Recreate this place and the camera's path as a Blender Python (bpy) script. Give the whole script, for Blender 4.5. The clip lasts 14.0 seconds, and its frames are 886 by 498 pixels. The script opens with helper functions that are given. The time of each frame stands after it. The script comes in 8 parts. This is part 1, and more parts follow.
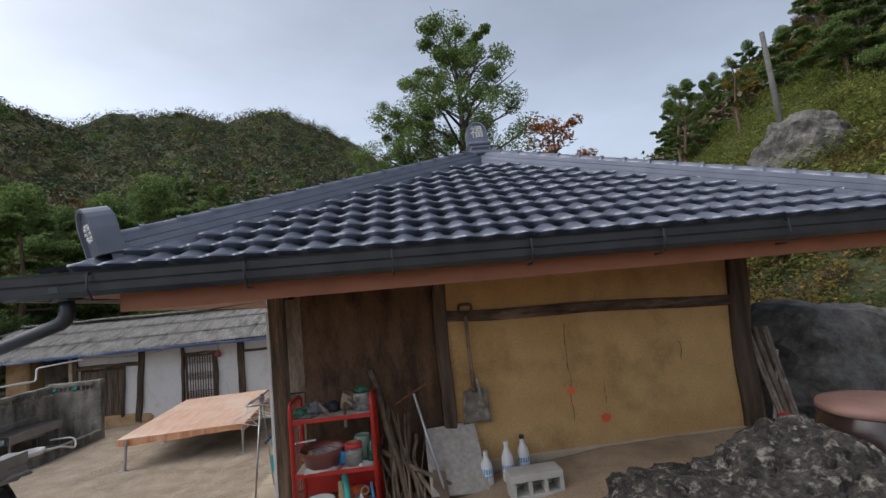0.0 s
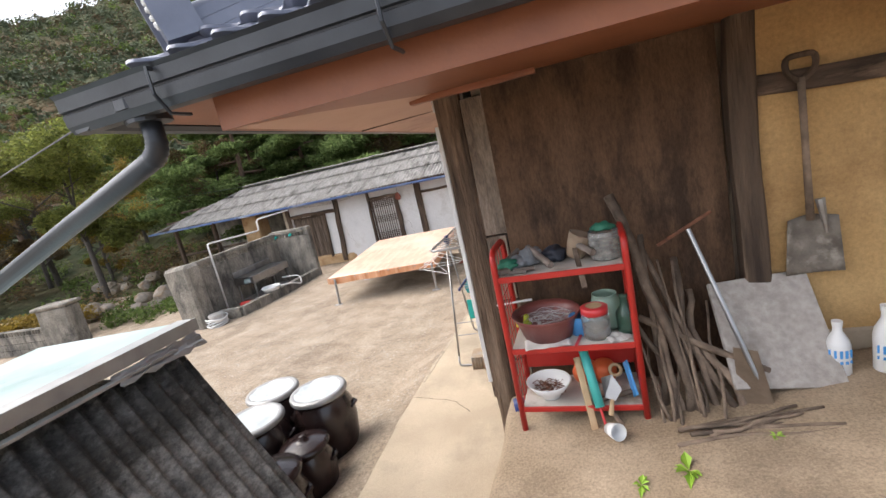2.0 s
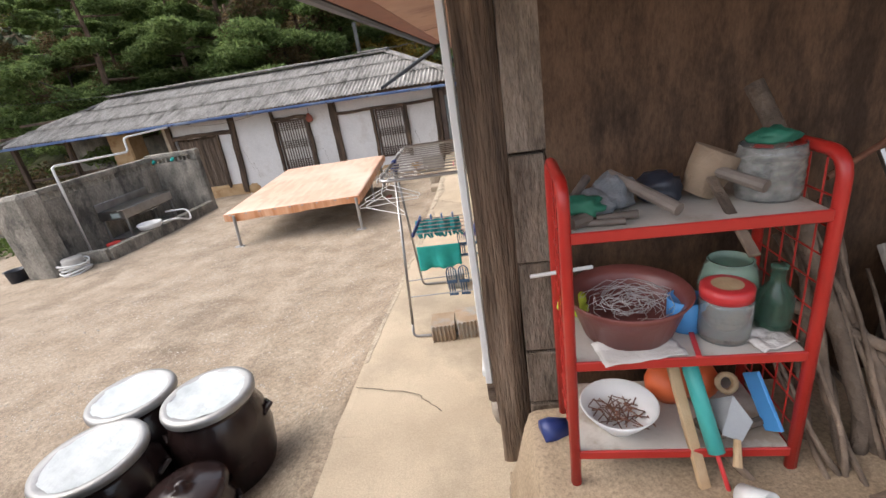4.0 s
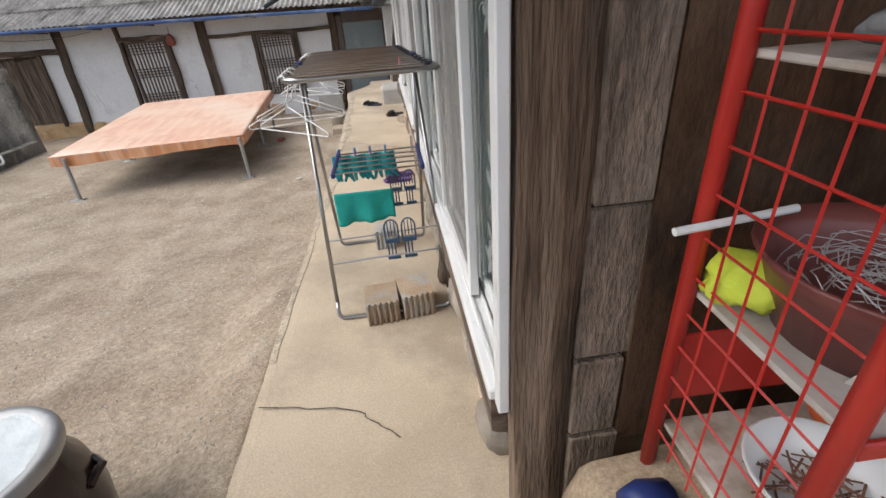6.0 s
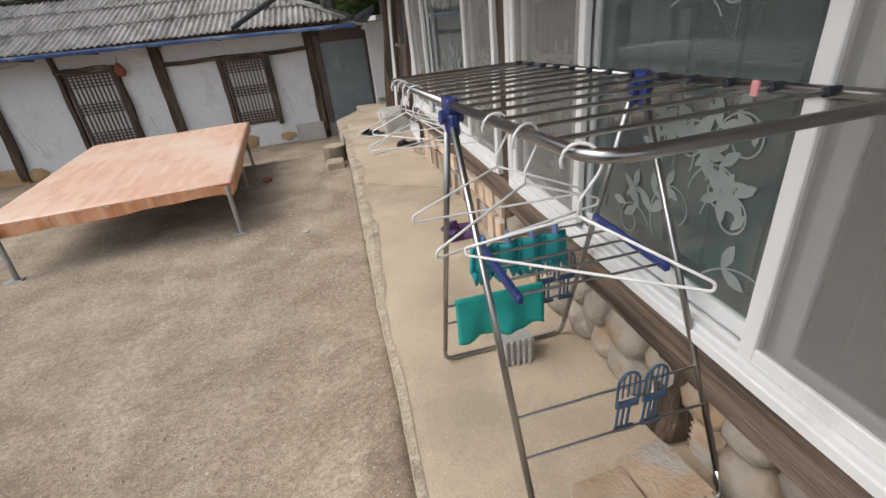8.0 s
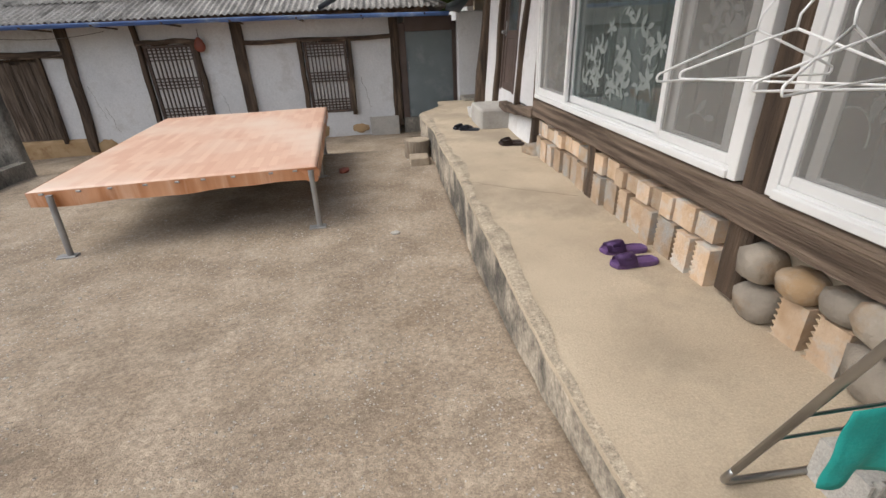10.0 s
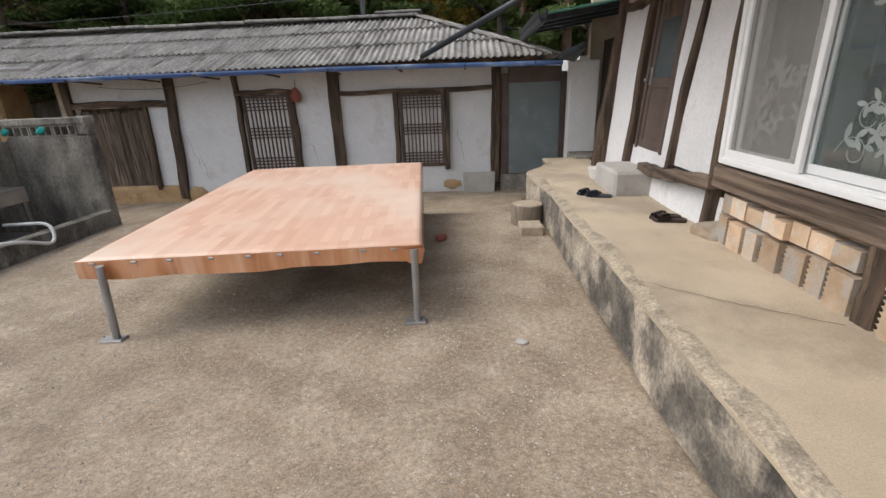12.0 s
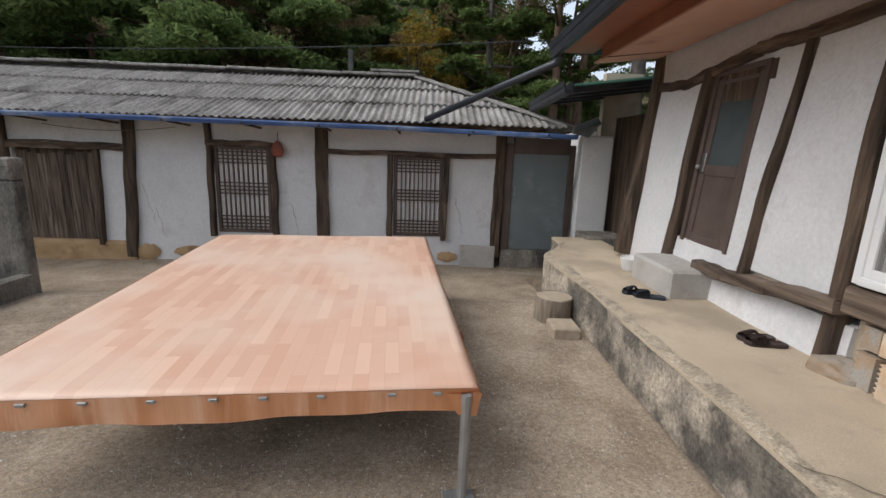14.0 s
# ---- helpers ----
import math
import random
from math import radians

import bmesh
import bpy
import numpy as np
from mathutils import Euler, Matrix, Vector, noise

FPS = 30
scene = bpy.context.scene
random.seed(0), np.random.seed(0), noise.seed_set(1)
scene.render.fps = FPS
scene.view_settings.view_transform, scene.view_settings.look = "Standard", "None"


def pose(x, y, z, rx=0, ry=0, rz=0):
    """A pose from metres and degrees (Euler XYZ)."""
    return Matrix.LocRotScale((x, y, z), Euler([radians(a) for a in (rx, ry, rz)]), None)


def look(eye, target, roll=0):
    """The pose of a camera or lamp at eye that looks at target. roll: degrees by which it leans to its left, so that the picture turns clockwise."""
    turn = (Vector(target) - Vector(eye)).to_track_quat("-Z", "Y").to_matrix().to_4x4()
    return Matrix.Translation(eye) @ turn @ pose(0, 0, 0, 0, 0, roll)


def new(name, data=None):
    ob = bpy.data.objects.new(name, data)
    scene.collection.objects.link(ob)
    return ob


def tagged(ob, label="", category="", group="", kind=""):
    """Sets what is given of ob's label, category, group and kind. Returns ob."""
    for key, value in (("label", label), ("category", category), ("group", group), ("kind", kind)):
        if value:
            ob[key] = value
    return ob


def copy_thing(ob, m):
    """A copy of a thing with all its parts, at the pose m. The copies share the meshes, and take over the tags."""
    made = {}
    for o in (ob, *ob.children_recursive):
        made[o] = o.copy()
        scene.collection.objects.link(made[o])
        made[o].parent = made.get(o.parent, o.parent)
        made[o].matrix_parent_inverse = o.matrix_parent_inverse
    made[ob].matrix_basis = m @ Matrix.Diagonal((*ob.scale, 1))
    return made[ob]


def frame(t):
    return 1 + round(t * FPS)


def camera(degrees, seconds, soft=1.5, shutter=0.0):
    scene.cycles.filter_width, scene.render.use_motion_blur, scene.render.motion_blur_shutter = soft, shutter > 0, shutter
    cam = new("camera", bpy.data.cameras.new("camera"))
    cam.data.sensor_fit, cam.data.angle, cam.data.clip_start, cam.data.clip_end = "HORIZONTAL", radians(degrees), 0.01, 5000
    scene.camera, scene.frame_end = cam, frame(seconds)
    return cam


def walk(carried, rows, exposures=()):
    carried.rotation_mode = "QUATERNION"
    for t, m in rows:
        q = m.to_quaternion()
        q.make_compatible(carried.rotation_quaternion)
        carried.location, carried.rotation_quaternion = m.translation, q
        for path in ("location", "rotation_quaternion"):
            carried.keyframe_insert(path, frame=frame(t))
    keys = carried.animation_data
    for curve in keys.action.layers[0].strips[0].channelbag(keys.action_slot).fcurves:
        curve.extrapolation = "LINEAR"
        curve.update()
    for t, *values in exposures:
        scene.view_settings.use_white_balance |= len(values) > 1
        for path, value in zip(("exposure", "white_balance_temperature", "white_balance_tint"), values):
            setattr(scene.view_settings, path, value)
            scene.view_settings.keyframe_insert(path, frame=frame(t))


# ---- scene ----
EXPOSURES = [(0.0, -0.4, 6150, 9), (0.5, 0.3, 6250, 10), (1.0, 0.78, 6350, 10), (2.0, 0.8, 6400, 11), (3.5, 0.7, 6450, 12), (6.0, 0.25, 6200, 9), (7.5, 0.02, 6250, 9), (8.5, 0.0, 6350, 9), (11.0, 0.02, 6400, 9), (12.5, 0.0, 6250, 9), (14.0, -0.22, 6200, 9)]
cam = camera(89.3, 14.0)
PATH = [
    (0, (1.268, -4.172, 2.806), (1.45, -2.19, 3.008), -5.6),
    (0.5, (1.17, -3.724, 2.656), (1.053, -1.729, 2.566), -8.5),
    (1, (1.111, -3.339, 2.621), (0.763, -1.384, 2.384), -9.4),
    (1.5, (0.993, -2.968, 2.597), (0.495, -1.059, 2.266), -10.8),
    (2, (0.757, -2.628, 2.606), (0.142, -0.767, 2.206), -12.5),
    (2.5, (0.512, -2.312, 2.584), (-0.147, -0.481, 2.122), -14.0),
    (3, (0.247, -2.044, 2.564), (-0.34, -0.204, 2.046), -14.6),
    (3.5, (0.118, -1.801, 2.516), (-0.35, 0.038, 1.887), -12.9),
    (3.7, (0.118, -1.681, 2.462), (-0.272, 0.16, 1.786), -11.3),
    (5.8, (-0.174, -0.845, 2.031), (-0.02, 0.897, 1.061), -4.1),
    (6, (-0.225, -0.699, 2.015), (-0.066, 1.041, 1.044), -4.5),
    (6.5, (-0.449, -0.348, 2.005), (-0.313, 1.396, 1.035), -6.6),
    (7, (-0.577, -0.032, 1.985), (-0.415, 1.721, 1.037), -7.2),
    (7.5, (-0.727, 0.303, 1.975), (-0.474, 2.056, 1.046), -6.9),
    (8, (-0.95, 0.594, 1.987), (-0.623, 2.337, 1.061), -6.3),
    (8.5, (-1.116, 0.896, 1.988), (-0.776, 2.628, 1.047), -5.6),
    (8.7, (-1.139, 0.99, 1.947), (-0.817, 2.736, 1.025), -4.8),
    (10.8, (-1.657, 2.022, 1.574), (-1.625, 3.833, 0.727), -2.7),
    (11, (-1.656, 2.2, 1.554), (-1.677, 4.021, 0.728), -2.6),
    (11.5, (-1.717, 2.507, 1.587), (-1.812, 4.356, 0.831), -2.8),
    (12, (-1.931, 2.718, 1.617), (-2.033, 4.6, 0.948), -2.3),
    (12.5, (-2.177, 2.948, 1.644), (-2.299, 4.862, 1.076), -1.7),
    (13, (-2.343, 3.22, 1.689), (-2.416, 5.163, 1.221), -1.0),
    (13.5, (-2.433, 3.469, 1.704), (-2.379, 5.426, 1.296), 0.4),
    (14, (-2.503, 3.742, 1.702), (-2.434, 5.693, 1.272), 2.0),
]
walk(cam, [(t, look(eye, target, roll)) for t, eye, target, roll in PATH], EXPOSURES)


# world: overcast sky, brightest high over the garden side
world = bpy.data.worlds.new("world")
scene.world = world
world.use_nodes = True
wn = world.node_tree.nodes
wl = world.node_tree.links
wn.clear()
sky = wn.new("ShaderNodeTexSky")
sky.sky_type, sky.sun_disc = "NISHITA", False
sky.sun_elevation, sky.sun_rotation = radians(55), radians(262)
sky.air_density, sky.dust_density, sky.ozone_density = 1.0, 6.0, 1.0
hsv = wn.new("ShaderNodeHueSaturation")
hsv.inputs["Saturation"].default_value = 0.5
cloud = wn.new("ShaderNodeTexNoise")
cloud.inputs["Scale"].default_value = 2.2
cloud.inputs["Detail"].default_value = 5.0
cloud_map = wn.new("ShaderNodeMapping")
cloud_map.inputs["Scale"].default_value = (1.0, 1.0, 3.0)
cloud_co = wn.new("ShaderNodeTexCoord")
cloud_ramp = wn.new("ShaderNodeMapRange")
cloud_ramp.inputs["From Min"].default_value = 0.35
cloud_ramp.inputs["From Max"].default_value = 0.7
cloud_ramp.inputs["To Min"].default_value = 0.9
cloud_ramp.inputs["To Max"].default_value = 1.12
cloud_mul = wn.new("ShaderNodeMix")
cloud_mul.data_type, cloud_mul.blend_type = "RGBA", "MULTIPLY"
cloud_mul.inputs[0].default_value = 1.0
bg = wn.new("ShaderNodeBackground")
bg.inputs["Strength"].default_value = 0.15
wout = wn.new("ShaderNodeOutputWorld")
# overcast: brighter overhead than at the horizon
dome_xyz = wn.new("ShaderNodeSeparateXYZ")
dome = wn.new("ShaderNodeMapRange")
dome.inputs["From Min"].default_value, dome.inputs["From Max"].default_value = 0.0, 1.0
dome.inputs["To Min"].default_value, dome.inputs["To Max"].default_value = 2.9, 0.8
dome_mul = wn.new("ShaderNodeMix")
dome_mul.data_type, dome_mul.blend_type = "RGBA", "MULTIPLY"
dome_mul.inputs[0].default_value = 1.0
wl.new(cloud_co.outputs["Generated"], dome_xyz.inputs[0])
wl.new(dome_xyz.outputs["Z"], dome.inputs["Value"])
wl.new(cloud_mul.outputs[2], dome_mul.inputs[6])
wl.new(dome.outputs[0], dome_mul.inputs[7])
wl.new(sky.outputs[0], hsv.inputs["Color"])
wl.new(cloud_co.outputs["Generated"], cloud_map.inputs["Vector"])
wl.new(cloud_map.outputs[0], cloud.inputs["Vector"])
wl.new(cloud.outputs["Fac"], cloud_ramp.inputs["Value"])
wl.new(hsv.outputs[0], cloud_mul.inputs[6])
wl.new(cloud_ramp.outputs[0], cloud_mul.inputs[7])
wl.new(dome_mul.outputs[2], bg.inputs["Color"])
wl.new(bg.outputs[0], wout.inputs[0])

sun = new("sun", bpy.data.lights.new("sun", "SUN"))
sun.data.energy, sun.data.angle, sun.data.color = 0.25, radians(60), (1.0, 0.99, 0.98)
sun.matrix_world = look((-25, -3.5, 36), (0, 0, 0))


# ---- tools ----
def part(name, bm, material, parent=None, label="", smooth=False):
    """Link a bmesh as one mesh object, under a thing or a part."""
    me = bpy.data.meshes.new(name)
    bm.normal_update()
    bm.to_mesh(me)
    bm.free()
    if smooth:
        me.polygons.foreach_set("use_smooth", [True] * len(me.polygons))
    me.materials.append(material)
    ob = new(name, me)
    if parent is not None:
        ob.parent = parent
    if label:
        ob["label"] = label
    return ob


def thing(name, label, category, group="", kind="", at=(0, 0, 0), rz=0.0):
    ob = new(name)
    ob.empty_display_size = 0.1
    ob.matrix_basis = pose(at[0], at[1], at[2], 0, 0, rz)
    return tagged(ob, label, category, group, kind)


def box(bm, x0, x1, y0, y1, z0, z1, bevel=0.0):
    m = Matrix.LocRotScale(((x0 + x1) / 2, (y0 + y1) / 2, (z0 + z1) / 2), None, (abs(x1 - x0), abs(y1 - y0), abs(z1 - z0)))
    g = bmesh.ops.create_cube(bm, size=1.0, matrix=m)
    if bevel > 0:
        edges = list({e for v in g["verts"] for e in v.link_edges})
        bmesh.ops.bevel(bm, geom=edges, offset=bevel, segments=1, affect="EDGES", profile=0.5)
    return bm


def cubebm(*a, **k):
    return box(bmesh.new(), *a, **k)


def beam(bm, p, q, w, h, up=(0, 0, 1)):
    """A squared bar from p to q, w wide and h high."""
    p, q = Vector(p), Vector(q)
    d = (q - p).normalized()
    u = Vector(up)
    if abs(d.dot(u)) > 0.98:
        u = Vector((0, 1, 0))
    s = d.cross(u).normalized()
    u = s.cross(d)
    vs = []
    for c in (p, q):
        for a, b in ((-1, -1), (1, -1), (1, 1), (-1, 1)):
            vs.append(bm.verts.new(c + s * a * w / 2 + u * b * h / 2))
    for f in ((3, 2, 1, 0), (4, 5, 6, 7), (0, 1, 5, 4), (1, 2, 6, 5), (2, 3, 7, 6), (3, 0, 4, 7)):
        bm.faces.new([vs[i] for i in f])
    return bm


def rough_beam(bm, p, q, w, h, n=10, wob=0.012, seed=0.0, taper=0.0):
    """A hand-hewn timber: a bar of many rings with an uneven outline."""
    p, q = Vector(p), Vector(q)
    d = (q - p).normalized()
    u = Vector((0, 0, 1)) if abs(d.z) < 0.9 else Vector((0, 1, 0))
    s = d.cross(u).normalized()
    u = s.cross(d)
    rings = []
    prof = ((-1, -0.8), (-0.8, -1), (0.8, -1), (1, -0.8), (1, 0.8), (0.8, 1), (-0.8, 1), (-1, 0.8))
    for i in range(n + 1):
        f = i / n
        c = p.lerp(q, f)
        c = c + s * wob * noise.noise(Vector((f * 3.1, seed, 0.3))) + u * wob * noise.noise(Vector((f * 3.1, seed, 7.3)))
        k = 1 - taper * f
        ring = []
        for j, (a, b) in enumerate(prof):
            e = 1 + 0.1 * noise.noise(Vector((f * 6, j * 1.7, seed + 3)))
            ring.append(bm.verts.new(c + s * a * w / 2 * e * k + u * b * h / 2 * e * k))
        rings.append(ring)
    for a, b in zip(rings, rings[1:]):
        for j in range(8):
            bm.faces.new((a[j], a[(j + 1) % 8], b[(j + 1) % 8], b[j]))
    bm.faces.new(rings[0][::-1])
    bm.faces.new(rings[-1])
    return bm


def tube(bm, pts, r, n=8, closed=False, caps=True):
    """A round bar along pts; r is a number or one radius a point."""
    pts = [Vector(p) for p in pts]
    rs = r if isinstance(r, (list, tuple)) else [r] * len(pts)
    rings = []
    prev = None
    m = len(pts)
    for i, c in enumerate(pts):
        a = pts[(i - 1) % m] if closed or i > 0 else c
        b = pts[(i + 1) % m] if closed or i < m - 1 else c
        d = (b - a).normalized()
        if prev is None:
            u = Vector((0, 0, 1)) if abs(d.z) < 0.9 else Vector((0, 1, 0))
            s = d.cross(u).normalized()
        else:
            s = (prev - d * prev.dot(d)).normalized()
        prev = s
        u = s.cross(d)
        rings.append([bm.verts.new(c + (s * math.cos(t) + u * math.sin(t)) * rs[i]) for t in [2 * math.pi * k / n for k in range(n)]])
    pairs = list(zip(rings, rings[1:])) + ([(rings[-1], rings[0])] if closed else [])
    for a, b in pairs:
        for k in range(n):
            bm.faces.new((a[k], a[(k + 1) % n], b[(k + 1) % n], b[k]))
    if caps and not closed:
        bm.faces.new(rings[0][::-1])
        bm.faces.new(rings[-1])
    return bm


def bend(pts, r=0.05, n=5):
    """Round the corners of a line of points."""
    pts = [Vector(p) for p in pts]
    out = [pts[0]]
    for a, b, c in zip(pts, pts[1:], pts[2:]):
        d1, d2 = (a - b), (c - b)
        k = min(r, d1.length * 0.45, d2.length * 0.45)
        s, e = b + d1.normalized() * k, b + d2.normalized() * k
        for i in range(n + 1):
            f = i / n
            out.append(s * (1 - f) ** 2 + b * 2 * f * (1 - f) + e * f * f)
    out.append(pts[-1])
    return out


def lathe(bm, prof, n=24, at=(0, 0, 0), squash=1.0):
    """Turn a profile of (radius, height) about z."""
    o = Vector(at)
    rings = []
    for r, z in prof:
        if r < 1e-5:
            rings.append([bm.verts.new(o + Vector((0, 0, z)))])
        else:
            rings.append([bm.verts.new(o + Vector((r * math.cos(2 * math.pi * k / n), squash * r * math.sin(2 * math.pi * k / n), z))) for k in range(n)])
    for a, b in zip(rings, rings[1:]):
        for k in range(n):
            if len(a) == 1 and len(b) == 1:
                continue
            if len(a) == 1:
                bm.faces.new((a[0], b[(k + 1) % n], b[k]))
            elif len(b) == 1:
                bm.faces.new((a[k], a[(k + 1) % n], b[0]))
            else:
                bm.faces.new((a[k], a[(k + 1) % n], b[(k + 1) % n], b[k]))
    bmesh.ops.recalc_face_normals(bm, faces=bm.faces)
    return bm


def sheet(fn, nu, nv, thick=0.0):
    """A grid of nu x nv cells; fn(u, v) gives the point. thick: closed downwards along z."""
    vs = [fn(i / nu, j / nv) for j in range(nv + 1) for i in range(nu + 1)]
    w = nu + 1
    fs = [(j * w + i, j * w + i + 1, (j + 1) * w + i + 1, (j + 1) * w + i) for j in range(nv) for i in range(nu)]
    if thick:
        k = len(vs)
        vs = vs + [(x, y, z - thick) for x, y, z in vs]
        fs = fs + [tuple(k + i for i in f[::-1]) for f in fs]
        rim = [i for i in range(w)] + [j * w + nu for j in range(1, nv + 1)] + [nv * w + i for i in range(nu - 1, -1, -1)] + [j * w for j in range(nv - 1, 0, -1)]
        for a, b in zip(rim, rim[1:] + rim[:1]):
            fs.append((b, a, a + k, b + k))
    me = bpy.data.meshes.new("sheet")
    me.from_pydata([tuple(v) for v in vs], [], fs)
    bm = bmesh.new()
    bm.from_mesh(me)
    bpy.data.meshes.remove(me)
    return bm


def sm(a, b, x):
    t = min(1.0, max(0.0, (x - a) / (b - a)))
    return t * t * (3 - 2 * t)


# ---- materials ----
def mat(name, c1, c2, rough=0.7, scale=8.0, bump=0.15, fine=60.0, metal=0.0, c3=None, cover=0.62, cscale=1.5, stretch=(1, 1, 1), vary=0.0, spec=0.5, trans=0.0, island=False, crough=None, speck=0.0, speck_amt=0.25, pebble=0.0, pebble_amt=0.3):
    """Two-scale noise paint: c1 to c2 by grain, c3 in patches (stains, wear); fine bump; vary: lightness from piece to piece."""
    m = bpy.data.materials.new(name)
    m.use_nodes = True
    n, l = m.node_tree.nodes, m.node_tree.links
    p = n["Principled BSDF"]
    p.inputs["Roughness"].default_value, p.inputs["Metallic"].default_value = rough, metal
    p.inputs["Specular IOR Level"].default_value = spec
    p.inputs["Transmission Weight"].default_value = trans
    co = n.new("ShaderNodeTexCoord")
    mp = n.new("ShaderNodeMapping")
    mp.inputs["Scale"].default_value = stretch
    l.new(co.outputs["Object"], mp.inputs["Vector"])
    vec = mp.outputs[0]
    info = n.new("ShaderNodeObjectInfo")
    geo = n.new("ShaderNodeNewGeometry")
    rand = geo.outputs["Random Per Island"] if island else info.outputs["Random"]
    if vary:
        add = n.new("ShaderNodeVectorMath")
        add.operation = "MULTIPLY_ADD"
        cmb = n.new("ShaderNodeCombineXYZ")
        for k in range(3):
            l.new(rand, cmb.inputs[k])
        add.inputs[1].default_value = (37.0, 19.0, 53.0)
        l.new(cmb.outputs[0], add.inputs[0])
        l.new(vec, add.inputs[2])
        vec = add.outputs[0]
    t1 = n.new("ShaderNodeTexNoise")
    t1.inputs["Scale"].default_value, t1.inputs["Detail"].default_value = scale, 6.0
    l.new(vec, t1.inputs["Vector"])
    r1 = n.new("ShaderNodeMapRange")
    r1.inputs["From Min"].default_value, r1.inputs["From Max"].default_value = 0.3, 0.7
    l.new(t1.outputs["Fac"], r1.inputs["Value"])
    mix = n.new("ShaderNodeMix")
    mix.data_type = "RGBA"
    mix.inputs[6].default_value, mix.inputs[7].default_value = (*c1, 1), (*c2, 1)
    l.new(r1.outputs[0], mix.inputs[0])
    col = mix.outputs[2]
    if c3:
        t3 = n.new("ShaderNodeTexNoise")
        t3.inputs["Scale"].default_value, t3.inputs["Detail"].default_value, t3.inputs["Roughness"].default_value = cscale, 8.0, 0.65
        l.new(vec, t3.inputs["Vector"])
        r3 = n.new("ShaderNodeMapRange")
        r3.inputs["From Min"].default_value, r3.inputs["From Max"].default_value = cover - 0.08, cover + 0.08
        l.new(t3.outputs["Fac"], r3.inputs["Value"])
        m3 = n.new("ShaderNodeMix")
        m3.data_type = "RGBA"
        m3.inputs[7].default_value = (*c3, 1)
        l.new(col, m3.inputs[6])
        l.new(r3.outputs[0], m3.inputs[0])
        col = m3.outputs[2]
        if crough is not None:
            rr = n.new("ShaderNodeMapRange")
            rr.inputs["To Min"].default_value, rr.inputs["To Max"].default_value = rough, crough
            l.new(r3.outputs[0], rr.inputs["Value"])
            l.new(rr.outputs[0], p.inputs["Roughness"])
    if speck:
        t4 = n.new("ShaderNodeTexNoise")
        t4.inputs["Scale"].default_value, t4.inputs["Detail"].default_value, t4.inputs["Roughness"].default_value = speck, 3.0, 0.8
        l.new(vec, t4.inputs["Vector"])
        r4 = n.new("ShaderNodeMapRange")
        r4.inputs["From Min"].default_value, r4.inputs["From Max"].default_value = 0.32, 0.68
        r4.inputs["To Min"].default_value, r4.inputs["To Max"].default_value = 1 - speck_amt, 1 + speck_amt
        l.new(t4.outputs["Fac"], r4.inputs["Value"])
        h4 = n.new("ShaderNodeHueSaturation")
        l.new(r4.outputs[0], h4.inputs["Value"])
        l.new(col, h4.inputs["Color"])
        col = h4.outputs[0]
    if pebble:
        stones = n.new("ShaderNodeTexVoronoi")
        stones.inputs["Scale"].default_value = pebble
        l.new(vec, stones.inputs["Vector"])
        rgb = n.new("ShaderNodeSeparateColor")
        l.new(stones.outputs["Color"], rgb.inputs[0])
        r5 = n.new("ShaderNodeMapRange")
        r5.inputs["To Min"].default_value, r5.inputs["To Max"].default_value = 1 - pebble_amt, 1 + pebble_amt
        l.new(rgb.outputs[0], r5.inputs["Value"])
        h5 = n.new("ShaderNodeHueSaturation")
        l.new(r5.outputs[0], h5.inputs["Value"])
        l.new(col, h5.inputs["Color"])
        col = h5.outputs[0]
    if vary:
        h = n.new("ShaderNodeHueSaturation")
        v = n.new("ShaderNodeMapRange")
        v.inputs["To Min"].default_value, v.inputs["To Max"].default_value = 1 - vary, 1 + vary
        l.new(rand, v.inputs["Value"])
        l.new(v.outputs[0], h.inputs["Value"])
        l.new(col, h.inputs["Color"])
        col = h.outputs[0]
    l.new(col, p.inputs["Base Color"])
    if bump:
        t2 = n.new("ShaderNodeTexNoise")
        t2.inputs["Scale"].default_value, t2.inputs["Detail"].default_value = fine, 4.0
        l.new(vec, t2.inputs["Vector"])
        sumn = n.new("ShaderNodeMath")
        sumn.operation = "ADD"
        l.new(t1.outputs["Fac"], sumn.inputs[0])
        l.new(t2.outputs["Fac"], sumn.inputs[1])
        b = n.new("ShaderNodeBump")
        b.inputs["Strength"].default_value, b.inputs["Distance"].default_value = bump, 0.02
        l.new(sumn.outputs[0], b.inputs["Height"])
        l.new(b.outputs[0], p.inputs["Normal"])
    return m


def glassmat(name, tint, rough=0.02, weight=0.75):
    m = bpy.data.materials.new(name)
    m.use_nodes = True
    p = m.node_tree.nodes["Principled BSDF"]
    p.inputs["Base Color"].default_value = (*tint, 1)
    p.inputs["Roughness"].default_value = rough
    p.inputs["Transmission Weight"].default_value = weight
    p.inputs["IOR"].default_value = 1.45
    return m


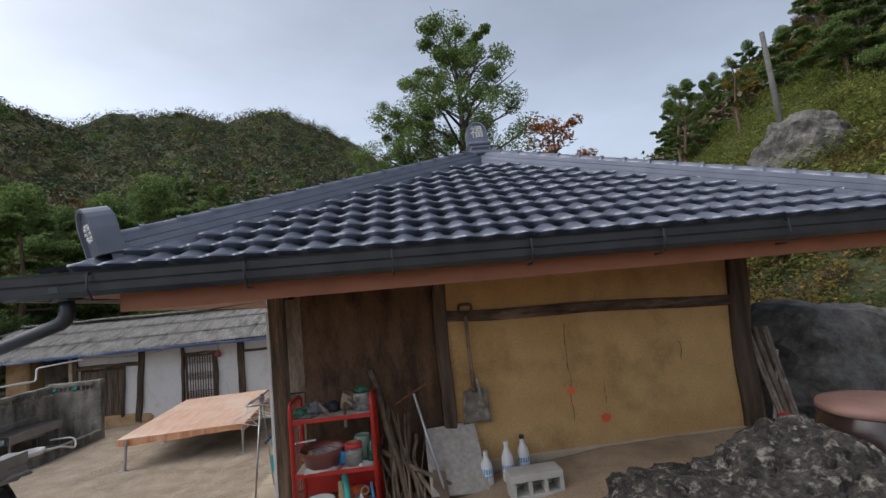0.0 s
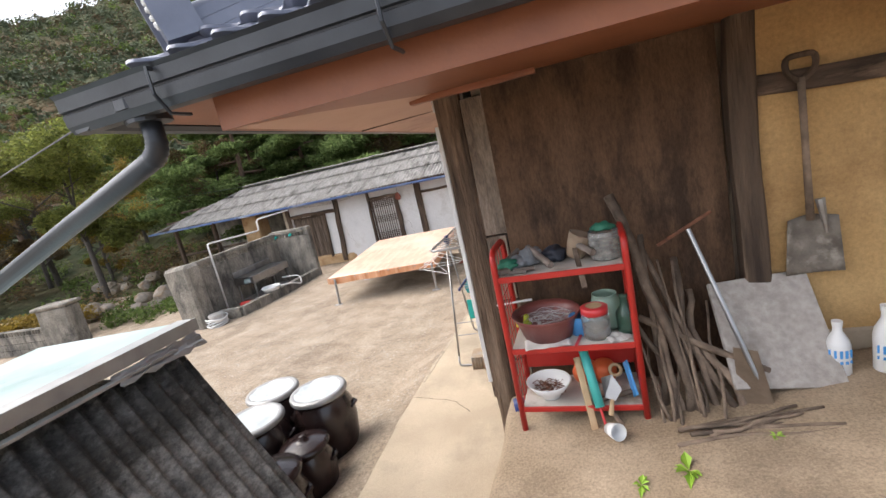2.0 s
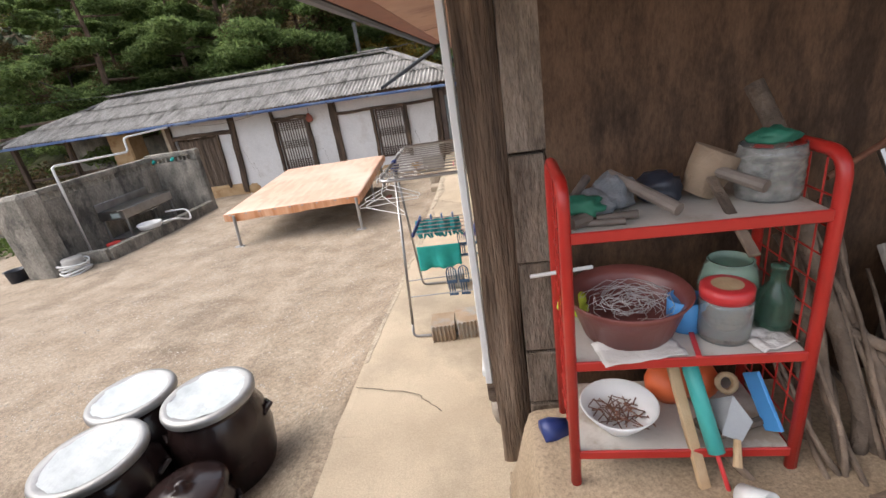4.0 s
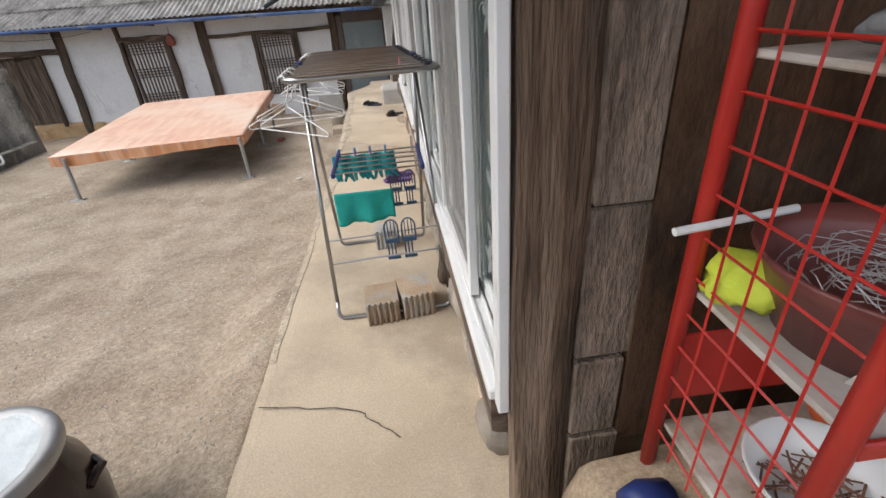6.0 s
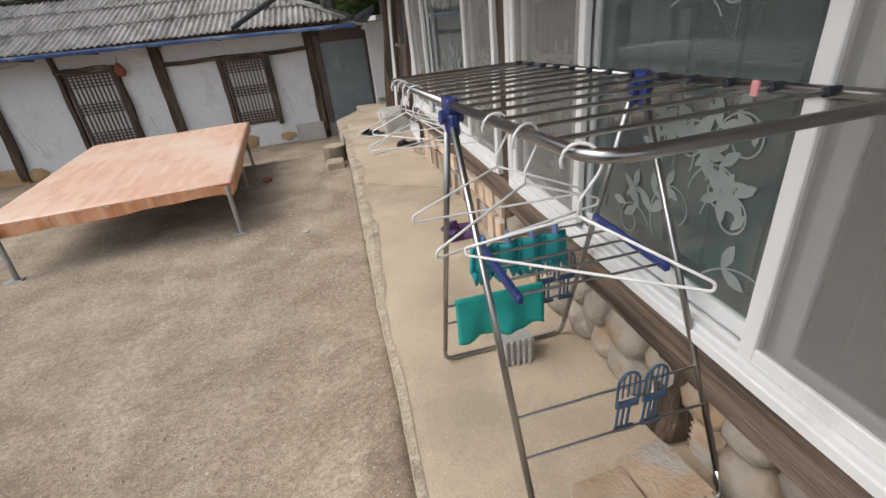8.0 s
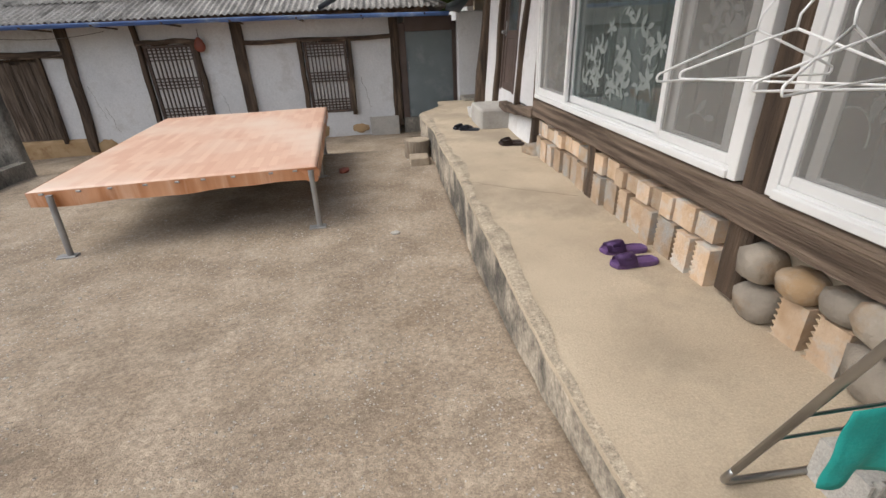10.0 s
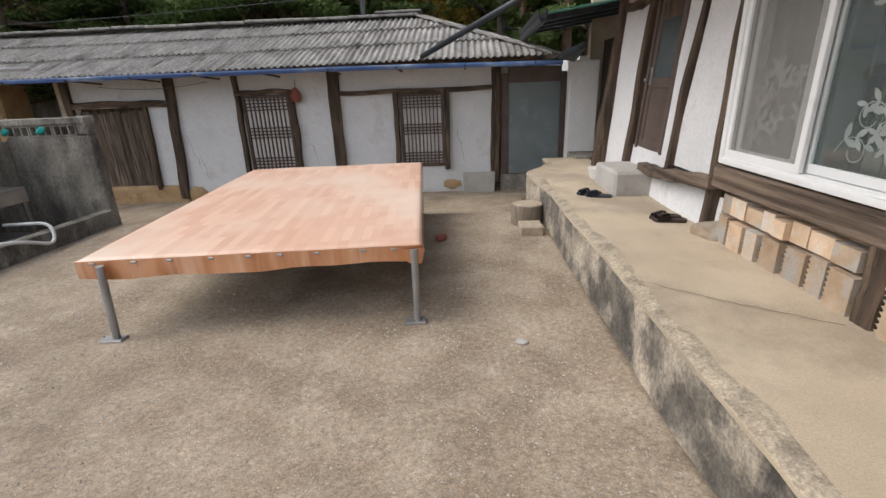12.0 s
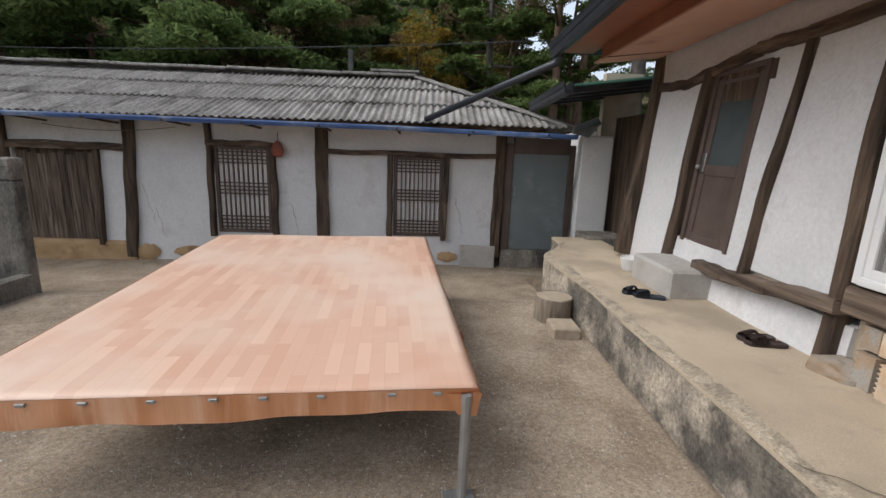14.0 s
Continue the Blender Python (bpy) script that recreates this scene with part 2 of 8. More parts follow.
YARD = mat("yard_concrete", (0.27, 0.209, 0.148), (0.4, 0.328, 0.248), 0.95, 2.4, 0.4, 120.0, c3=(0.225, 0.176, 0.127), cover=0.58, cscale=1.3, speck=26.0, speck_amt=0.26, pebble=105.0, pebble_amt=0.2)
PLAT = mat("platform_concrete", (0.4, 0.325, 0.235), (0.52, 0.435, 0.32), 0.9, 1.9, 0.16, 110.0, c3=(0.345, 0.285, 0.21), cover=0.57, cscale=1.4, speck=130.0, speck_amt=0.16)
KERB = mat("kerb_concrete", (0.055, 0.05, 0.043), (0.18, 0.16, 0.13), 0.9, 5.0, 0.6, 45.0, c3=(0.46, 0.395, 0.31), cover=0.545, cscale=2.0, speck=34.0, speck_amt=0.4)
WHITE = mat("lime_plaster", (0.58, 0.576, 0.572), (0.69, 0.685, 0.68), 0.9, 1.6, 0.25, 30.0, c3=(0.5, 0.48, 0.455), cover=0.62, cscale=1.6, speck=30.0, speck_amt=0.08)
YELLOW = mat("ochre_plaster", (0.4, 0.245, 0.098), (0.5, 0.325, 0.142), 0.9, 2.5, 0.3, 50.0, c3=(0.3, 0.175, 0.07), cover=0.6, cscale=1.3, speck=50.0, speck_amt=0.16)
CEMENT = mat("grey_render", (0.36, 0.3, 0.22), (0.46, 0.385, 0.29), 0.9, 4.0, 0.3, 50.0, c3=(0.28, 0.22, 0.16), cover=0.6)
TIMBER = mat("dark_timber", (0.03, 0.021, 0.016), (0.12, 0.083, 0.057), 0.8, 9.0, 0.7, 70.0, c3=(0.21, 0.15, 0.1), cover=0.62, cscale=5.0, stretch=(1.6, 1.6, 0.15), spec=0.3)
TIMBER_H = mat("dark_timber_lying", (0.035, 0.025, 0.019), (0.13, 0.09, 0.064), 0.8, 9.0, 0.7, 70.0, c3=(0.24, 0.17, 0.12), cover=0.6, cscale=5.0, stretch=(0.4, 0.25, 2.0), spec=0.3)
POSTWOOD = mat("old_post_wood", (0.04, 0.026, 0.018), (0.23, 0.155, 0.103), 0.8, 7.0, 1.0, 60.0, c3=(0.25, 0.185, 0.135), cover=0.57, cscale=4.0, stretch=(1.6, 1.6, 0.16), spec=0.3, speck=24.0, speck_amt=0.35)
PACKWOOD = mat("greyed_packing_board", (0.12, 0.09, 0.066), (0.27, 0.215, 0.168), 0.85, 8.0, 0.7, 60.0, c3=(0.08, 0.058, 0.042), cover=0.6, cscale=4.0, stretch=(1.5, 1.5, 0.4), vary=0.22, spec=0.3, speck=40.0, speck_amt=0.3)
PLY = mat("stained_plywood", (0.082, 0.048, 0.029), (0.145, 0.088, 0.054), 0.85, 4.0, 0.2, 80.0, c3=(0.048, 0.03, 0.02), cover=0.55, cscale=2.6, stretch=(2.0, 1, 0.65), spec=0.2, speck=40.0, speck_amt=0.25)
FASCIA = mat("red_brown_paint", (0.22, 0.075, 0.035), (0.3, 0.11, 0.05), 0.5, 3.0, 0.1, 60.0, c3=(0.16, 0.06, 0.035), cover=0.62)
SOFFIT = mat("soffit_board", (0.5, 0.29, 0.2), (0.58, 0.36, 0.26), 0.6, 3.0, 0.1, 60.0, c3=(0.36, 0.19, 0.13), cover=0.62)
GUTTER = mat("black_gutter_metal", (0.022, 0.026, 0.033), (0.04, 0.046, 0.056), 0.4, 5.0, 0.05, 60.0, metal=0.2, c3=(0.09, 0.095, 0.1), cover=0.68)
TILE = mat("blue_black_roof_tile", (0.15, 0.165, 0.215), (0.2, 0.215, 0.27), 0.3, 6.0, 0.06, 70.0, metal=0.25, c3=(0.22, 0.23, 0.265), cover=0.66)
ASBEST = mat("weathered_corrugated", (0.1, 0.094, 0.086), (0.27, 0.255, 0.235), 0.95, 7.0, 0.4, 60.0, c3=(0.045, 0.042, 0.037), cover=0.53, cscale=4.0, stretch=(1, 0.35, 1), speck=45.0, speck_amt=0.45)
ROOFGREY = mat("bleached_corrugated_roof", (0.19, 0.178, 0.164), (0.36, 0.342, 0.318), 0.95, 5.0, 0.4, 60.0, c3=(0.105, 0.098, 0.088), cover=0.6, cscale=2.2, stretch=(1.6, 0.35, 1), speck=40.0, speck_amt=0.4)
BLUEGUT = mat("blue_gutter_paint", (0.09, 0.16, 0.34), (0.14, 0.22, 0.42), 0.45, 4.0, 0.05, 50.0, c3=(0.4, 0.45, 0.52), cover=0.6, cscale=1.2)
LATTICE = mat("lattice_wood", (0.05, 0.032, 0.025), (0.11, 0.07, 0.05), 0.6, 12.0, 0.2, 60.0)
PAPER = mat("window_paper", (0.62, 0.6, 0.57), (0.68, 0.66, 0.63), 0.95, 3.0, 0.05, 40.0)
OLDPLANK = mat("old_plank", (0.05, 0.036, 0.027), (0.18, 0.135, 0.1), 0.85, 10.0, 0.8, 60.0, c3=(0.25, 0.2, 0.16), cover=0.62, cscale=4.0, stretch=(2.5, 2.5, 0.2), vary=0.25, spec=0.3)
GREYMETAL = mat("grey_blue_sheet_metal", (0.16, 0.19, 0.2), (0.21, 0.24, 0.25), 0.5, 2.0, 0.1, 30.0, metal=0.3, c3=(0.28, 0.3, 0.3), cover=0.62)
CLAYBASE = mat("clay_stone_base", (0.34, 0.22, 0.11), (0.46, 0.32, 0.18), 0.95, 4.0, 0.6, 30.0, c3=(0.24, 0.13, 0.06), cover=0.6, cscale=3.0)
CONC = mat("old_stained_concrete", (0.16, 0.148, 0.125), (0.34, 0.31, 0.262), 0.95, 3.5, 0.5, 50.0, c3=(0.075, 0.07, 0.062), cover=0.56, cscale=2.4, stretch=(1, 1, 0.5), speck=40.0, speck_amt=0.35)
BLOCKC = mat("pale_cement", (0.38, 0.365, 0.335), (0.48, 0.46, 0.42), 0.9, 6.0, 0.3, 70.0, c3=(0.3, 0.28, 0.25), cover=0.62, speck=110.0, speck_amt=0.2)
ALU = mat("white_window_frame", (0.68, 0.68, 0.67), (0.74, 0.74, 0.73), 0.4, 3.0, 0.03, 60.0, c3=(0.56, 0.55, 0.52), cover=0.68, cscale=4.0)
GLASS = glassmat("window_glass", (0.72, 0.8, 0.78), 0.01, 0.95)
FLOWER = mat("etched_flower_film", (0.19, 0.215, 0.205), (0.28, 0.305, 0.29), 0.6, 9.0, 0.0)
ROOMDARK = mat("dark_room_fill", (0.04, 0.05, 0.043), (0.075, 0.086, 0.072), 0.9, 2.0, 0.1, 20.0)
DOORWOOD = mat("brown_door_panel", (0.075, 0.052, 0.043), (0.11, 0.078, 0.065), 0.55, 4.0, 0.08, 60.0)
DARKGLASS = mat("dark_frosted_glass", (0.055, 0.07, 0.07), (0.075, 0.09, 0.09), 0.2, 3.0, 0.02, 30.0)
STEEL = mat("stainless_steel", (0.3, 0.295, 0.29), (0.42, 0.415, 0.41), 0.3, 5.0, 0.02, 60.0, metal=1.0)
OLDSTEEL = mat("dull_galvanised_steel", (0.3, 0.3, 0.3), (0.42, 0.42, 0.41), 0.5, 7.0, 0.08, 60.0, metal=0.7, c3=(0.22, 0.18, 0.14), cover=0.64)
DIRTSTEEL = mat("soil_caked_steel", (0.1, 0.082, 0.064), (0.24, 0.21, 0.175), 0.8, 9.0, 0.4, 60.0, metal=0.2, c3=(0.36, 0.33, 0.28), cover=0.62, cscale=8.0)
BRICKCLAY = mat("hollow_clay_brick", (0.42, 0.29, 0.18), (0.55, 0.42, 0.3), 0.9, 9.0, 0.4, 60.0, c3=(0.46, 0.44, 0.4), cover=0.55, cscale=5.0, vary=0.32)
STONE = mat("field_stone", (0.23, 0.2, 0.165), (0.38, 0.33, 0.27), 0.9, 7.0, 0.5, 40.0, c3=(0.3, 0.2, 0.11), cover=0.58, cscale=3.0, vary=0.22)
GREENSHEET = mat("green_sheet", (0.06, 0.2, 0.15), (0.1, 0.26, 0.2), 0.5, 4.0, 0.1, 40.0)
PALEGREEN = mat("pale_green_sheet_metal", (0.27, 0.38, 0.36), (0.36, 0.46, 0.44), 0.5, 2.0, 0.05, 40.0, c3=(0.45, 0.5, 0.52), cover=0.55, cscale=0.8)

_sc = bpy.data.materials.new("insect_screen")
_sc.use_nodes = True
SCREEN = _sc
_p = _sc.node_tree.nodes["Principled BSDF"]
_p.inputs["Base Color"].default_value = (0.3, 0.285, 0.265, 1)
_p.inputs["Roughness"].default_value = 0.9
_p.inputs["Alpha"].default_value = 0.34

EARTH = mat("packed_sandy_earth", (0.26, 0.19, 0.12), (0.42, 0.325, 0.225), 0.95, 2.2, 0.18, 130.0, c3=(0.22, 0.165, 0.11), cover=0.58, cscale=1.3, speck=80.0, speck_amt=0.3)
RED = mat("red_painted_steel", (0.37, 0.018, 0.013), (0.46, 0.028, 0.02), 0.38, 6.0, 0.04, 60.0, c3=(0.34, 0.02, 0.015), cover=0.68)
SHELFTOP = mat("dirty_white_board", (0.42, 0.38, 0.33), (0.6, 0.56, 0.5), 0.7, 5.0, 0.1, 50.0, c3=(0.3, 0.24, 0.18), cover=0.57, cscale=4.0)
WHITEPL = mat("white_plastic", (0.66, 0.66, 0.65), (0.74, 0.74, 0.73), 0.4, 5.0, 0.02)
CLOTHTEAL = mat("teal_cloth", (0.01, 0.27, 0.24), (0.02, 0.36, 0.31), 0.85, 9.0, 0.2, 90.0)
TEALGLOVE = mat("teal_rubber", (0.005, 0.2, 0.24), (0.01, 0.28, 0.3), 0.55, 9.0, 0.1, 60.0)
NAVY = mat("navy_plastic", (0.015, 0.03, 0.13), (0.022, 0.04, 0.17), 0.45, 6.0, 0.03)
BLUEGREY = mat("blue_grey_plastic", (0.03, 0.07, 0.13), (0.045, 0.09, 0.16), 0.45, 6.0, 0.03)
ONGGI = mat("glazed_brown_jar", (0.018, 0.011, 0.011), (0.035, 0.02, 0.018), 0.22, 4.0, 0.08, 30.0, c3=(0.07, 0.045, 0.04), cover=0.66, cscale=3.0)
JARLID = mat("milky_plastic_film", (0.4, 0.45, 0.46), (0.66, 0.7, 0.71), 0.3, 6.0, 0.25, 25.0)
STICK = mat("grey_brown_stick", (0.085, 0.06, 0.042), (0.24, 0.175, 0.125), 0.85, 10.0, 0.5, 60.0, vary=0.3)
PURPLE = mat("purple_rubber", (0.1, 0.052, 0.155), (0.14, 0.075, 0.21), 0.5, 8.0, 0.05)
BROWNRUB = mat("dark_brown_rubber", (0.032, 0.02, 0.017), (0.05, 0.032, 0.027), 0.55, 8.0, 0.05)
BLACKRUB = mat("blue_black_rubber", (0.01, 0.013, 0.022), (0.03, 0.035, 0.05), 0.5, 20.0, 0.05)
DARKROCK = mat("dark_pitted_rock", (0.016, 0.0145, 0.013), (0.075, 0.068, 0.06), 0.95, 9.0, 1.0, 34.0, c3=(0.27, 0.25, 0.215), cover=0.61, cscale=14.0, speck=45.0, speck_amt=0.55, spec=0.2)

SILLW = mat("weathered_sill_timber", (0.075, 0.052, 0.038), (0.27, 0.205, 0.155), 0.85, 10.0, 0.9, 60.0, c3=(0.045, 0.032, 0.024), cover=0.57, cscale=4.0, stretch=(0.6, 0.12, 2.6), spec=0.3)
GREYROCK = mat("grey_lichen_rock", (0.085, 0.08, 0.075), (0.2, 0.19, 0.175), 0.95, 2.5, 1.0, 14.0, c3=(0.05, 0.045, 0.04), cover=0.55, cscale=1.5, speck=9.0, speck_amt=0.35)
POLEM = mat("dull_pole_concrete", (0.1, 0.098, 0.092), (0.16, 0.155, 0.145), 0.9, 4.0, 0.2)


# ---- ground ----
def yard_z(x, y):
    """Height of the yard: it falls from the platform's near end to the far building."""
    z = 0.565 * (1 - sm(0.2, 5.2, y)) ** 1.15
    z -= 0.15 * sm(-0.95, -1.5, x) * (1 - sm(1.0, 4.0, y)) if x < -0.95 else 0.0
    z -= 0.16 * sm(8.6, 9.4, y) + 0.1 * sm(9.4, 11.4, y)
    z -= 0.06 * sm(-5.0, -9.0, x) if x < -5 else 0.0
    return z


def ground_z(x, y):
    z = yard_z(x, y)
    if y < 2.0:
        # the raised terrace before the gable, and the ramp beside it
        high = 0.98 + 0.1 * min(max(x, 0.0), 3.0) + 0.22 * sm(-1.2, -4.0, y)
        ramp = 0.58 + 0.5 * sm(-0.5, -3.0, y)
        k = sm(0.02, 0.16, x - 0.02 * noise.noise(Vector((y * 3, 0, 0))))
        k = k * (1 - sm(-0.02, 0.02, y))
        side = sm(-0.75, -0.3, x) * sm(1.0, 0.3, y) if x < 0 else sm(1.0, 0.3, y)
        low = z + (max(ramp, z) - z) * side
        back = sm(-1.3, -3.0, y)
        low = low + (0.9 - low) * back * sm(-2.2, -0.6, x) * 0.6
        z = low + (high - low) * k
    z -= 0.5 * sm(9.0, 14.0, -x)
    return z


xs = sorted({*np.linspace(-60, -10, 40).round(3), *np.linspace(-10, -1.5, 86).round(3), *np.linspace(-1.5, 3.5, 100).round(3), *np.linspace(3.5, 12, 35).round(3), *np.linspace(12, 60, 30).round(3), -400.0, -150.0, 150.0, 400.0})
ys = sorted({*np.linspace(-40, -5, 24).round(3), *np.linspace(-5, 2, 120).round(3), *np.linspace(2, 12, 100).round(3), *np.linspace(12, 60, 40).round(3), -400.0, -150.0, 150.0, 400.0})


def gpoint(u, v):
    x, y = xs[round(u * (len(xs) - 1))], ys[round(v * (len(ys) - 1))]
    far = max(abs(x), abs(y)) > 70
    z = (-2.0 if far else ground_z(x, y) + 0.012 * noise.noise(Vector((x * 1.7, y * 1.7, 0))) + 0.004 * noise.noise(Vector((x * 9, y * 9, 3))))
    if -0.9 < x < 4.6 and 0.32 < y < 10.4:
        z = min(z, yard_z(-1.0, y) - 0.12, 0.42)
    elif 0.3 < x < 4.4 and 0.1 < y <= 0.32:
        z = 0.42
    return (x, y, z)


ground = part("ground", sheet(gpoint, len(xs) - 1, len(ys) - 1), YARD, smooth=True)
tagged(ground, "worn sandy concrete yard with loose grit and stains", "ground", kind="structure")


def terrace_pt(u, v):
    x, y = 0.03 + 5.05 * u, -5.0 + 5.02 * v
    return (x, y, ground_z(x, y) + 0.018 + 0.014 * noise.noise(Vector((x * 2.1, y * 2.1, 8))) + 0.006 * noise.noise(Vector((x * 9, y * 9, 5))))


terrace = part("terrace", sheet(terrace_pt, 180, 160), EARTH, smooth=True)
tagged(terrace, "packed sandy earth terrace and ramp beside the gable", "ground", kind="structure")


def ramp_pt(u, v):
    y = -5.0 + 5.45 * v
    x0 = -0.97 + 0.05 * noise.noise(Vector((y * 1.3, 0, 2))) + 0.3 * sm(-0.6, -3.0, y)
    x = x0 + (0.12 - x0) * u
    return (x, y, ground_z(min(x, 0.0), y) + 0.022 * sm(0.0, 0.08, u) - 0.008)


ramp = part("ramp", sheet(ramp_pt, 40, 140), PLAT, smooth=True)
tagged(ramp, "smooth sandy concrete ramp leading to the porch", "ramp", kind="structure")


# ---- main house ----
HX0, HX1, HY0, HY1 = 0.0, 4.5, 0.0, 9.25
EAVE = 3.0


def plat_z(y):
    return 0.455 + 0.125 * (1 - sm(0.3, 3.6, y))


def plat_edge(y):
    return -0.95 + 0.02 * noise.noise(Vector((y * 0.8, 0, 5))) + 0.008 * noise.noise(Vector((y * 6, 0, 9))) - 0.1 * sm(7.5, 9.2, y) * (1 - sm(9.2, 9.7, y)) + 0.35 * sm(9.1, 10.2, y)


def plat_pt(u, v):
    y = 0.3 + v * 10.2
    x0 = plat_edge(y)
    x = x0 + (0.12 - x0) * u
    return (x, y, plat_z(y) - 0.012 * (1 - sm(0.0, 0.06, u)) + 0.005 * noise.noise(Vector((x * 2, y * 2, 1))))


platform = part("platform", sheet(plat_pt, 24, 140, 0.02), PLAT, smooth=False)
tagged(platform, "smooth sandy concrete porch platform along the house", "platform", kind="structure")


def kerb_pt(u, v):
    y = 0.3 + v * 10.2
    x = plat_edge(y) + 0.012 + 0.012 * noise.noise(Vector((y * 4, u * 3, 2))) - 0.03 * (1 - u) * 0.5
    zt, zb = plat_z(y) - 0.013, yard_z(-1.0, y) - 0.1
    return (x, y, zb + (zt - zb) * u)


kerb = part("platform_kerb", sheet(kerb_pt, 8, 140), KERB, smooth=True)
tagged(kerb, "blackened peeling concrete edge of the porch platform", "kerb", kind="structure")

GRITTY = mat("worn_edge_concrete", (0.35, 0.292, 0.218), (0.46, 0.392, 0.295), 0.95, 9.0, 0.5, 90.0, c3=(0.26, 0.22, 0.168), cover=0.57, cscale=7.0, speck=60.0, speck_amt=0.3, pebble=90.0, pebble_amt=0.15)


def worn_pt(u, v):
    y = 1.0 + v * 9.0
    x0 = plat_edge(y) + 0.004
    w = 0.1 + 0.1 * noise.noise(Vector((y * 1.1, 0, 12))) + 0.04 * noise.noise(Vector((y * 4, 0, 3)))
    w = max(0.012, w * (0.35 + 0.65 * sm(2.5, 4.0, y)))
    return (x0 + w * u, y, plat_z(y) + 0.004 - 0.012 * (1 - sm(0.0, 0.06, (w * u + 0.004) / 1.07)) + 0.005 * noise.noise(Vector(((x0 + w * u) * 2, y * 2, 1))))


part("worn_edge", sheet(worn_pt, 6, 500, 0.003), GRITTY, platform, "gritty worn edge with bared aggregate")

# gable wall: plywood bay, ochre bay
wall_gable = thing("wall_gable", "ochre plastered gable wall with dark timbers", "wall", kind="structure")
part("plaster", cubebm(1.62, 4.42, 0.0, 0.14, 1.28, 3.12), YELLOW, wall_gable)
part("footing", cubebm(1.55, 4.45, -0.02, 0.2, 0.7, 1.3, 0.01), CEMENT, wall_gable, "rough grey rendered footing")
part("plywood", cubebm(0.29, 1.5, 0.09, 0.12, 0.9, 3.12), PLY, wall_gable, "dark water-stained plywood sheet")
b = bmesh.new()
rough_beam(b, (1.56, 0.0, 0.85), (1.58, 0.0, 3.15), 0.12, 0.12, 14, 0.03, 1.0)
part("post", b, TIMBER, wall_gable)
b = bmesh.new()
rough_beam(b, (4.42, 0.05, 0.8), (4.5, 0.05, 3.15), 0.2, 0.22, 12, 0.05, 2.0)
part("post", b, TIMBER, wall_gable)
b = bmesh.new()
rough_beam(b, (1.6, 0.0, 2.6), (4.4, 0.0, 2.5), 0.06, 0.1, 16, 0.04, 3.0)
part("rail", b, TIMBER_H, wall_gable)
part("backing", cubebm(0.22, 4.45, 0.16, 0.25, 0.6, 3.15), CEMENT, wall_gable)
b = bmesh.new()
rough_beam(b, (0.075, 0.13, 0.55), (0.075, 0.13, 3.2), 0.15, 0.085, 24, 0.02, 4.0)
corner_post = part("corner_post", b, POSTWOOD)
tagged(corner_post, "weathered brown wooden corner post of the house", "post", kind="structure")


# ---- roof of the main house ----
AX, AY0, AY1, AZ = 2.36, 1.4, 7.6, 4.45
C00, C10 = Vector((-1.12, -1.05, 3.17)), Vector((5.85, -1.05, 3.1))
C01, C11 = Vector((-0.97, 9.55, 2.99)), Vector((5.85, 9.6, 3.05))
A0, A1 = Vector((AX, AY0, AZ)), Vector((AX, AY1, AZ - 0.1))

house_roof = thing("house_roof", "blue-black pressed metal tile hipped roof", "roof", kind="structure")


def slab(name, corners, material, parent, down=0.06):
    bm = bmesh.new()
    top = [bm.verts.new(c) for c in corners]
    low = [bm.verts.new((c[0], c[1], c[2] - down)) for c in corners]
    bm.faces.new(top)
    bm.faces.new(low[::-1])
    k = len(top)
    for i in range(k):
        bm.faces.new((top[(i + 1) % k], top[i], low[i], low[(i + 1) % k]))
    bmesh.ops.recalc_face_normals(bm, faces=bm.faces)
    return part(name, bm, material, parent)


D = Vector((0, 0, 0.035))
slab("deck", [C00 - D, C10 - D, A0 - D], GUTTER, house_roof)
slab("deck", [C01 - D, C00 - D, A0 - D, A1 - D], GUTTER, house_roof)
slab("deck", [C10 - D, C11 - D, A1 - D, A0 - D], GUTTER, house_roof)
slab("deck", [C11 - D, C01 - D, A1 - D], GUTTER, house_roof)


def ridge_run(p, q, name, n=26):
    """A hip ridge: three stepped courses and a round cap of overlapping tiles."""
    p, q = Vector(p) - Vector((0, 0, 0.07)), Vector(q) - Vector((0, 0, 0.07))
    d = (q - p)
    ln = d.length
    d.normalize()
    s = d.cross(Vector((0, 0, 1))).normalized()
    u = s.cross(d)
    bm = bmesh.new()
    for k, (w, h0, h1) in enumerate(((0.21, -0.03, 0.085), (0.19, 0.09, 0.14), (0.17, 0.145, 0.19))):
        beam(bm, p + u * (h0 + h1) / 2, q + u * (h0 + h1) / 2, w, h1 - h0)
    part(name + "_course", bm, TILE, house_roof)
    m = int(ln / 0.24)
    cap = None
    for i in range(m):
        a, b = p + d * (ln * i / m - 0.02), p + d * (ln * (i + 1) / m)
        bm = bmesh.new()
        rings = []
        for c, r in ((a, 0.085), (a + d * 0.03, 0.085), (a + d * 0.032, 0.074), (b, 0.07)):
            rings.append([bm.verts.new(c - a + s * r * math.cos(t) + u * (0.175 + r * 0.95 * math.sin(t))) for t in [math.pi * k / 8 for k in range(9)]])
        for x, y in zip(rings, rings[1:]):
            for k in range(8):
                bm.faces.new((x[k], y[k], y[k + 1], x[k + 1]))
        if cap is None:
            cap = part("ridge_cap", bm, TILE, house_roof, smooth=True)
            cap.location = a
        else:
            bm.free()
            o = new("ridge_cap", cap.data)
            o.parent = house_roof
            o.location = a


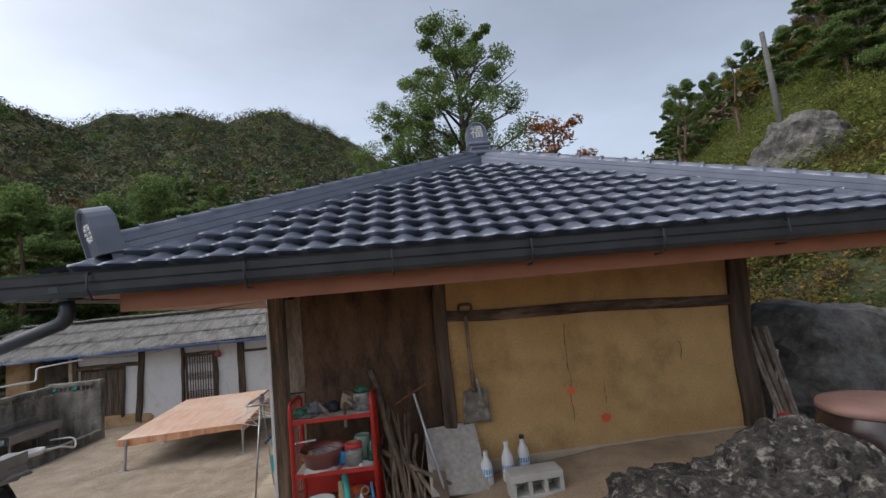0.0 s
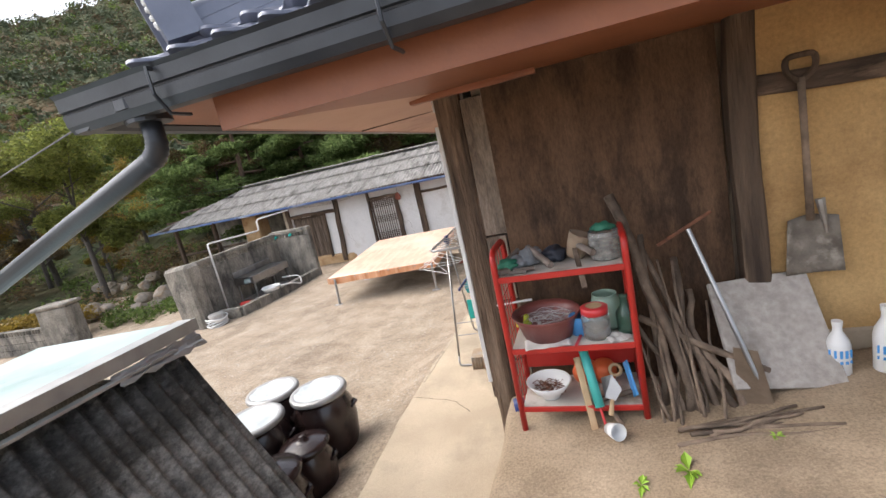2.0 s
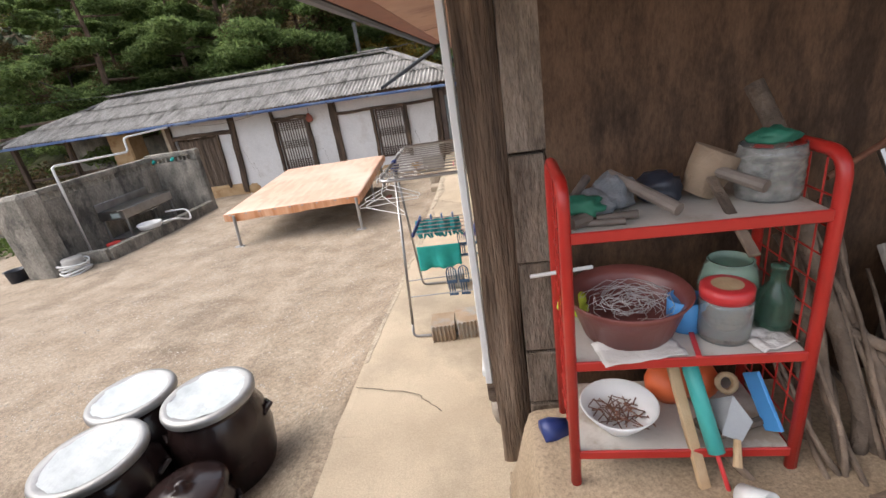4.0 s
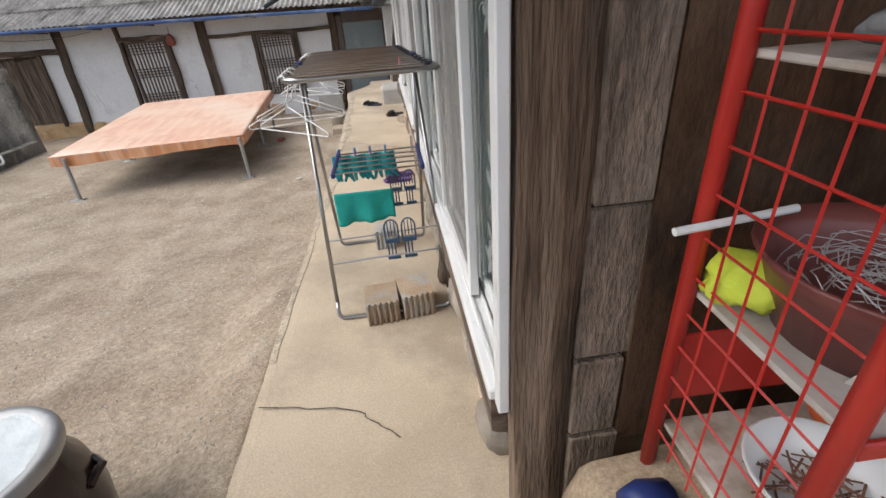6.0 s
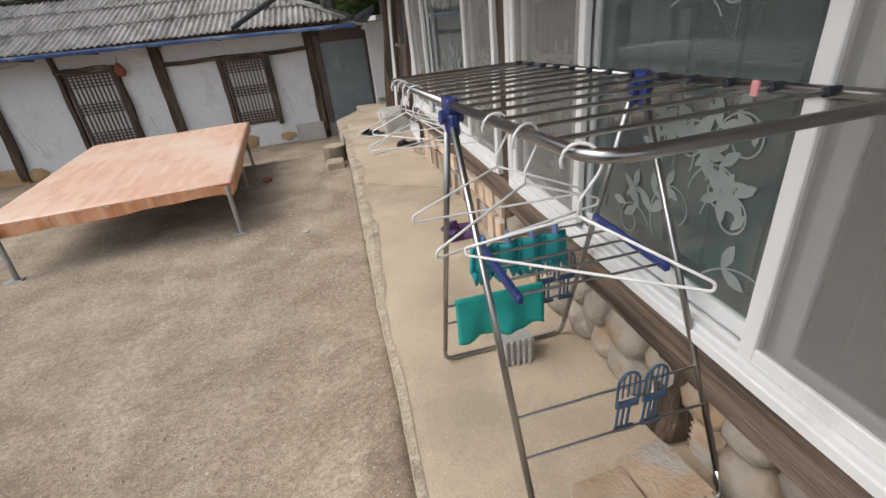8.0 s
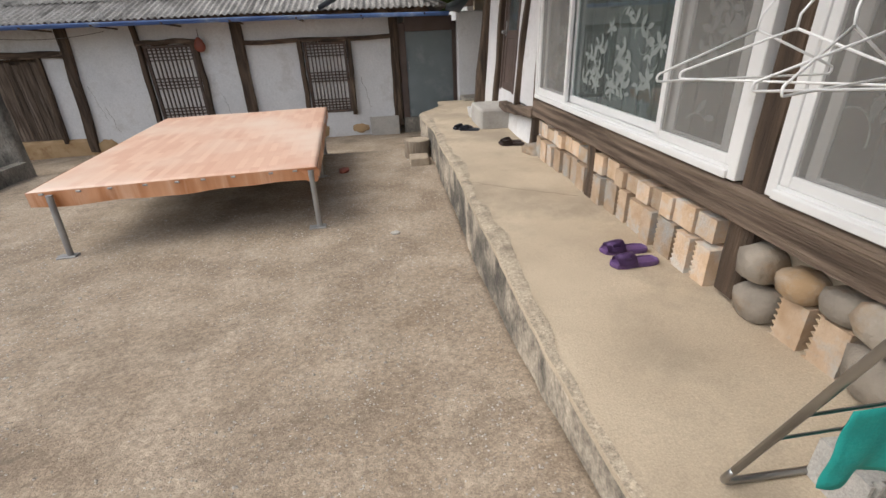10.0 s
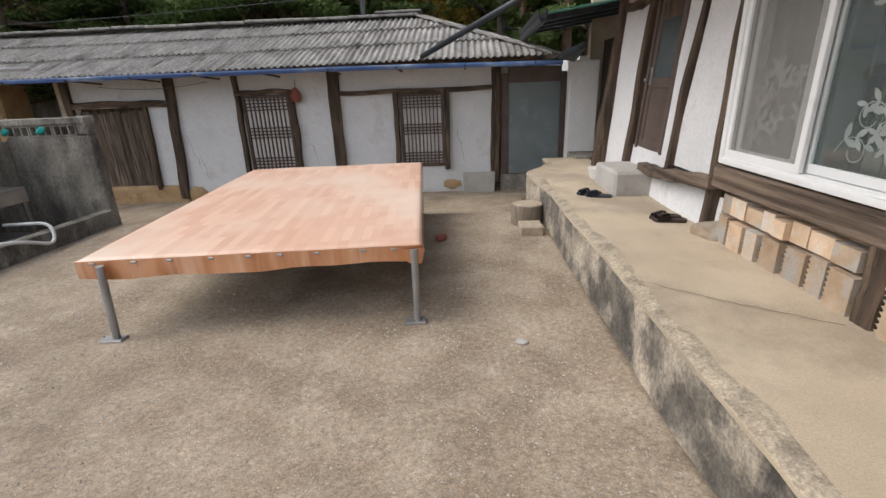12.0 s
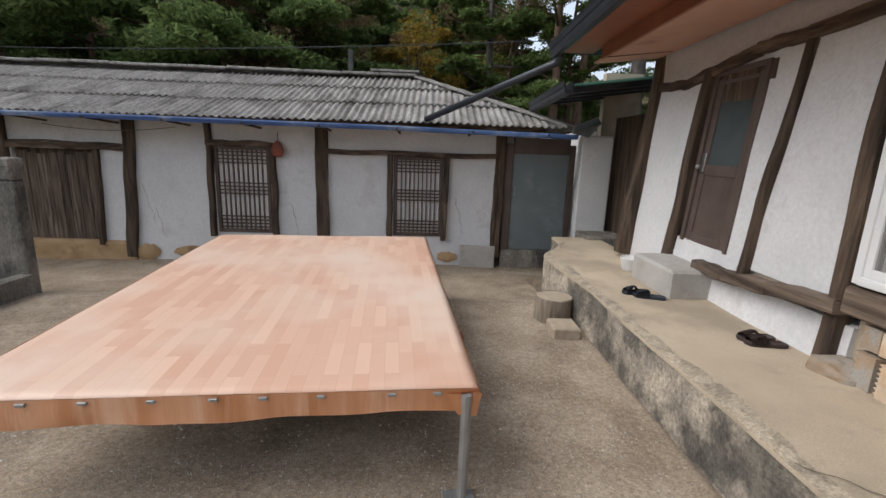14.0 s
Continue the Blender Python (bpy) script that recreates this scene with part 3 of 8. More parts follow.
ridge_run(C00.lerp(A0, 0.1), A0 + Vector((0, 0, 0.0)), "ridge")
ridge_run(C10.lerp(A0, 0.06), A0, "ridge")
ridge_run(A0, A1, "ridge")
ridge_run(C01.lerp(A1, 0.08), A1, "ridge")


def end_tile(at, toward, size, tilt):
    """A round-topped end tile with a raised rim and emblem."""
    d = Vector(toward)
    d.z = 0
    d.normalize()
    t = Matrix.Translation(at) @ Matrix.Rotation(math.atan2(d.y, d.x) + math.pi / 2, 4, "Z") @ Matrix.Rotation(radians(tilt), 4, "X")
    out = [(-0.5, 0.0), (-0.5, 0.55)] + [(-0.5 * math.cos(a), 0.55 + 0.5 * math.sin(a)) for a in [math.pi * k / 12 for k in range(1, 12)]] + [(0.5, 0.55), (0.5, 0.0)]
    bm = bmesh.new()
    fr = [bm.verts.new(t @ Vector((x * size, -0.06, z * size))) for x, z in out]
    bk = [bm.verts.new(t @ Vector((x * size, 0.1, z * size))) for x, z in out]
    bi = [bm.verts.new(t @ Vector((x * size * 0.8, -0.06, (0.04 + z * 0.9) * size))) for x, z in out]
    bj = [bm.verts.new(t @ Vector((x * size * 0.8, -0.035, (0.04 + z * 0.9) * size))) for x, z in out]
    k = len(out)
    for i in range(k):
        j = (i + 1) % k
        bm.faces.new((fr[i], bk[i], bk[j], fr[j]))
        bm.faces.new((fr[j], bi[j], bi[i], fr[i]))
        bm.faces.new((bi[j], bj[j], bj[i], bi[i]))
    bm.faces.new(bj)
    bm.faces.new(bk[::-1])
    bmesh.ops.recalc_face_normals(bm, faces=bm.faces)
    e = part("end_tile", bm, TILE, house_roof)
    return e, t


e0, t0 = end_tile(C00.lerp(A0, 0.085) + Vector((0, 0, 0.03)), (-0.7, -0.71, 0), 0.33, 14)
bm = bmesh.new()
for k in range(10):
    a = 2 * math.pi * k / 10
    bmesh.ops.create_icosphere(bm, subdivisions=1, radius=0.016, matrix=t0 @ Matrix.Translation((0.055 * math.cos(a), -0.04, 0.165 + 0.055 * math.sin(a))))
part("emblem", bm, ALU, e0, "white floral emblem")
e1, t1 = end_tile(A0 + Vector((-0.02, -0.08, 0.22)), (0, -1, 0), 0.26, -4)
bm = bmesh.new()
for w, z0, z1 in ((0.3, 0.06, 0.13), (0.26, 0.13, 0.18), (0.3, 0.18, 0.235)):
    box(bm, AX - w / 2, AX + w / 2, AY0 - 0.16, AY0 + 0.12, AZ + z0, AZ + z1, 0.02)
part("finial_base", bm, TILE, house_roof)
fc = bpy.data.curves.new("character", "FONT")
fc.body, fc.size, fc.align_x, fc.align_y, fc.extrude = "福", 0.17, "CENTER", "CENTER", 0.004
fc.materials.append(ALU)
fo = new("character", fc)
fo.parent = e1
fo.matrix_basis = t1 @ pose(0, -0.042, 0.135, 90)
fo["label"] = "raised white good-luck character"


# ---- eaves: gutter, fascia, soffit ----
def gutter(name, p, q, parent, out):
    """A box gutter with a lip and two ribs; out: the way it hangs from the eave."""
    p, q, out = Vector(p), Vector(q), Vector(out)
    prof = ((0.0, 0.0), (0.0, -0.13), (0.03, -0.15), (0.09, -0.15), (0.11, -0.12), (0.115, -0.075), (0.1, -0.068), (0.12, -0.06), (0.125, -0.01), (0.14, 0.005), (0.115, 0.005), (0.112, -0.05), (0.1, -0.1), (0.02, -0.12), (0.02, 0.0))
    bm = bmesh.new()
    a = [bm.verts.new(p + out * x + Vector((0, 0, z))) for x, z in prof]
    b = [bm.verts.new(q + out * x + Vector((0, 0, z))) for x, z in prof]
    k = len(prof)
    for i in range(k):
        j = (i + 1) % k
        bm.faces.new((a[i], a[j], b[j], b[i]))
    bm.faces.new(a)
    bm.faces.new(b[::-1])
    bmesh.ops.recalc_face_normals(bm, faces=bm.faces)
    return part(name, bm, GUTTER, parent)


eaves = thing("eave_trim", "black box gutter over a red-brown fascia board", "eave", kind="structure")
gutter("gutter", C00 + Vector((-0.12, 0, 0)), C10, eaves, (0, -1, 0))
gutter("gutter", C00 + Vector((0, -0.1, 0)), C01, eaves, (-1, 0, 0))
for i in range(7):
    x = -0.7 + i * 0.95
    b = bmesh.new()
    z = 3.16 - 0.01 * (x + 1)
    tube(b, [(x, -1.02, z - 0.02), (x, -1.2, z - 0.005), (x, -1.2, z - 0.1), (x, -1.15, z - 0.17), (x, -1.05, z - 0.17)], 0.008, 5)
    part("gutter_bracket", b, GUTTER, eaves)
FZ0, FZ1 = 2.93, 3.06
b = bmesh.new()
beam(b, (-0.62, -0.98, 2.985), (5.6, -0.98, 2.93), 0.03, 0.17)
part("fascia", b, FASCIA, eaves)
b = bmesh.new()
beam(b, (-0.62, -0.98, 2.985), (-0.62, 9.0, 2.83), 0.03, 0.16)
part("fascia", b, FASCIA, eaves)
b = bmesh.new()
rough_beam(b, (-0.1, -0.03, 3.0), (0.62, -0.03, 3.0), 0.06, 0.16, 6, 0.005)
part("bracket_board", b, FASCIA, eaves)
slab("soffit", [(-0.62, -0.97, 2.93), (5.6, -0.97, 2.9), (5.6, 0.2, 2.95), (-0.62, 0.2, 2.99)], FASCIA, eaves, 0.02)
slab("soffit", [(-0.61, -0.97, 2.925), (0.1, -0.1, 2.98), (0.16, 9.3, 2.86), (-0.61, 9.3, 2.77)], SOFFIT, eaves, 0.02)
slab("soffit", [(-1.1, -1.0, 3.06), (-0.6, -1.0, 3.06), (-0.6, 9.4, 2.9), (-0.96, 9.4, 2.9)], FASCIA, eaves, 0.02)
b = bmesh.new()
beam(b, (-0.6, 4.5, 2.825), (0.1, 4.5, 2.9), 0.012, 0.012)
beam(b, (-0.6, 0.3, 2.885), (0.06, 0.75, 2.95), 0.012, 0.012)
beam(b, (-0.6, 8.9, 2.755), (0.1, 8.9, 2.84), 0.012, 0.012)
part("joint_strip", b, TIMBER, eaves)

downspout = thing("downspout", "dark grey plastic rain pipe with a ribbed elbow", "pipe", at=(0, 0, 0))
b = bmesh.new()
lathe(b, [(0.03, 3.0), (0.09, 3.0), (0.09, 3.04), (0.12, 3.05), (0.12, 3.09), (0.03, 3.09)], 14, (-0.92, -1.05, 0))
part("outlet", b, GUTTER, downspout)
b = bmesh.new()
pts = bend([(-0.92, -1.05, 3.02), (-0.92, -1.05, 2.87), (-2.7, -1.15, 2.27)], 0.1, 12)
tube(b, pts, [0.043 + 0.004 * (i % 2) if 1 < i < 13 else 0.043 for i in range(len(pts))], 14)
part("pipe", b, GUTTER, downspout, smooth=True)

far_spout = tagged(part("rain_pipe", tube(bmesh.new(), bend([(-0.98, 9.4, 2.9), (-1.0, 9.45, 2.78), (-2.58, 10.55, 2.13)], 0.08, 6), 0.045, 12), GUTTER, smooth=True), "long dark rain pipe from eave to the low roof", "pipe")

porch_lamp = thing("porch_lamp", "white round lamp and junction box under the soffit", "lamp", at=(0.0, 0.25, 2.87))
b = bmesh.new()
bmesh.ops.create_uvsphere(b, u_segments=16, v_segments=10, radius=0.06, matrix=Matrix.Translation((0.0, 0.2, -0.02)))
part("globe", b, ALU, porch_lamp, smooth=True)
part("base", cubebm(-0.04, 0.05, -0.08, 0.04, 0.0, 0.1, 0.008), ALU, porch_lamp)

# greyed boards packed between the corner post and the plywood
for i, (z0, z1) in enumerate(((0.66, 0.93), (0.94, 1.2), (1.21, 1.62), (1.63, 2.05), (2.06, 2.9))):
    part("packing_board", cubebm(0.155, 0.295 - 0.012 * (i % 2), 0.082 + 0.008 * (i % 3), 0.15, z0, z1, 0.005), PACKWOOD, corner_post)


# ---- windows of the front wall ----
def floral(bm, y0, z0, y1, z1, x, seed):
    """Etched flower sprigs: coiled stems, leaves and five-petal flowers."""
    rnd = random.Random(seed)
    lift = [0.0]

    def ribbon(pts, w):
        for a, b in zip(pts, pts[1:]):
            lift[0] += 0.000005
            a, b = a - Vector((lift[0], 0, 0)), b - Vector((lift[0], 0, 0))
            d = (b - a)
            if d.length < 1e-6:
                continue
            s = Vector((0, -d.z, d.y)).normalized() * w / 2
            bm.faces.new([bm.verts.new(q) for q in (a - s, a + s, b + s, b - s)])

    def leaf(c, ang, ln):
        d, s = Vector((0, math.cos(ang), math.sin(ang))), Vector((0, -math.sin(ang), math.cos(ang)))
        lift[0] += 0.00002
        c = c + Vector((-lift[0], 0, 0))
        bm.faces.new([bm.verts.new(c + d * ln * f + s * ln * w) for f, w in ((0, 0), (0.2, 0.13), (0.5, 0.22), (0.8, 0.14), (1, 0), (0.8, -0.14), (0.5, -0.22), (0.2, -0.13))])

    def inside(c):
        return y0 + 0.05 < c.y < y1 - 0.05 and z0 + 0.03 < c.z < z1 - 0.05

    count = max(2, int((y1 - y0) * (z1 - z0) * 15))
    for _ in range(count):
        c = Vector((x, rnd.uniform(y0 + 0.1, y1 - 0.1), rnd.uniform(z0 + 0.02, z1 - 0.25)))
        ang = rnd.uniform(0.4, 2.7)
        turn = rnd.choice((-1, 1)) * rnd.uniform(0.05, 0.12)
        pts = []
        for k in range(26):
            if not inside(c):
                break
            pts.append(c.copy())
            c = c + Vector((0, math.cos(ang), math.sin(ang))) * 0.017
            ang += turn * (1 + k * 0.14)
            if k in (4, 8, 12) and inside(c):
                for sgn in (-1, 1):
                    tip = c + Vector((0, math.cos(ang + sgn * 0.8), math.sin(ang + sgn * 0.8))) * 0.12
                    if inside(tip):
                        leaf(c, ang + sgn * 0.8, 0.105 - 0.003 * k)
        ribbon(pts, 0.006)
        f = Vector((x, rnd.uniform(y0 + 0.1, y1 - 0.1), rnd.uniform(z0 + 0.08, z1 - 0.1)))
        if rnd.random() < 0.6:
            for k in range(5):
                leaf(f, k * 1.2566 + c.y, rnd.uniform(0.055, 0.085))


def frame_bars(bm, y0, y1, z0, z1, x0, x1, w):
    box(bm, x0, x1, y0, y0 + w, z0, z1, 0.003)
    box(bm, x0, x1, y1 - w, y1, z0, z1, 0.003)
    box(bm, x0 + 0.001, x1 - 0.001, y0 + w, y1 - w, z0, z0 + w, 0.003)
    box(bm, x0 + 0.001, x1 - 0.001, y0 + w, y1 - w, z1 - w, z1, 0.003)


WZ0, WZ1 = 1.03, 2.78


def big_window(name, y0, y1, cells, seed, jamb=0.13):
    """A white framed sliding window; cells: (from, to, glass or screen, depth)."""
    w = thing(name, "white framed sliding window with etched flowers and screens", "window", kind="structure")
    b = bmesh.new()
    box(b, -0.035, jamb, y0, y0 + 0.05, WZ0, WZ1, 0.004)
    box(b, -0.03, 0.13, y1 - 0.05, y1, WZ0, WZ1, 0.004)
    box(b, -0.03, 0.13, y0 + 0.05, y1 - 0.05, WZ1 - 0.05, WZ1, 0.004)
    part("window_frame", b, ALU, w)
    b = bmesh.new()
    box(b, -0.05, 0.13, y0 + 0.05, y1 - 0.05, WZ0, WZ0 + 0.04, 0.005)
    for x in (-0.02, 0.02, 0.06, 0.1):
        box(b, x - 0.004, x + 0.004, y0 + 0.05, y1 - 0.05, WZ0 + 0.04, WZ0 + 0.055)
    part("window_sill", b, ALU, w)
    for k, (a, c, what, x) in enumerate(cells):
        b = bmesh.new()
        frame_bars(b, a, c, WZ0 + 0.055, WZ1 - 0.05, x, x + 0.03, 0.055 if what == "glass" else 0.045)
        sash = part("sash", b, ALU, w)
        m = 0.055
        if what == "glass":
            g = part("pane", cubebm(x + 0.012, x + 0.017, a + m - 0.005, c - m + 0.005, WZ0 + 0.055 + m - 0.005, WZ1 - 0.05 - m + 0.005), GLASS, sash)
            g.visible_shadow = False
            b = bmesh.new()
            floral(b, a + m, WZ0 + 0.06 + m, c - m, WZ0 + 0.85, x + 0.009, seed + k)
            floral(b, a + m, WZ0 + 0.85, c - m, WZ1 - 0.15, x + 0.009, seed + k + 50)
            part("flower_film", b, FLOWER, sash, "white etched flower film")
        else:
            part("screen", cubebm(x + 0.013, x + 0.015, a + m - 0.012, c - m + 0.012, WZ0 + 0.1, WZ1 - 0.1), SCREEN, sash, "grey insect screen")
            g = part("pane", cubebm(x + 0.05, x + 0.055, a + 0.02, c - 0.02, WZ0 + 0.09, WZ1 - 0.1), GLASS, sash)
            g.visible_shadow = False
            b = bmesh.new()
            floral(b, a + m, WZ0 + 0.12, c - m, WZ0 + 0.85, x + 0.046, seed + k + 9)
            floral(b, a + m, WZ0 + 0.85, c - m, WZ1 - 0.15, x + 0.046, seed + k + 70)
            inner = bmesh.new()
            frame_bars(inner, a + 0.1, c - 0.06, WZ0 + 0.06, WZ1 - 0.06, x + 0.04, x + 0.06, 0.05)
            part("inner_frame", inner, ALU, sash)
            part("flower_film", b, FLOWER, sash, "white etched flower film")
    return w


big_window("window_1", 0.12, 3.08, ((0.175, 0.72, "glass", 0.03), (0.6, 1.36, "screen", -0.02), (1.3, 2.32, "glass", 0.03), (2.26, 3.03, "screen", -0.02)), 11, -0.005)
big_window("window_2", 3.25, 6.19, ((3.3, 3.95, "screen", -0.02), (3.89, 5.43, "glass", 0.03), (5.37, 6.14, "screen", -0.02)), 31)
# the room's dimness is put into the dark colour of walls, ceiling and curtain
interior = thing("interior_room", "room behind the windows, its dimness put into dark colours", "room", kind="structure")
part("back_wall", cubebm(2.6, 2.7, 0.3, 6.2, 0.9, 3.0), ROOMDARK, interior)
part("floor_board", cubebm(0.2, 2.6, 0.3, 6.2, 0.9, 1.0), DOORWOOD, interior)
part("ceiling_board", cubebm(0.2, 2.6, 0.3, 6.2, 2.9, 2.98), ROOMDARK, interior)
part("side_wall", cubebm(0.2, 2.6, 6.2, 6.3, 0.9, 3.0), ROOMDARK, interior)
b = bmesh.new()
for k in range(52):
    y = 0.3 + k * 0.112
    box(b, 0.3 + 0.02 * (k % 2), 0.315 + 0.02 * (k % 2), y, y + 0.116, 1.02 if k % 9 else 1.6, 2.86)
part("curtain", b, ROOMDARK, interior, "grey-green curtain darkened like the room")

# timbers round the windows
wall_front = thing("wall_front", "white plastered timber-framed front wall of the house", "wall", kind="structure")
part("lintel_wall", cubebm(0.0, 0.16, 0.2, 6.2, 2.8, 3.2), WHITE, wall_front)
b = bmesh.new()
rough_beam(b, (0.06, 0.2, 0.935), (0.06, 6.2, 0.925), 0.2, 0.17, 40, 0.02, 8.0)
part("sill_beam", b, SILLW, wall_front, "weathered dark sill timber")
b = bmesh.new()
rough_beam(b, (0.06, 3.165, 0.5), (0.06, 3.165, 3.0), 0.16, 0.14, 14, 0.02, 9.0)
part("post", b, TIMBER, wall_front)
b = bmesh.new()
rough_beam(b, (0.03, 4.75, 0.44), (0.03, 4.75, 0.85), 0.1, 0.12, 6, 0.02, 10.0)
part("post", b, TIMBER, wall_front)
b = bmesh.new()
rough_beam(b, (0.03, 6.3, 0.5), (0.15, 6.37, 3.0), 0.11, 0.1, 14, 0.03, 11.0)
part("post", b, TIMBER, wall_front)


def lean(z):
    return 0.06 + 0.07 * (z - 0.5)


def leaning_panel(y0, y1, z0, z1, bulge=0.0):
    def pt(u, v):
        y, z = y0 + (y1 - y0) * u, z0 + (z1 - z0) * v
        return (lean(z) + 0.012 * noise.noise(Vector((y * 2, z * 2, 4))) - bulge * math.sin(math.pi * u) * (1 - v), y, z)
    bm = sheet(pt, 12, 12)
    g = bmesh.ops.extrude_face_region(bm, geom=bm.faces[:])
    bmesh.ops.translate(bm, vec=(0.16, 0, 0), verts=[e for e in g["geom"] if isinstance(e, bmesh.types.BMVert)])
    bmesh.ops.recalc_face_normals(bm, faces=bm.faces)
    return part("plaster", bm, WHITE, wall_front)


def lean_post(y0, z0, y1, z1, w, seed, mtl=None):
    bm = bmesh.new()
    rough_beam(bm, (lean(z0) - 0.01, y0, z0), (lean(z1) - 0.01, y1, z1), w, w, 14, 0.03, seed)
    return part("post", bm, mtl or TIMBER, wall_front)


leaning_panel(6.2, 7.46, 0.85, 3.1)
leaning_panel(6.2, 7.62, 0.4, 0.74, 0.03)
leaning_panel(7.3, 8.3, 0.4, 0.92, 0.0)
leaning_panel(7.32, 8.3, 2.5, 3.1)
leaning_panel(8.28, 9.3, 0.4, 3.1)
lean_post(7.2, 0.75, 7.09, 2.56, 0.075, 14.0)
lean_post(8.33, 0.62, 8.23, 2.56, 0.12, 15.0)
bm = bmesh.new()
rough_beam(bm, (-0.02, 9.3, 0.5), (0.26, 9.3, 3.05), 0.16, 0.16, 14, 0.03, 16.0)
part("post", bm, TIMBER, wall_front)
bm = bmesh.new()
pts = [(lean(2.5) - 0.01, 6.2, 2.65), (lean(2.5) - 0.01, 7.1, 2.61), (lean(2.5) - 0.02, 7.6, 2.6), (lean(2.5) - 0.01, 8.25, 2.51), (lean(2.5), 8.7, 2.46), (lean(2.5), 9.25, 2.51)]
for a, c in zip(pts, pts[1:]):
    rough_beam(bm, a, c, 0.09, 0.095, 8, 0.02, a[1])
part("beam", bm, TIMBER_H, wall_front, "crooked natural beam over the door")
bm = bmesh.new()
pts = [(0.02, 6.25, 0.86), (0.02, 6.8, 0.8), (0.02, 7.3, 0.75), (0.03, 7.75, 0.74)]
for a, c in zip(pts, pts[1:]):
    rough_beam(bm, a, c, 0.14, 0.095, 8, 0.015, a[1] + 4)
part("sill_beam", bm, SILLW, wall_front, "sagging cracked sill timber")
part("end_wall", cubebm(0.2, 4.4, 9.2, 9.35, 0.3, 3.1), WHITE, wall_front)
part("back_wall", cubebm(4.3, 4.45, 0.2, 9.3, 0.3, 3.2), CEMENT, wall_front)

# the brown door
door_1 = thing("door_1", "brown panelled house door with dark frosted glass, closed", "door", kind="structure")


def door_box(name, y0, y1, z0, z1, x0, x1, mtl, label="", bev=0.004):
    bm = cubebm(0, x1 - x0, y0, y1, z0, z1, bevel=bev)
    for v in bm.verts:
        v.co.x += lean(v.co.z) + x0
    return part(name, bm, mtl, door_1, label)


door_box("door_frame", 7.46, 7.5, 0.9, 2.51, -0.02, 0.08, DOORWOOD)
door_box("door_frame", 8.125, 8.18, 0.9, 2.51, -0.02, 0.08, DOORWOOD)
door_box("door_frame", 7.5, 8.125, 2.465, 2.51, -0.02, 0.08, DOORWOOD)
door_box("stile", 7.505, 7.585, 0.91, 2.46, 0.0, 0.04, DOORWOOD)
door_box("stile", 8.04, 8.12, 0.91, 2.46, 0.0, 0.04, DOORWOOD)
door_box("rail", 7.585, 8.04, 0.91, 1.0, 0.001, 0.039, DOORWOOD)
door_box("rail", 7.585, 8.04, 1.55, 1.65, 0.001, 0.039, DOORWOOD)
door_box("rail", 7.585, 8.04, 2.38, 2.46, 0.001, 0.039, DOORWOOD)
for k in range(13):
    door_box("panel_slat", 7.587 + k * 0.0348, 7.587 + k * 0.0348 + 0.032, 1.0, 1.55, 0.012, 0.03, DOORWOOD, bev=0.003)
door_box("pane", 7.585, 8.04, 1.65, 2.38, 0.015, 0.025, DARKGLASS, "dark frosted glass", 0)
lock = door_box("lock_plate", 8.055, 8.11, 1.58, 1.76, -0.012, 0.0, STEEL, "bright steel lock plate")
bm = bmesh.new()
bmesh.ops.create_uvsphere(bm, u_segments=12, v_segments=8, radius=0.025, matrix=Matrix.Translation((lean(1.6) - 0.045, 8.083, 1.63)))
part("knob", bm, STEEL, lock, smooth=True)
bm = cubebm(lean(1) + 0.1, lean(1) + 0.2, 7.4, 8.3, 0.9, 2.5)
part("backing", bm, TIMBER, door_1)

# concrete step block at the door
tagged(part("step_block", cubebm(-0.32, 0.1, 7.56, 8.32, plat_z(8) - 0.02, 0.715, 0.025), BLOCKC), "pale grey rendered concrete step at the house door", "step", kind="structure")

# ---- beyond the house: passage with a green awning ----
passage = thing("wall_passage", "grey rendered passage wall under a green awning", "wall", kind="structure")
part("plaster", cubebm(-0.12, 0.38, 10.9, 11.1, -0.3, 2.0, 0.02), WHITE, passage)
part("back_panel", cubebm(0.3, 0.9, 11.3, 11.45, 0.0, 3.0), CEMENT, passage)
part("side_panel", cubebm(0.55, 0.65, 9.4, 10.2, 0.3, 3.0), WHITE, passage)
# solid timber-coloured slab stands in for the shade inside the open doorway
part("dark_door", cubebm(0.5, 0.55, 10.25, 11.2, 0.4, 2.3), TIMBER, passage, "dark slab standing in for the shade of an open doorway")
part("step", cubebm(-0.1, 0.6, 10.3, 10.9, 0.3, 0.5, 0.02), CONC, passage)
awning = thing("awning", "green corrugated plastic awning on dark rafters", "awning", kind="structure")


def awn_pt(u, v):
    y = 9.55 + 1.9 * v
    x = -0.75 + 1.7 * u
    return (x, y, 2.55 + 0.22 * u + 0.016 * math.sin(y * 2 * math.pi / 0.076))


part("corrugated_sheet", sheet(awn_pt, 4, 150, 0.004), GREENSHEET, awning)
for k in range(4):
    bm = bmesh.new()
    beam(bm, (-0.78, 9.7 + k * 0.55, 2.49), (0.9, 9.7 + k * 0.55, 2.72), 0.05, 0.07)
    part("rafter", bm, GUTTER, awning)
gutter("gutter", (-0.76, 9.5, 2.58), (-0.8, 11.3, 2.5), awning, (-1, 0, 0))
flash = bmesh.new()
for v in ((-0.35, 10.75, 2.02), (0.1, 10.75, 2.18), (0.15, 11.1, 2.3), (-0.3, 11.1, 2.12), (-0.1, 10.7, 1.96)):
    flash.verts.new(v)
flash.verts.ensure_lookup_table()
flash.faces.new([flash.verts[i] for i in (0, 1, 2, 3)])
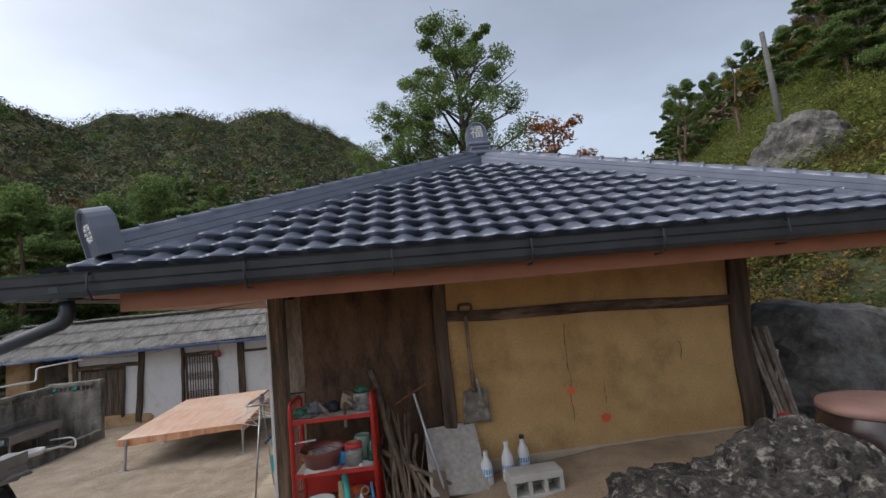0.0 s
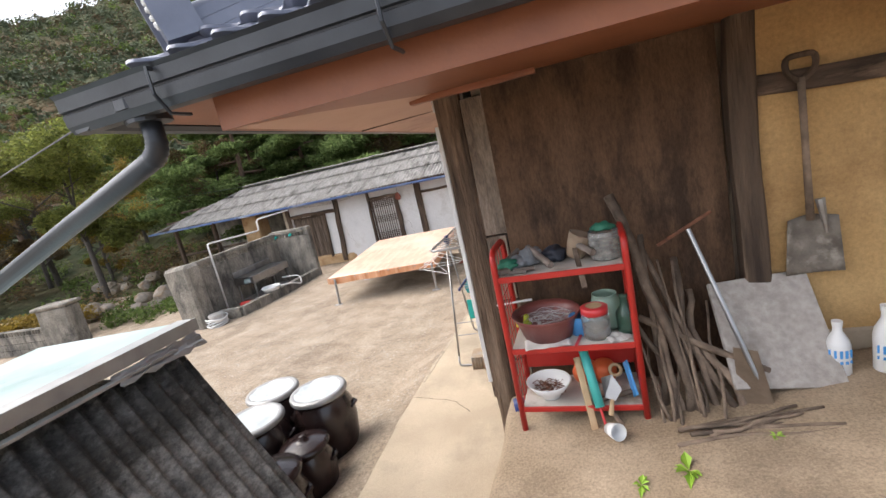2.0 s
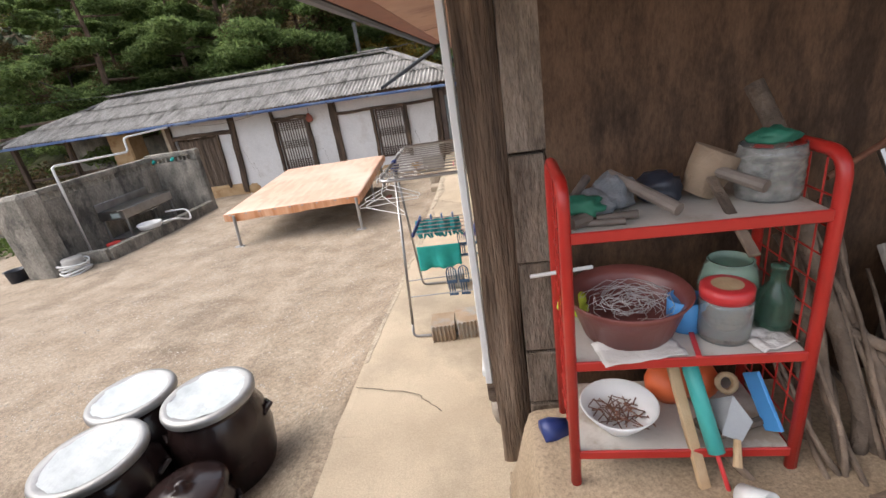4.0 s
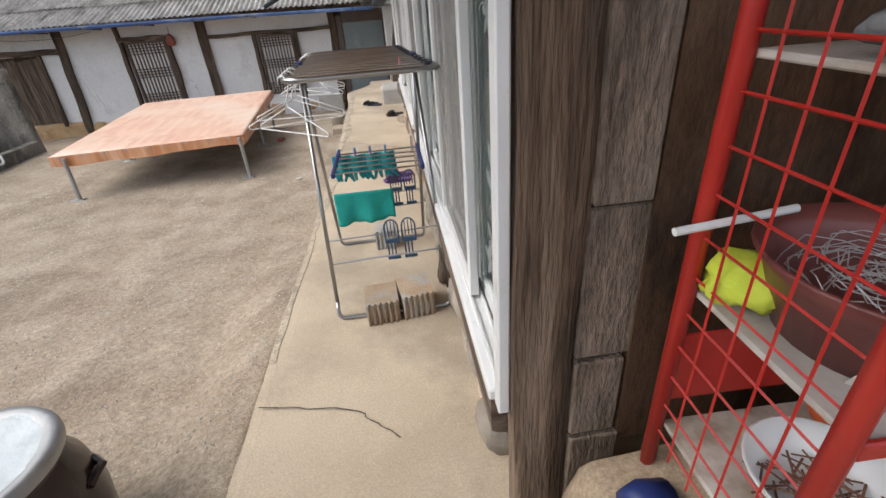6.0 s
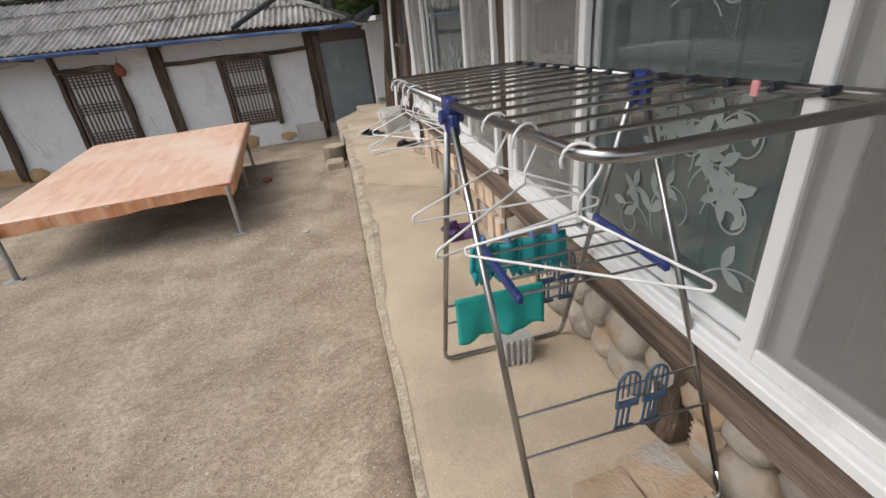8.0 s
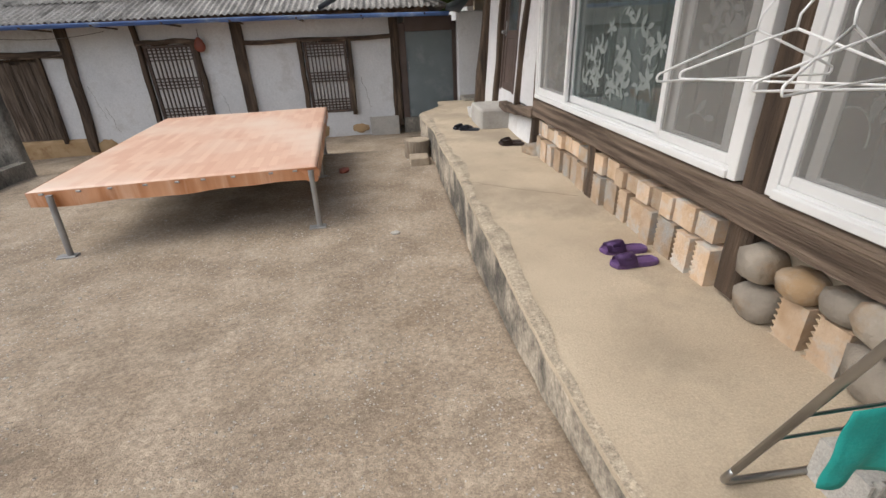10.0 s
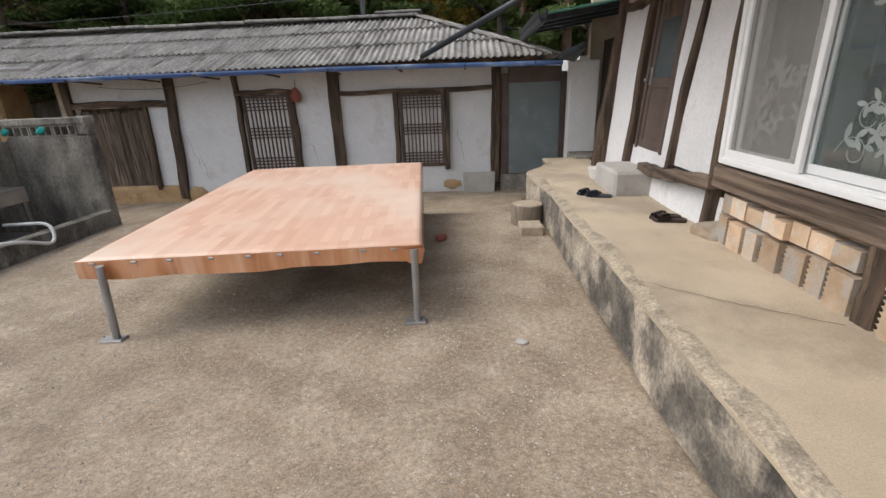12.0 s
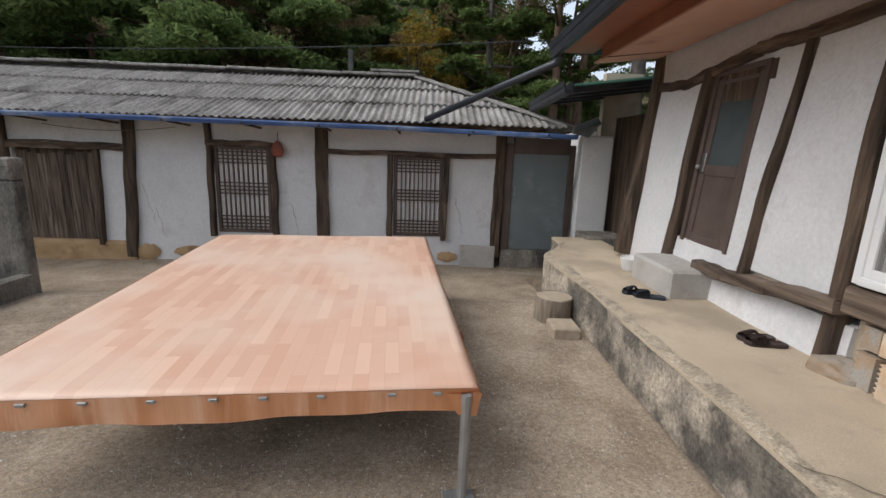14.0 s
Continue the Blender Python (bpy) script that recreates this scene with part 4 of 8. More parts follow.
flash.faces.new([flash.verts[i] for i in (0, 4, 1)])
bmesh.ops.solidify(flash, geom=flash.faces[:], thickness=0.004)
tagged(part("metal_flashing", flash, OLDSTEEL, awning), "bent bright metal flashing")


# ---- low building across the yard ----
FY = 11.39


def holed_wall(parent, x0, x1, z0, z1, holes, mtl):
    """A wall of boxes along x with openings cut through it."""
    cuts = sorted({x0, x1, *[h[0] for h in holes], *[h[1] for h in holes]})
    for a, c in zip(cuts, cuts[1:]):
        hs = [h for h in holes if h[0] <= a + 1e-6 and h[1] >= c - 1e-6]
        spans = [(z0, z1)]
        for h in hs:
            spans = [s for p, q in spans for s in ((p, min(q, h[2])), (max(p, h[3]), q)) if s[1] - s[0] > 1e-6]
        for p, q in spans:
            def pt(u, v, a=a, c=c, p=p, q=q):
                x, z = a + (c - a) * u, p + (q - p) * v
                return (x, FY + 0.012 * noise.noise(Vector((x * 1.3, z * 1.3, 6))) - 0.04 * (1 - sm(-0.4, 0.35, z)), z)
            bm = sheet(pt, max(2, int((c - a) * 6)), 10)
            g = bmesh.ops.extrude_face_region(bm, geom=bm.faces[:])
            bmesh.ops.translate(bm, vec=(0, 0.18, 0), verts=[e for e in g["geom"] if isinstance(e, bmesh.types.BMVert)])
            bmesh.ops.recalc_face_normals(bm, faces=bm.faces)
            part("plaster", bm, mtl, parent)


wall_far = thing("wall_far", "whitewashed clay wall with dark posts, low building", "wall", kind="structure")
holed_wall(wall_far, -9.5, -1.35, -0.45, 2.1, [(-6.05, -5.15, 0.22, 1.65), (-3.1, -2.28, 0.24, 1.58), (-9.3, -8.0, -0.45, 1.52)], WHITE)
part("clay_base", cubebm(-9.6, -7.42, FY - 0.08, FY + 0.1, -0.45, 0.02, 0.05), CLAYBASE, wall_far, "ochre clay and stone base")
part("back_wall", cubebm(-15.0, 0.4, 15.2, 15.4, -0.4, 2.1), CONC, wall_far)
part("end_wall", cubebm(0.2, 0.35, 11.6, 15.2, -0.4, 2.1), WHITE, wall_far)
part("inner_wall", cubebm(-9.62, -9.5, FY, 15.2, -0.45, 2.1), CEMENT, wall_far)
part("shed_back_wall", cubebm(-15.0, -9.6, 13.6, 13.75, -0.5, 2.2), CONC, wall_far)


def far_post(x0, x1, z0, z1, w, seed, dx=0.0):
    bm = bmesh.new()
    rough_beam(bm, (x0, FY - 0.02, z0), (x1, FY - 0.02, z1), w, 0.14, 12, 0.03, seed)
    return part("post", bm, TIMBER, wall_far)


far_post(-7.5, -7.38, -0.25, 2.08, 0.17, 21.0)
far_post(-4.3, -4.28, 0.1, 2.08, 0.2, 22.0)
far_post(-1.34, -1.32, -0.1, 2.08, 0.17, 23.0)
far_post(-6.12, -6.12, 0.15, 2.0, 0.09, 24.0)
far_post(-5.08, -5.1, 0.15, 1.72, 0.09, 25.0)
far_post(-3.16, -3.16, 0.18, 1.62, 0.09, 26.0)
far_post(-2.23, -2.23, 0.18, 1.62, 0.09, 27.0)
far_post(-7.97, -7.93, -0.05, 1.6, 0.07, 28.0)
far_post(-9.4, -9.4, -0.2, 2.05, 0.15, 29.0)
for k, (xa, xb, z, h) in enumerate(((-4.2, -1.4, 1.63, 0.08), (-6.15, -5.05, 1.7, 0.09), (-9.4, -7.45, 1.58, 0.12), (-15, -0.6, 2.08, 0.12))):
    bm = bmesh.new()
    rough_beam(bm, (xa, FY - 0.02, z), (xb, FY - 0.02, z - 0.01), 0.12, h, 20, 0.035, 30.0 + k)
    part("rail", bm, TIMBER_H, wall_far)


rnd = random.Random(41)
for k in range(9):
    cx, cz = -7.2 + 0.62 * k + rnd.uniform(-0.2, 0.2), -0.16 + rnd.uniform(-0.03, 0.05)
    w, h = rnd.uniform(0.15, 0.4), rnd.uniform(0.06, 0.16)
    bm = bmesh.new()
    bmesh.ops.create_icosphere(bm, subdivisions=3, radius=1.0)
    for v in bm.verts:
        q = 1 + 0.35 * noise.noise(v.co * 2 + Vector((k * 3.1, 0, 0))) + 0.15 * noise.noise(v.co * 6)
        v.co = Vector((cx + v.co.x * w * q, FY - 0.05 + v.co.y * 0.025, cz + v.co.z * h * q))
    part("bare_patch", bm, CLAYBASE, wall_far, "patch where the plaster has fallen off")
for k, (cx, z0, z1) in enumerate(((-7.1, 0.35, 1.0), (-6.95, 0.1, 0.6), (-1.9, 0.3, 0.9), (-4.7, 0.2, 0.75))):
    bm = bmesh.new()
    prev = None
    for i in range(18):
        z = z0 + (z1 - z0) * i / 17
        x = cx - 0.25 * (z - z0) + 0.05 * noise.noise(Vector((z * 7, k, 0)))
        w = 0.003 + 0.003 * noise.noise(Vector((z * 14, k, 5)))
        y = FY - 0.016 - 0.04 * (1 - sm(-0.4, 0.35, z))
        cur = (bm.verts.new((x - w, y, z)), bm.verts.new((x + w, y, z)))
        if prev:
            bm.faces.new((prev[0], prev[1], cur[1], cur[0]))
        prev = cur
    part("plaster_crack", bm, CONC, wall_far)


def lattice_window(name, x0, x1, z0, z1):
    w = thing(name, "dark wooden lattice window backed with white paper", "window", kind="structure", at=(0, 0, 0))
    fw = 0.055
    y0, y1 = FY - 0.03, FY + 0.03
    for a, c, d, e, nm in ((x0, x0 + fw, z0, z1, "stile"), (x1 - fw, x1, z0, z1, "stile"), (x0 + fw, x1 - fw, z0, z0 + fw, "rail"), (x0 + fw, x1 - fw, z1 - fw, z1, "rail")):
        part(nm, cubebm(a, c, y0, y1, d, e, 0.006), LATTICE, w)
    n = 9
    iw = x1 - x0 - 2 * fw
    bar = None
    for i in range(n):
        x = x0 + fw + iw * (i + 1) / (n + 1)
        if bar is None:
            bar = part("upright_bar", cubebm(-0.011, 0.011, -0.012, 0.012, z0 + fw, z1 - fw), LATTICE, w)
            bar.location = (x, FY, 0)
        else:
            o = new("upright_bar", bar.data)
            o.parent, o.location = w, (x, FY, 0)
    ih = z1 - z0 - 2 * fw
    bar = None
    for f in (0.03, 0.075, 0.12, 0.165, 0.455, 0.5, 0.545, 0.59, 0.84, 0.885, 0.93, 0.975):
        z = z0 + fw + ih * f
        if bar is None:
            bar = part("cross_bar", cubebm(x0 + fw, x1 - fw, -0.0135, 0.0135, -0.01, 0.01), LATTICE, w)
            bar.location = (0, FY - 0.002, z)
        else:
            o = new("cross_bar", bar.data)
            o.parent, o.location = w, (0, FY - 0.002, z)
    part("paper", cubebm(x0 + fw * 0.5, x1 - fw * 0.5, FY + 0.018, FY + 0.024, z0 + 0.02, z1 - 0.02), PAPER, w, "white window paper")
    part("backing", cubebm(x0, x1, FY + 0.1, FY + 0.15, z0, z1), TIMBER, w)


lattice_window("window_3", -6.05, -5.15, 0.22, 1.65)
lattice_window("window_4", -3.1, -2.28, 0.24, 1.58)

# plank door
door_2 = thing("door_2", "weathered dark plank double door, closed", "door", kind="structure")
rnd = random.Random(5)
x = -9.28
while x < -8.05:
    w = rnd.uniform(0.12, 0.19)
    part("plank", cubebm(x, min(x + w, -8.02) - 0.008, FY + 0.03 + rnd.uniform(0, 0.012), FY + 0.065, 0.0 + rnd.uniform(-0.05, 0.03), 1.44 + rnd.uniform(-0.02, 0.03), 0.004), OLDPLANK, door_2)
    x += w
part("backing", cubebm(-9.3, -8.0, FY + 0.1, FY + 0.14, -0.1, 1.52), TIMBER, door_2)

# sheet-metal door
door_3 = thing("door_3", "grey-blue sheet metal door in a brown frame", "door", kind="structure")
part("leaf", cubebm(-1.1, -0.16, FY + 0.0, FY + 0.04, 0.05, 1.69, 0.006), GREYMETAL, door_3)
for a, c, d, e in ((-1.24, -1.1, -0.2, 1.85), (-0.16, -0.06, -0.2, 1.85), (-1.1, -0.16, 1.69, 1.95)):
    part("door_frame", cubebm(a, c, FY - 0.03, FY + 0.09, d, e, 0.008), DOORWOOD, door_3)
part("threshold", cubebm(-1.24, -0.06, FY - 0.06, FY + 0.1, -0.3, 0.045, 0.01), CONC, door_3)
b = bmesh.new()
tube(b, bend([(-1.06, FY, 1.0), (-1.06, FY - 0.05, 1.0), (-1.06, FY - 0.05, 1.14), (-1.06, FY, 1.14)], 0.02, 4), 0.008, 6)
part("handle", b, OLDSTEEL, door_3)

# roof of corrugated sheets
far_roof = thing("far_roof", "weathered grey corrugated roof with lichen streaks", "roof", kind="structure")
EYF, EZF, RYF, RZF = 10.62, 2.07, 13.2, 3.08


def right_edge(s):
    return -0.35 - 2.5 * s


def left_edge(s):
    return -15.1 + 2.8 * s


def far_sheet(xa, xb, sa, sb, lift, material=ROOFGREY):
    n = max(4, int((xb - xa) / 0.11 * 6))

    def pt(u, v):
        s = sa + (sb - sa) * v
        x = xa + (xb - xa) * u
        x = max(min(x, right_edge(s)), left_edge(s))
        z = EZF + (RZF - EZF) * s + lift * (1 - v) + 0.018 * math.sin(x * 2 * math.pi / 0.11)
        sag = -0.03 * math.sin(math.pi * min(1, max(0, (x + 15) / 12)))
        return (x, EYF + (RYF - EYF) * s, z + sag)
    bm = sheet(pt, n, 3)
    bmesh.ops.dissolve_degenerate(bm, dist=0.0005, edges=bm.edges)
    g = bmesh.ops.extrude_face_region(bm, geom=bm.faces[:])
    bmesh.ops.translate(bm, vec=(0, 0, -0.007), verts=[e for e in g["geom"] if isinstance(e, bmesh.types.BMVert)])
    return part("roof_sheet", bm, material, far_roof, smooth=True)


rnd = random.Random(8)
for row, (sa, sb) in enumerate(((0.0, 0.36), (0.34, 0.7), (0.68, 1.0))):
    x = -15.1 + (0.4 if row == 1 else 0.0)
    while x < right_edge(sa):
        if x + 0.94 > left_edge(sb):
            far_sheet(x, x + 0.95, sa, sb, 0.02 + rnd.uniform(0, 0.012))
        x += 0.88


def hip_pt(u, v):
    y = 10.62 + 5.0 * u
    yy = y + (13.2 - y) * v
    return (-0.35 - 2.5 * v, yy, EZF + (RZF - EZF) * v + 0.016 * math.sin(y * 2 * math.pi / 0.11))


part("hip_sheet", sheet(hip_pt, 270, 3, 0.007), ROOFGREY, far_roof, smooth=True)
slab("back_slope", [(-15.1, 15.8, 2.05), (-12.3, 13.2, 3.07), (-2.85, 13.2, 3.07), (-0.35, 15.8, 2.05)], ROOFGREY, far_roof)
slab("left_slope", [(-15.1, 10.62, 2.05), (-12.3, 13.2, 3.06), (-15.1, 15.8, 2.05)], ROOFGREY, far_roof)
for i in range(13):
    x = -12.35 + i * 0.735
    bm = bmesh.new()
    beam(bm, (x, 13.2, 3.12 + rnd.uniform(-0.012, 0.012)), (x + 0.73, 13.2, 3.12 + rnd.uniform(-0.012, 0.012)), 0.34, 0.055)
    bmesh.ops.bevel(bm, geom=bm.edges[:], offset=0.015, segments=1, affect="EDGES")
    part("ridge_tile", bm, ROOFGREY, far_roof)
part("ridge_end", cubebm(-3.7, -2.75, 13.02, 13.38, 3.16, 3.2, 0.01), ROOFGREY, far_roof)
for i in range(9):
    p, q = Vector((-0.4, 10.66, 2.11)), Vector((-2.85, 13.2, 3.12))
    bm = bmesh.new()
    beam(bm, p.lerp(q, i / 9), p.lerp(q, (i + 1.06) / 9) + Vector((0, 0, 0.012)), 0.24, 0.035)
    part("hip_tile", bm, ROOFGREY, far_roof)
b = bmesh.new()
for s in (0.3, 0.62):
    rough_beam(b, (-15, EYF + (RYF - EYF) * s, EZF + (RZF - EZF) * s - 0.08), (-1.6, EYF + (RYF - EYF) * s, EZF + (RZF - EZF) * s - 0.08), 0.08, 0.08, 8, 0.02, s)
part("purlin", b, TIMBER_H, far_roof)
# blue half-round gutter
b = bmesh.new()
prof = [(0.06 * math.cos(a), 0.07 * math.sin(a)) for a in [math.pi + math.pi * k / 8 for k in range(9)]]
ga = [[b.verts.new((x, 10.56 + py, z + pz)) for py, pz in prof] for x, z in ((-15.1, 2.06), (-7, 2.045), (-3.2, 2.03), (-0.32, 1.99))]
for r1, r2 in zip(ga, ga[1:]):
    for k in range(8):
        b.faces.new((r1[k], r2[k], r2[k + 1], r1[k + 1]))
bmesh.ops.solidify(b, geom=b.faces[:], thickness=0.004)
far_gutter = tagged(part("far_gutter", b, BLUEGUT, smooth=True), "faded blue metal gutter along the low roof", "gutter", kind="structure")
for i in range(13):
    x = -14.2 + i * 1.12
    b = bmesh.new()
    beam(b, (x, 10.49, 2.02 - 0.004 * i), (x, 11.3, 1.95), 0.025, 0.03)
    part("gutter_bracket", b, TIMBER, far_gutter)
# open shed bay on the far left: posts, clay column, clutter rails
part("clay_column", cubebm(-11.6, -10.9, 11.5, 12.2, -0.5, 2.1, 0.05), CLAYBASE, wall_far, "ochre clay column")
for x in (-14.7, -12.8):
    far_post(x, x, -0.5, 2.05, 0.14, x)
for z in (0.5, 0.95):
    bm = bmesh.new()
    rough_beam(bm, (-14.7, FY + 0.05, z), (-11.6, FY + 0.05, z + 0.05), 0.07, 0.08, 8, 0.02, z)
    part("bar", bm, TIMBER_H, wall_far)

# leaning slab, hanging gourd, broken plaster foot
tagged(part("leaning_slab", cubebm(-1.95, -1.35, FY - 0.16, FY - 0.12, -0.27, 0.12, 0.01), BLOCKC), "pale cement slab leaning on the white wall", "slab")
GOURD = mat("rust_red_gourd", (0.2, 0.05, 0.03), (0.28, 0.08, 0.045), 0.6, 8.0, 0.1)
b = bmesh.new()
lathe(b, [(0.0, 0.0), (0.06, 0.01), (0.1, 0.06), (0.105, 0.12), (0.07, 0.2), (0.03, 0.25), (0.0, 0.26)], 16, squash=0.5)
gourd = tagged(part("hanging_scoop", b, GOURD, smooth=True), "rust-red gourd scoop hanging by the window post", "gourd scoop")
gourd.location = (-4.98, FY - 0.12, 1.5)
b = bmesh.new()
tube(b, [(0, 0.03, 0.25), (0, 0.05, 0.4)], 0.006, 5)
part("hanging_string", b, TIMBER, gourd)


# ---- low platform table covered in wood-print vinyl ----
VINYL = bpy.data.materials.new("wood_print_vinyl")
VINYL.use_nodes = True
vn, vl = VINYL.node_tree.nodes, VINYL.node_tree.links
vp = vn["Principled BSDF"]
vc = vn.new("ShaderNodeTexCoord")
vm = vn.new("ShaderNodeMapping")
vm.inputs["Rotation"].default_value = (0, 0, radians(90))
vb = vn.new("ShaderNodeTexBrick")
vb.inputs["Color1"].default_value = (0.76, 0.52, 0.385, 1)
vb.inputs["Color2"].default_value = (0.65, 0.385, 0.265, 1)
vb.inputs["Mortar"].default_value = (0.6, 0.35, 0.23, 1)
vb.inputs["Scale"].default_value = 1.0
vb.inputs["Brick Width"].default_value = 0.36
vb.inputs["Row Height"].default_value = 0.075
vb.inputs["Mortar Size"].default_value = 0.001
vb.offset = 0.37
vl.new(vc.outputs["Object"], vm.inputs["Vector"])
vl.new(vm.outputs[0], vb.inputs["Vector"])
vnz = vn.new("ShaderNodeTexNoise")
vnz.inputs["Scale"].default_value = 1.1
vnz.inputs["Detail"].default_value = 7.0
vl.new(vc.outputs["Object"], vnz.inputs["Vector"])
vr = vn.new("ShaderNodeMapRange")
vr.inputs["From Min"].default_value, vr.inputs["From Max"].default_value = 0.45, 0.68
vl.new(vnz.outputs["Fac"], vr.inputs["Value"])
vx = vn.new("ShaderNodeMix")
vx.data_type = "RGBA"
vx.inputs[7].default_value = (0.76, 0.59, 0.47, 1)
vl.new(vr.outputs[0], vx.inputs[0])
vl.new(vb.outputs["Color"], vx.inputs[6])
vl.new(vx.outputs[2], vp.inputs["Base Color"])
vp.inputs["Roughness"].default_value = 0.42
vbp = vn.new("ShaderNodeBump")
vbp.inputs["Strength"].default_value, vbp.inputs["Distance"].default_value = 0.25, 0.02
vl.new(vnz.outputs["Fac"], vbp.inputs["Height"])
vl.new(vbp.outputs[0], vp.inputs["Normal"])
VSIDE = mat("vinyl_skirt", (0.44, 0.17, 0.06), (0.68, 0.36, 0.2), 0.4, 3.2, 0.15, 40.0, c3=(0.72, 0.45, 0.3), cover=0.6, cscale=2.6, stretch=(2.2, 2.2, 0.2))

TW, TL = 2.4, 3.5
table = thing("low_platform_table", "low outdoor platform table covered with wood-print vinyl", "table", at=(-2.24, 5.7, 0.0), rz=4.8)


def top_pt(u, v):
    x, y = -TW * (1 - u), TL * v
    e = min(u, 1 - u) * TW
    f = min(v, 1 - v) * TL
    drop = 0.012 * (1 - sm(0, 0.03, min(e, f)))
    return (x, y, 0.605 + 0.05 * v + 0.006 * noise.noise(Vector((x * 1.4, y * 1.4, 2))) - drop)


part("vinyl_top", sheet(top_pt, 80, 100, 0.006), VINYL, table, smooth=True)


def skirt(p, q, seed):
    p, q = Vector(p), Vector(q)
    n = 70
    s = (q - p).normalized()
    o = Vector((s.y, -s.x, 0))

    def pt(u, v):
        c = p.lerp(q, u)
        dep = 0.125 + 0.022 * noise.noise(Vector((u * 5, seed, 0))) + 0.012 * math.sin(u * 5.5)
        return c - Vector((0, 0, dep * v)) + o * (0.006 + 0.012 * v * noise.noise(Vector((u * 9, seed, v)))) - Vector((0, 0, 0.008))
    return part("vinyl_skirt", sheet(pt, n, 5), VSIDE, table, "glossy orange-brown vinyl skirt", smooth=True)


skirt((-TW, 0, 0.6), (0, 0, 0.6), 1.0)
skirt((0, 0, 0.6), (0, TL, 0.65), 2.0)
skirt((0, TL, 0.65), (-TW, TL, 0.65), 3.0)
skirt((-TW, TL, 0.65), (-TW, 0, 0.6), 4.0)
bm = bmesh.new()
fold = [bm.verts.new(v) for v in ((0.0, -0.012, 0.59), (-0.16, -0.02, 0.575), (-0.1, -0.028, 0.47), (-0.01, -0.03, 0.46), (0.02, 0.0, 0.56))]
bm.faces.new(fold)
bmesh.ops.solidify(bm, geom=bm.faces[:], thickness=0.004)
part("folded_corner", bm, VSIDE, table)
bm = bmesh.new()
for x in (-TW + 0.12, -0.12):
    box(bm, x - 0.02, x + 0.02, 0.1, TL - 0.1, 0.545, 0.585)
for k in range(6):
    y = 0.14 + k * (TL - 0.3) / 5
    box(bm, -TW + 0.15, -0.15, y - 0.02, y + 0.02, 0.55, 0.59)
box(bm, -TW + 0.05, -0.05, 0.06, TL - 0.06, 0.586, 0.598)
part("steel_frame", bm, OLDSTEEL, table)
leg = None
for lx, ly in ((-0.06, -0.02), (-TW + 0.16, -0.05), (-0.1, 1.75), (-TW + 0.14, 1.75), (-0.12, TL - 0.1), (-TW + 0.12, TL - 0.1)):
    wx = -2.24 + lx * 0.9965 - ly * 0.0837
    wy = 5.7 + lx * 0.0837 + ly * 0.9965
    gz = yard_z(wx, wy) - 0.005
    bm = bmesh.new()
    tube(bm, [(lx, ly, gz + 0.015), (lx * 0.985, ly, 0.57)], 0.026, 10)
    lg = part("leg", bm, OLDSTEEL, table)
    part("foot_plate", cubebm(lx - 0.1, lx + 0.06, ly - 0.05, ly + 0.04, gz - 0.005, gz + 0.02, 0.004), OLDSTEEL, lg)
rnd = random.Random(3)
for k in range(9):
    x = -TW + 0.14 + k * 0.26 + rnd.uniform(-0.04, 0.04)
    part("clip", cubebm(x - 0.02, x + 0.02, -0.02, -0.008, 0.565, 0.582, 0.003), OLDSTEEL, table)
rag = bmesh.new()
bmesh.ops.create_icosphere(rag, subdivisions=2, radius=1.0, matrix=Matrix.Translation((-2.22, 7.6, yard_z(-2.2, 7.6) + 0.02)) @ Matrix.Diagonal((0.07, 0.12, 0.035, 1)))
for v in rag.verts:
    v.co += Vector((0.02, 0.02, 0.01)) * noise.noise(v.co * 25)
tagged(part("red_rag", rag, GOURD), "crumpled red and white snack wrapper on the ground", "litter")

# ---- tree stump and brick step ----
BARK = mat("stump_bark", (0.19, 0.15, 0.11), (0.31, 0.26, 0.2), 0.9, 9.0, 0.8, 40.0, stretch=(3, 3, 0.4))
STUMPTOP = mat("sawn_stump_top", (0.33, 0.27, 0.2), (0.43, 0.36, 0.27), 0.85, 14.0, 0.2, 60.0)
stump = thing("tree_stump", "sawn log stump used as a step", "stump", at=(-1.16, 8.2, yard_z(-1.1, 8.2) - 0.02))
bm = bmesh.new()
lathe(bm, [(0.2, 0.0), (0.19, 0.1), (0.188, 0.255), (0.18, 0.268)], 22)
for v in bm.verts:
    v.co *= 1 + 0.04 * noise.noise(Vector((v.co.x * 9, v.co.y * 9, 0)))
part("bark", bm, BARK, stump)
bm = bmesh.new()
lathe(bm, [(0.0, 0.272), (0.1, 0.271), (0.183, 0.266)], 22)
part("sawn_face", bm, STUMPTOP, stump)
tagged(part("brick_step", cubebm(-1.3, -1.04, 7.64, 7.93, yard_z(-1, 7.7) - 0.02, 0.105, 0.012), STUMPTOP), "flat wooden block step beside the stump", "step block")

# ---- slippers ----


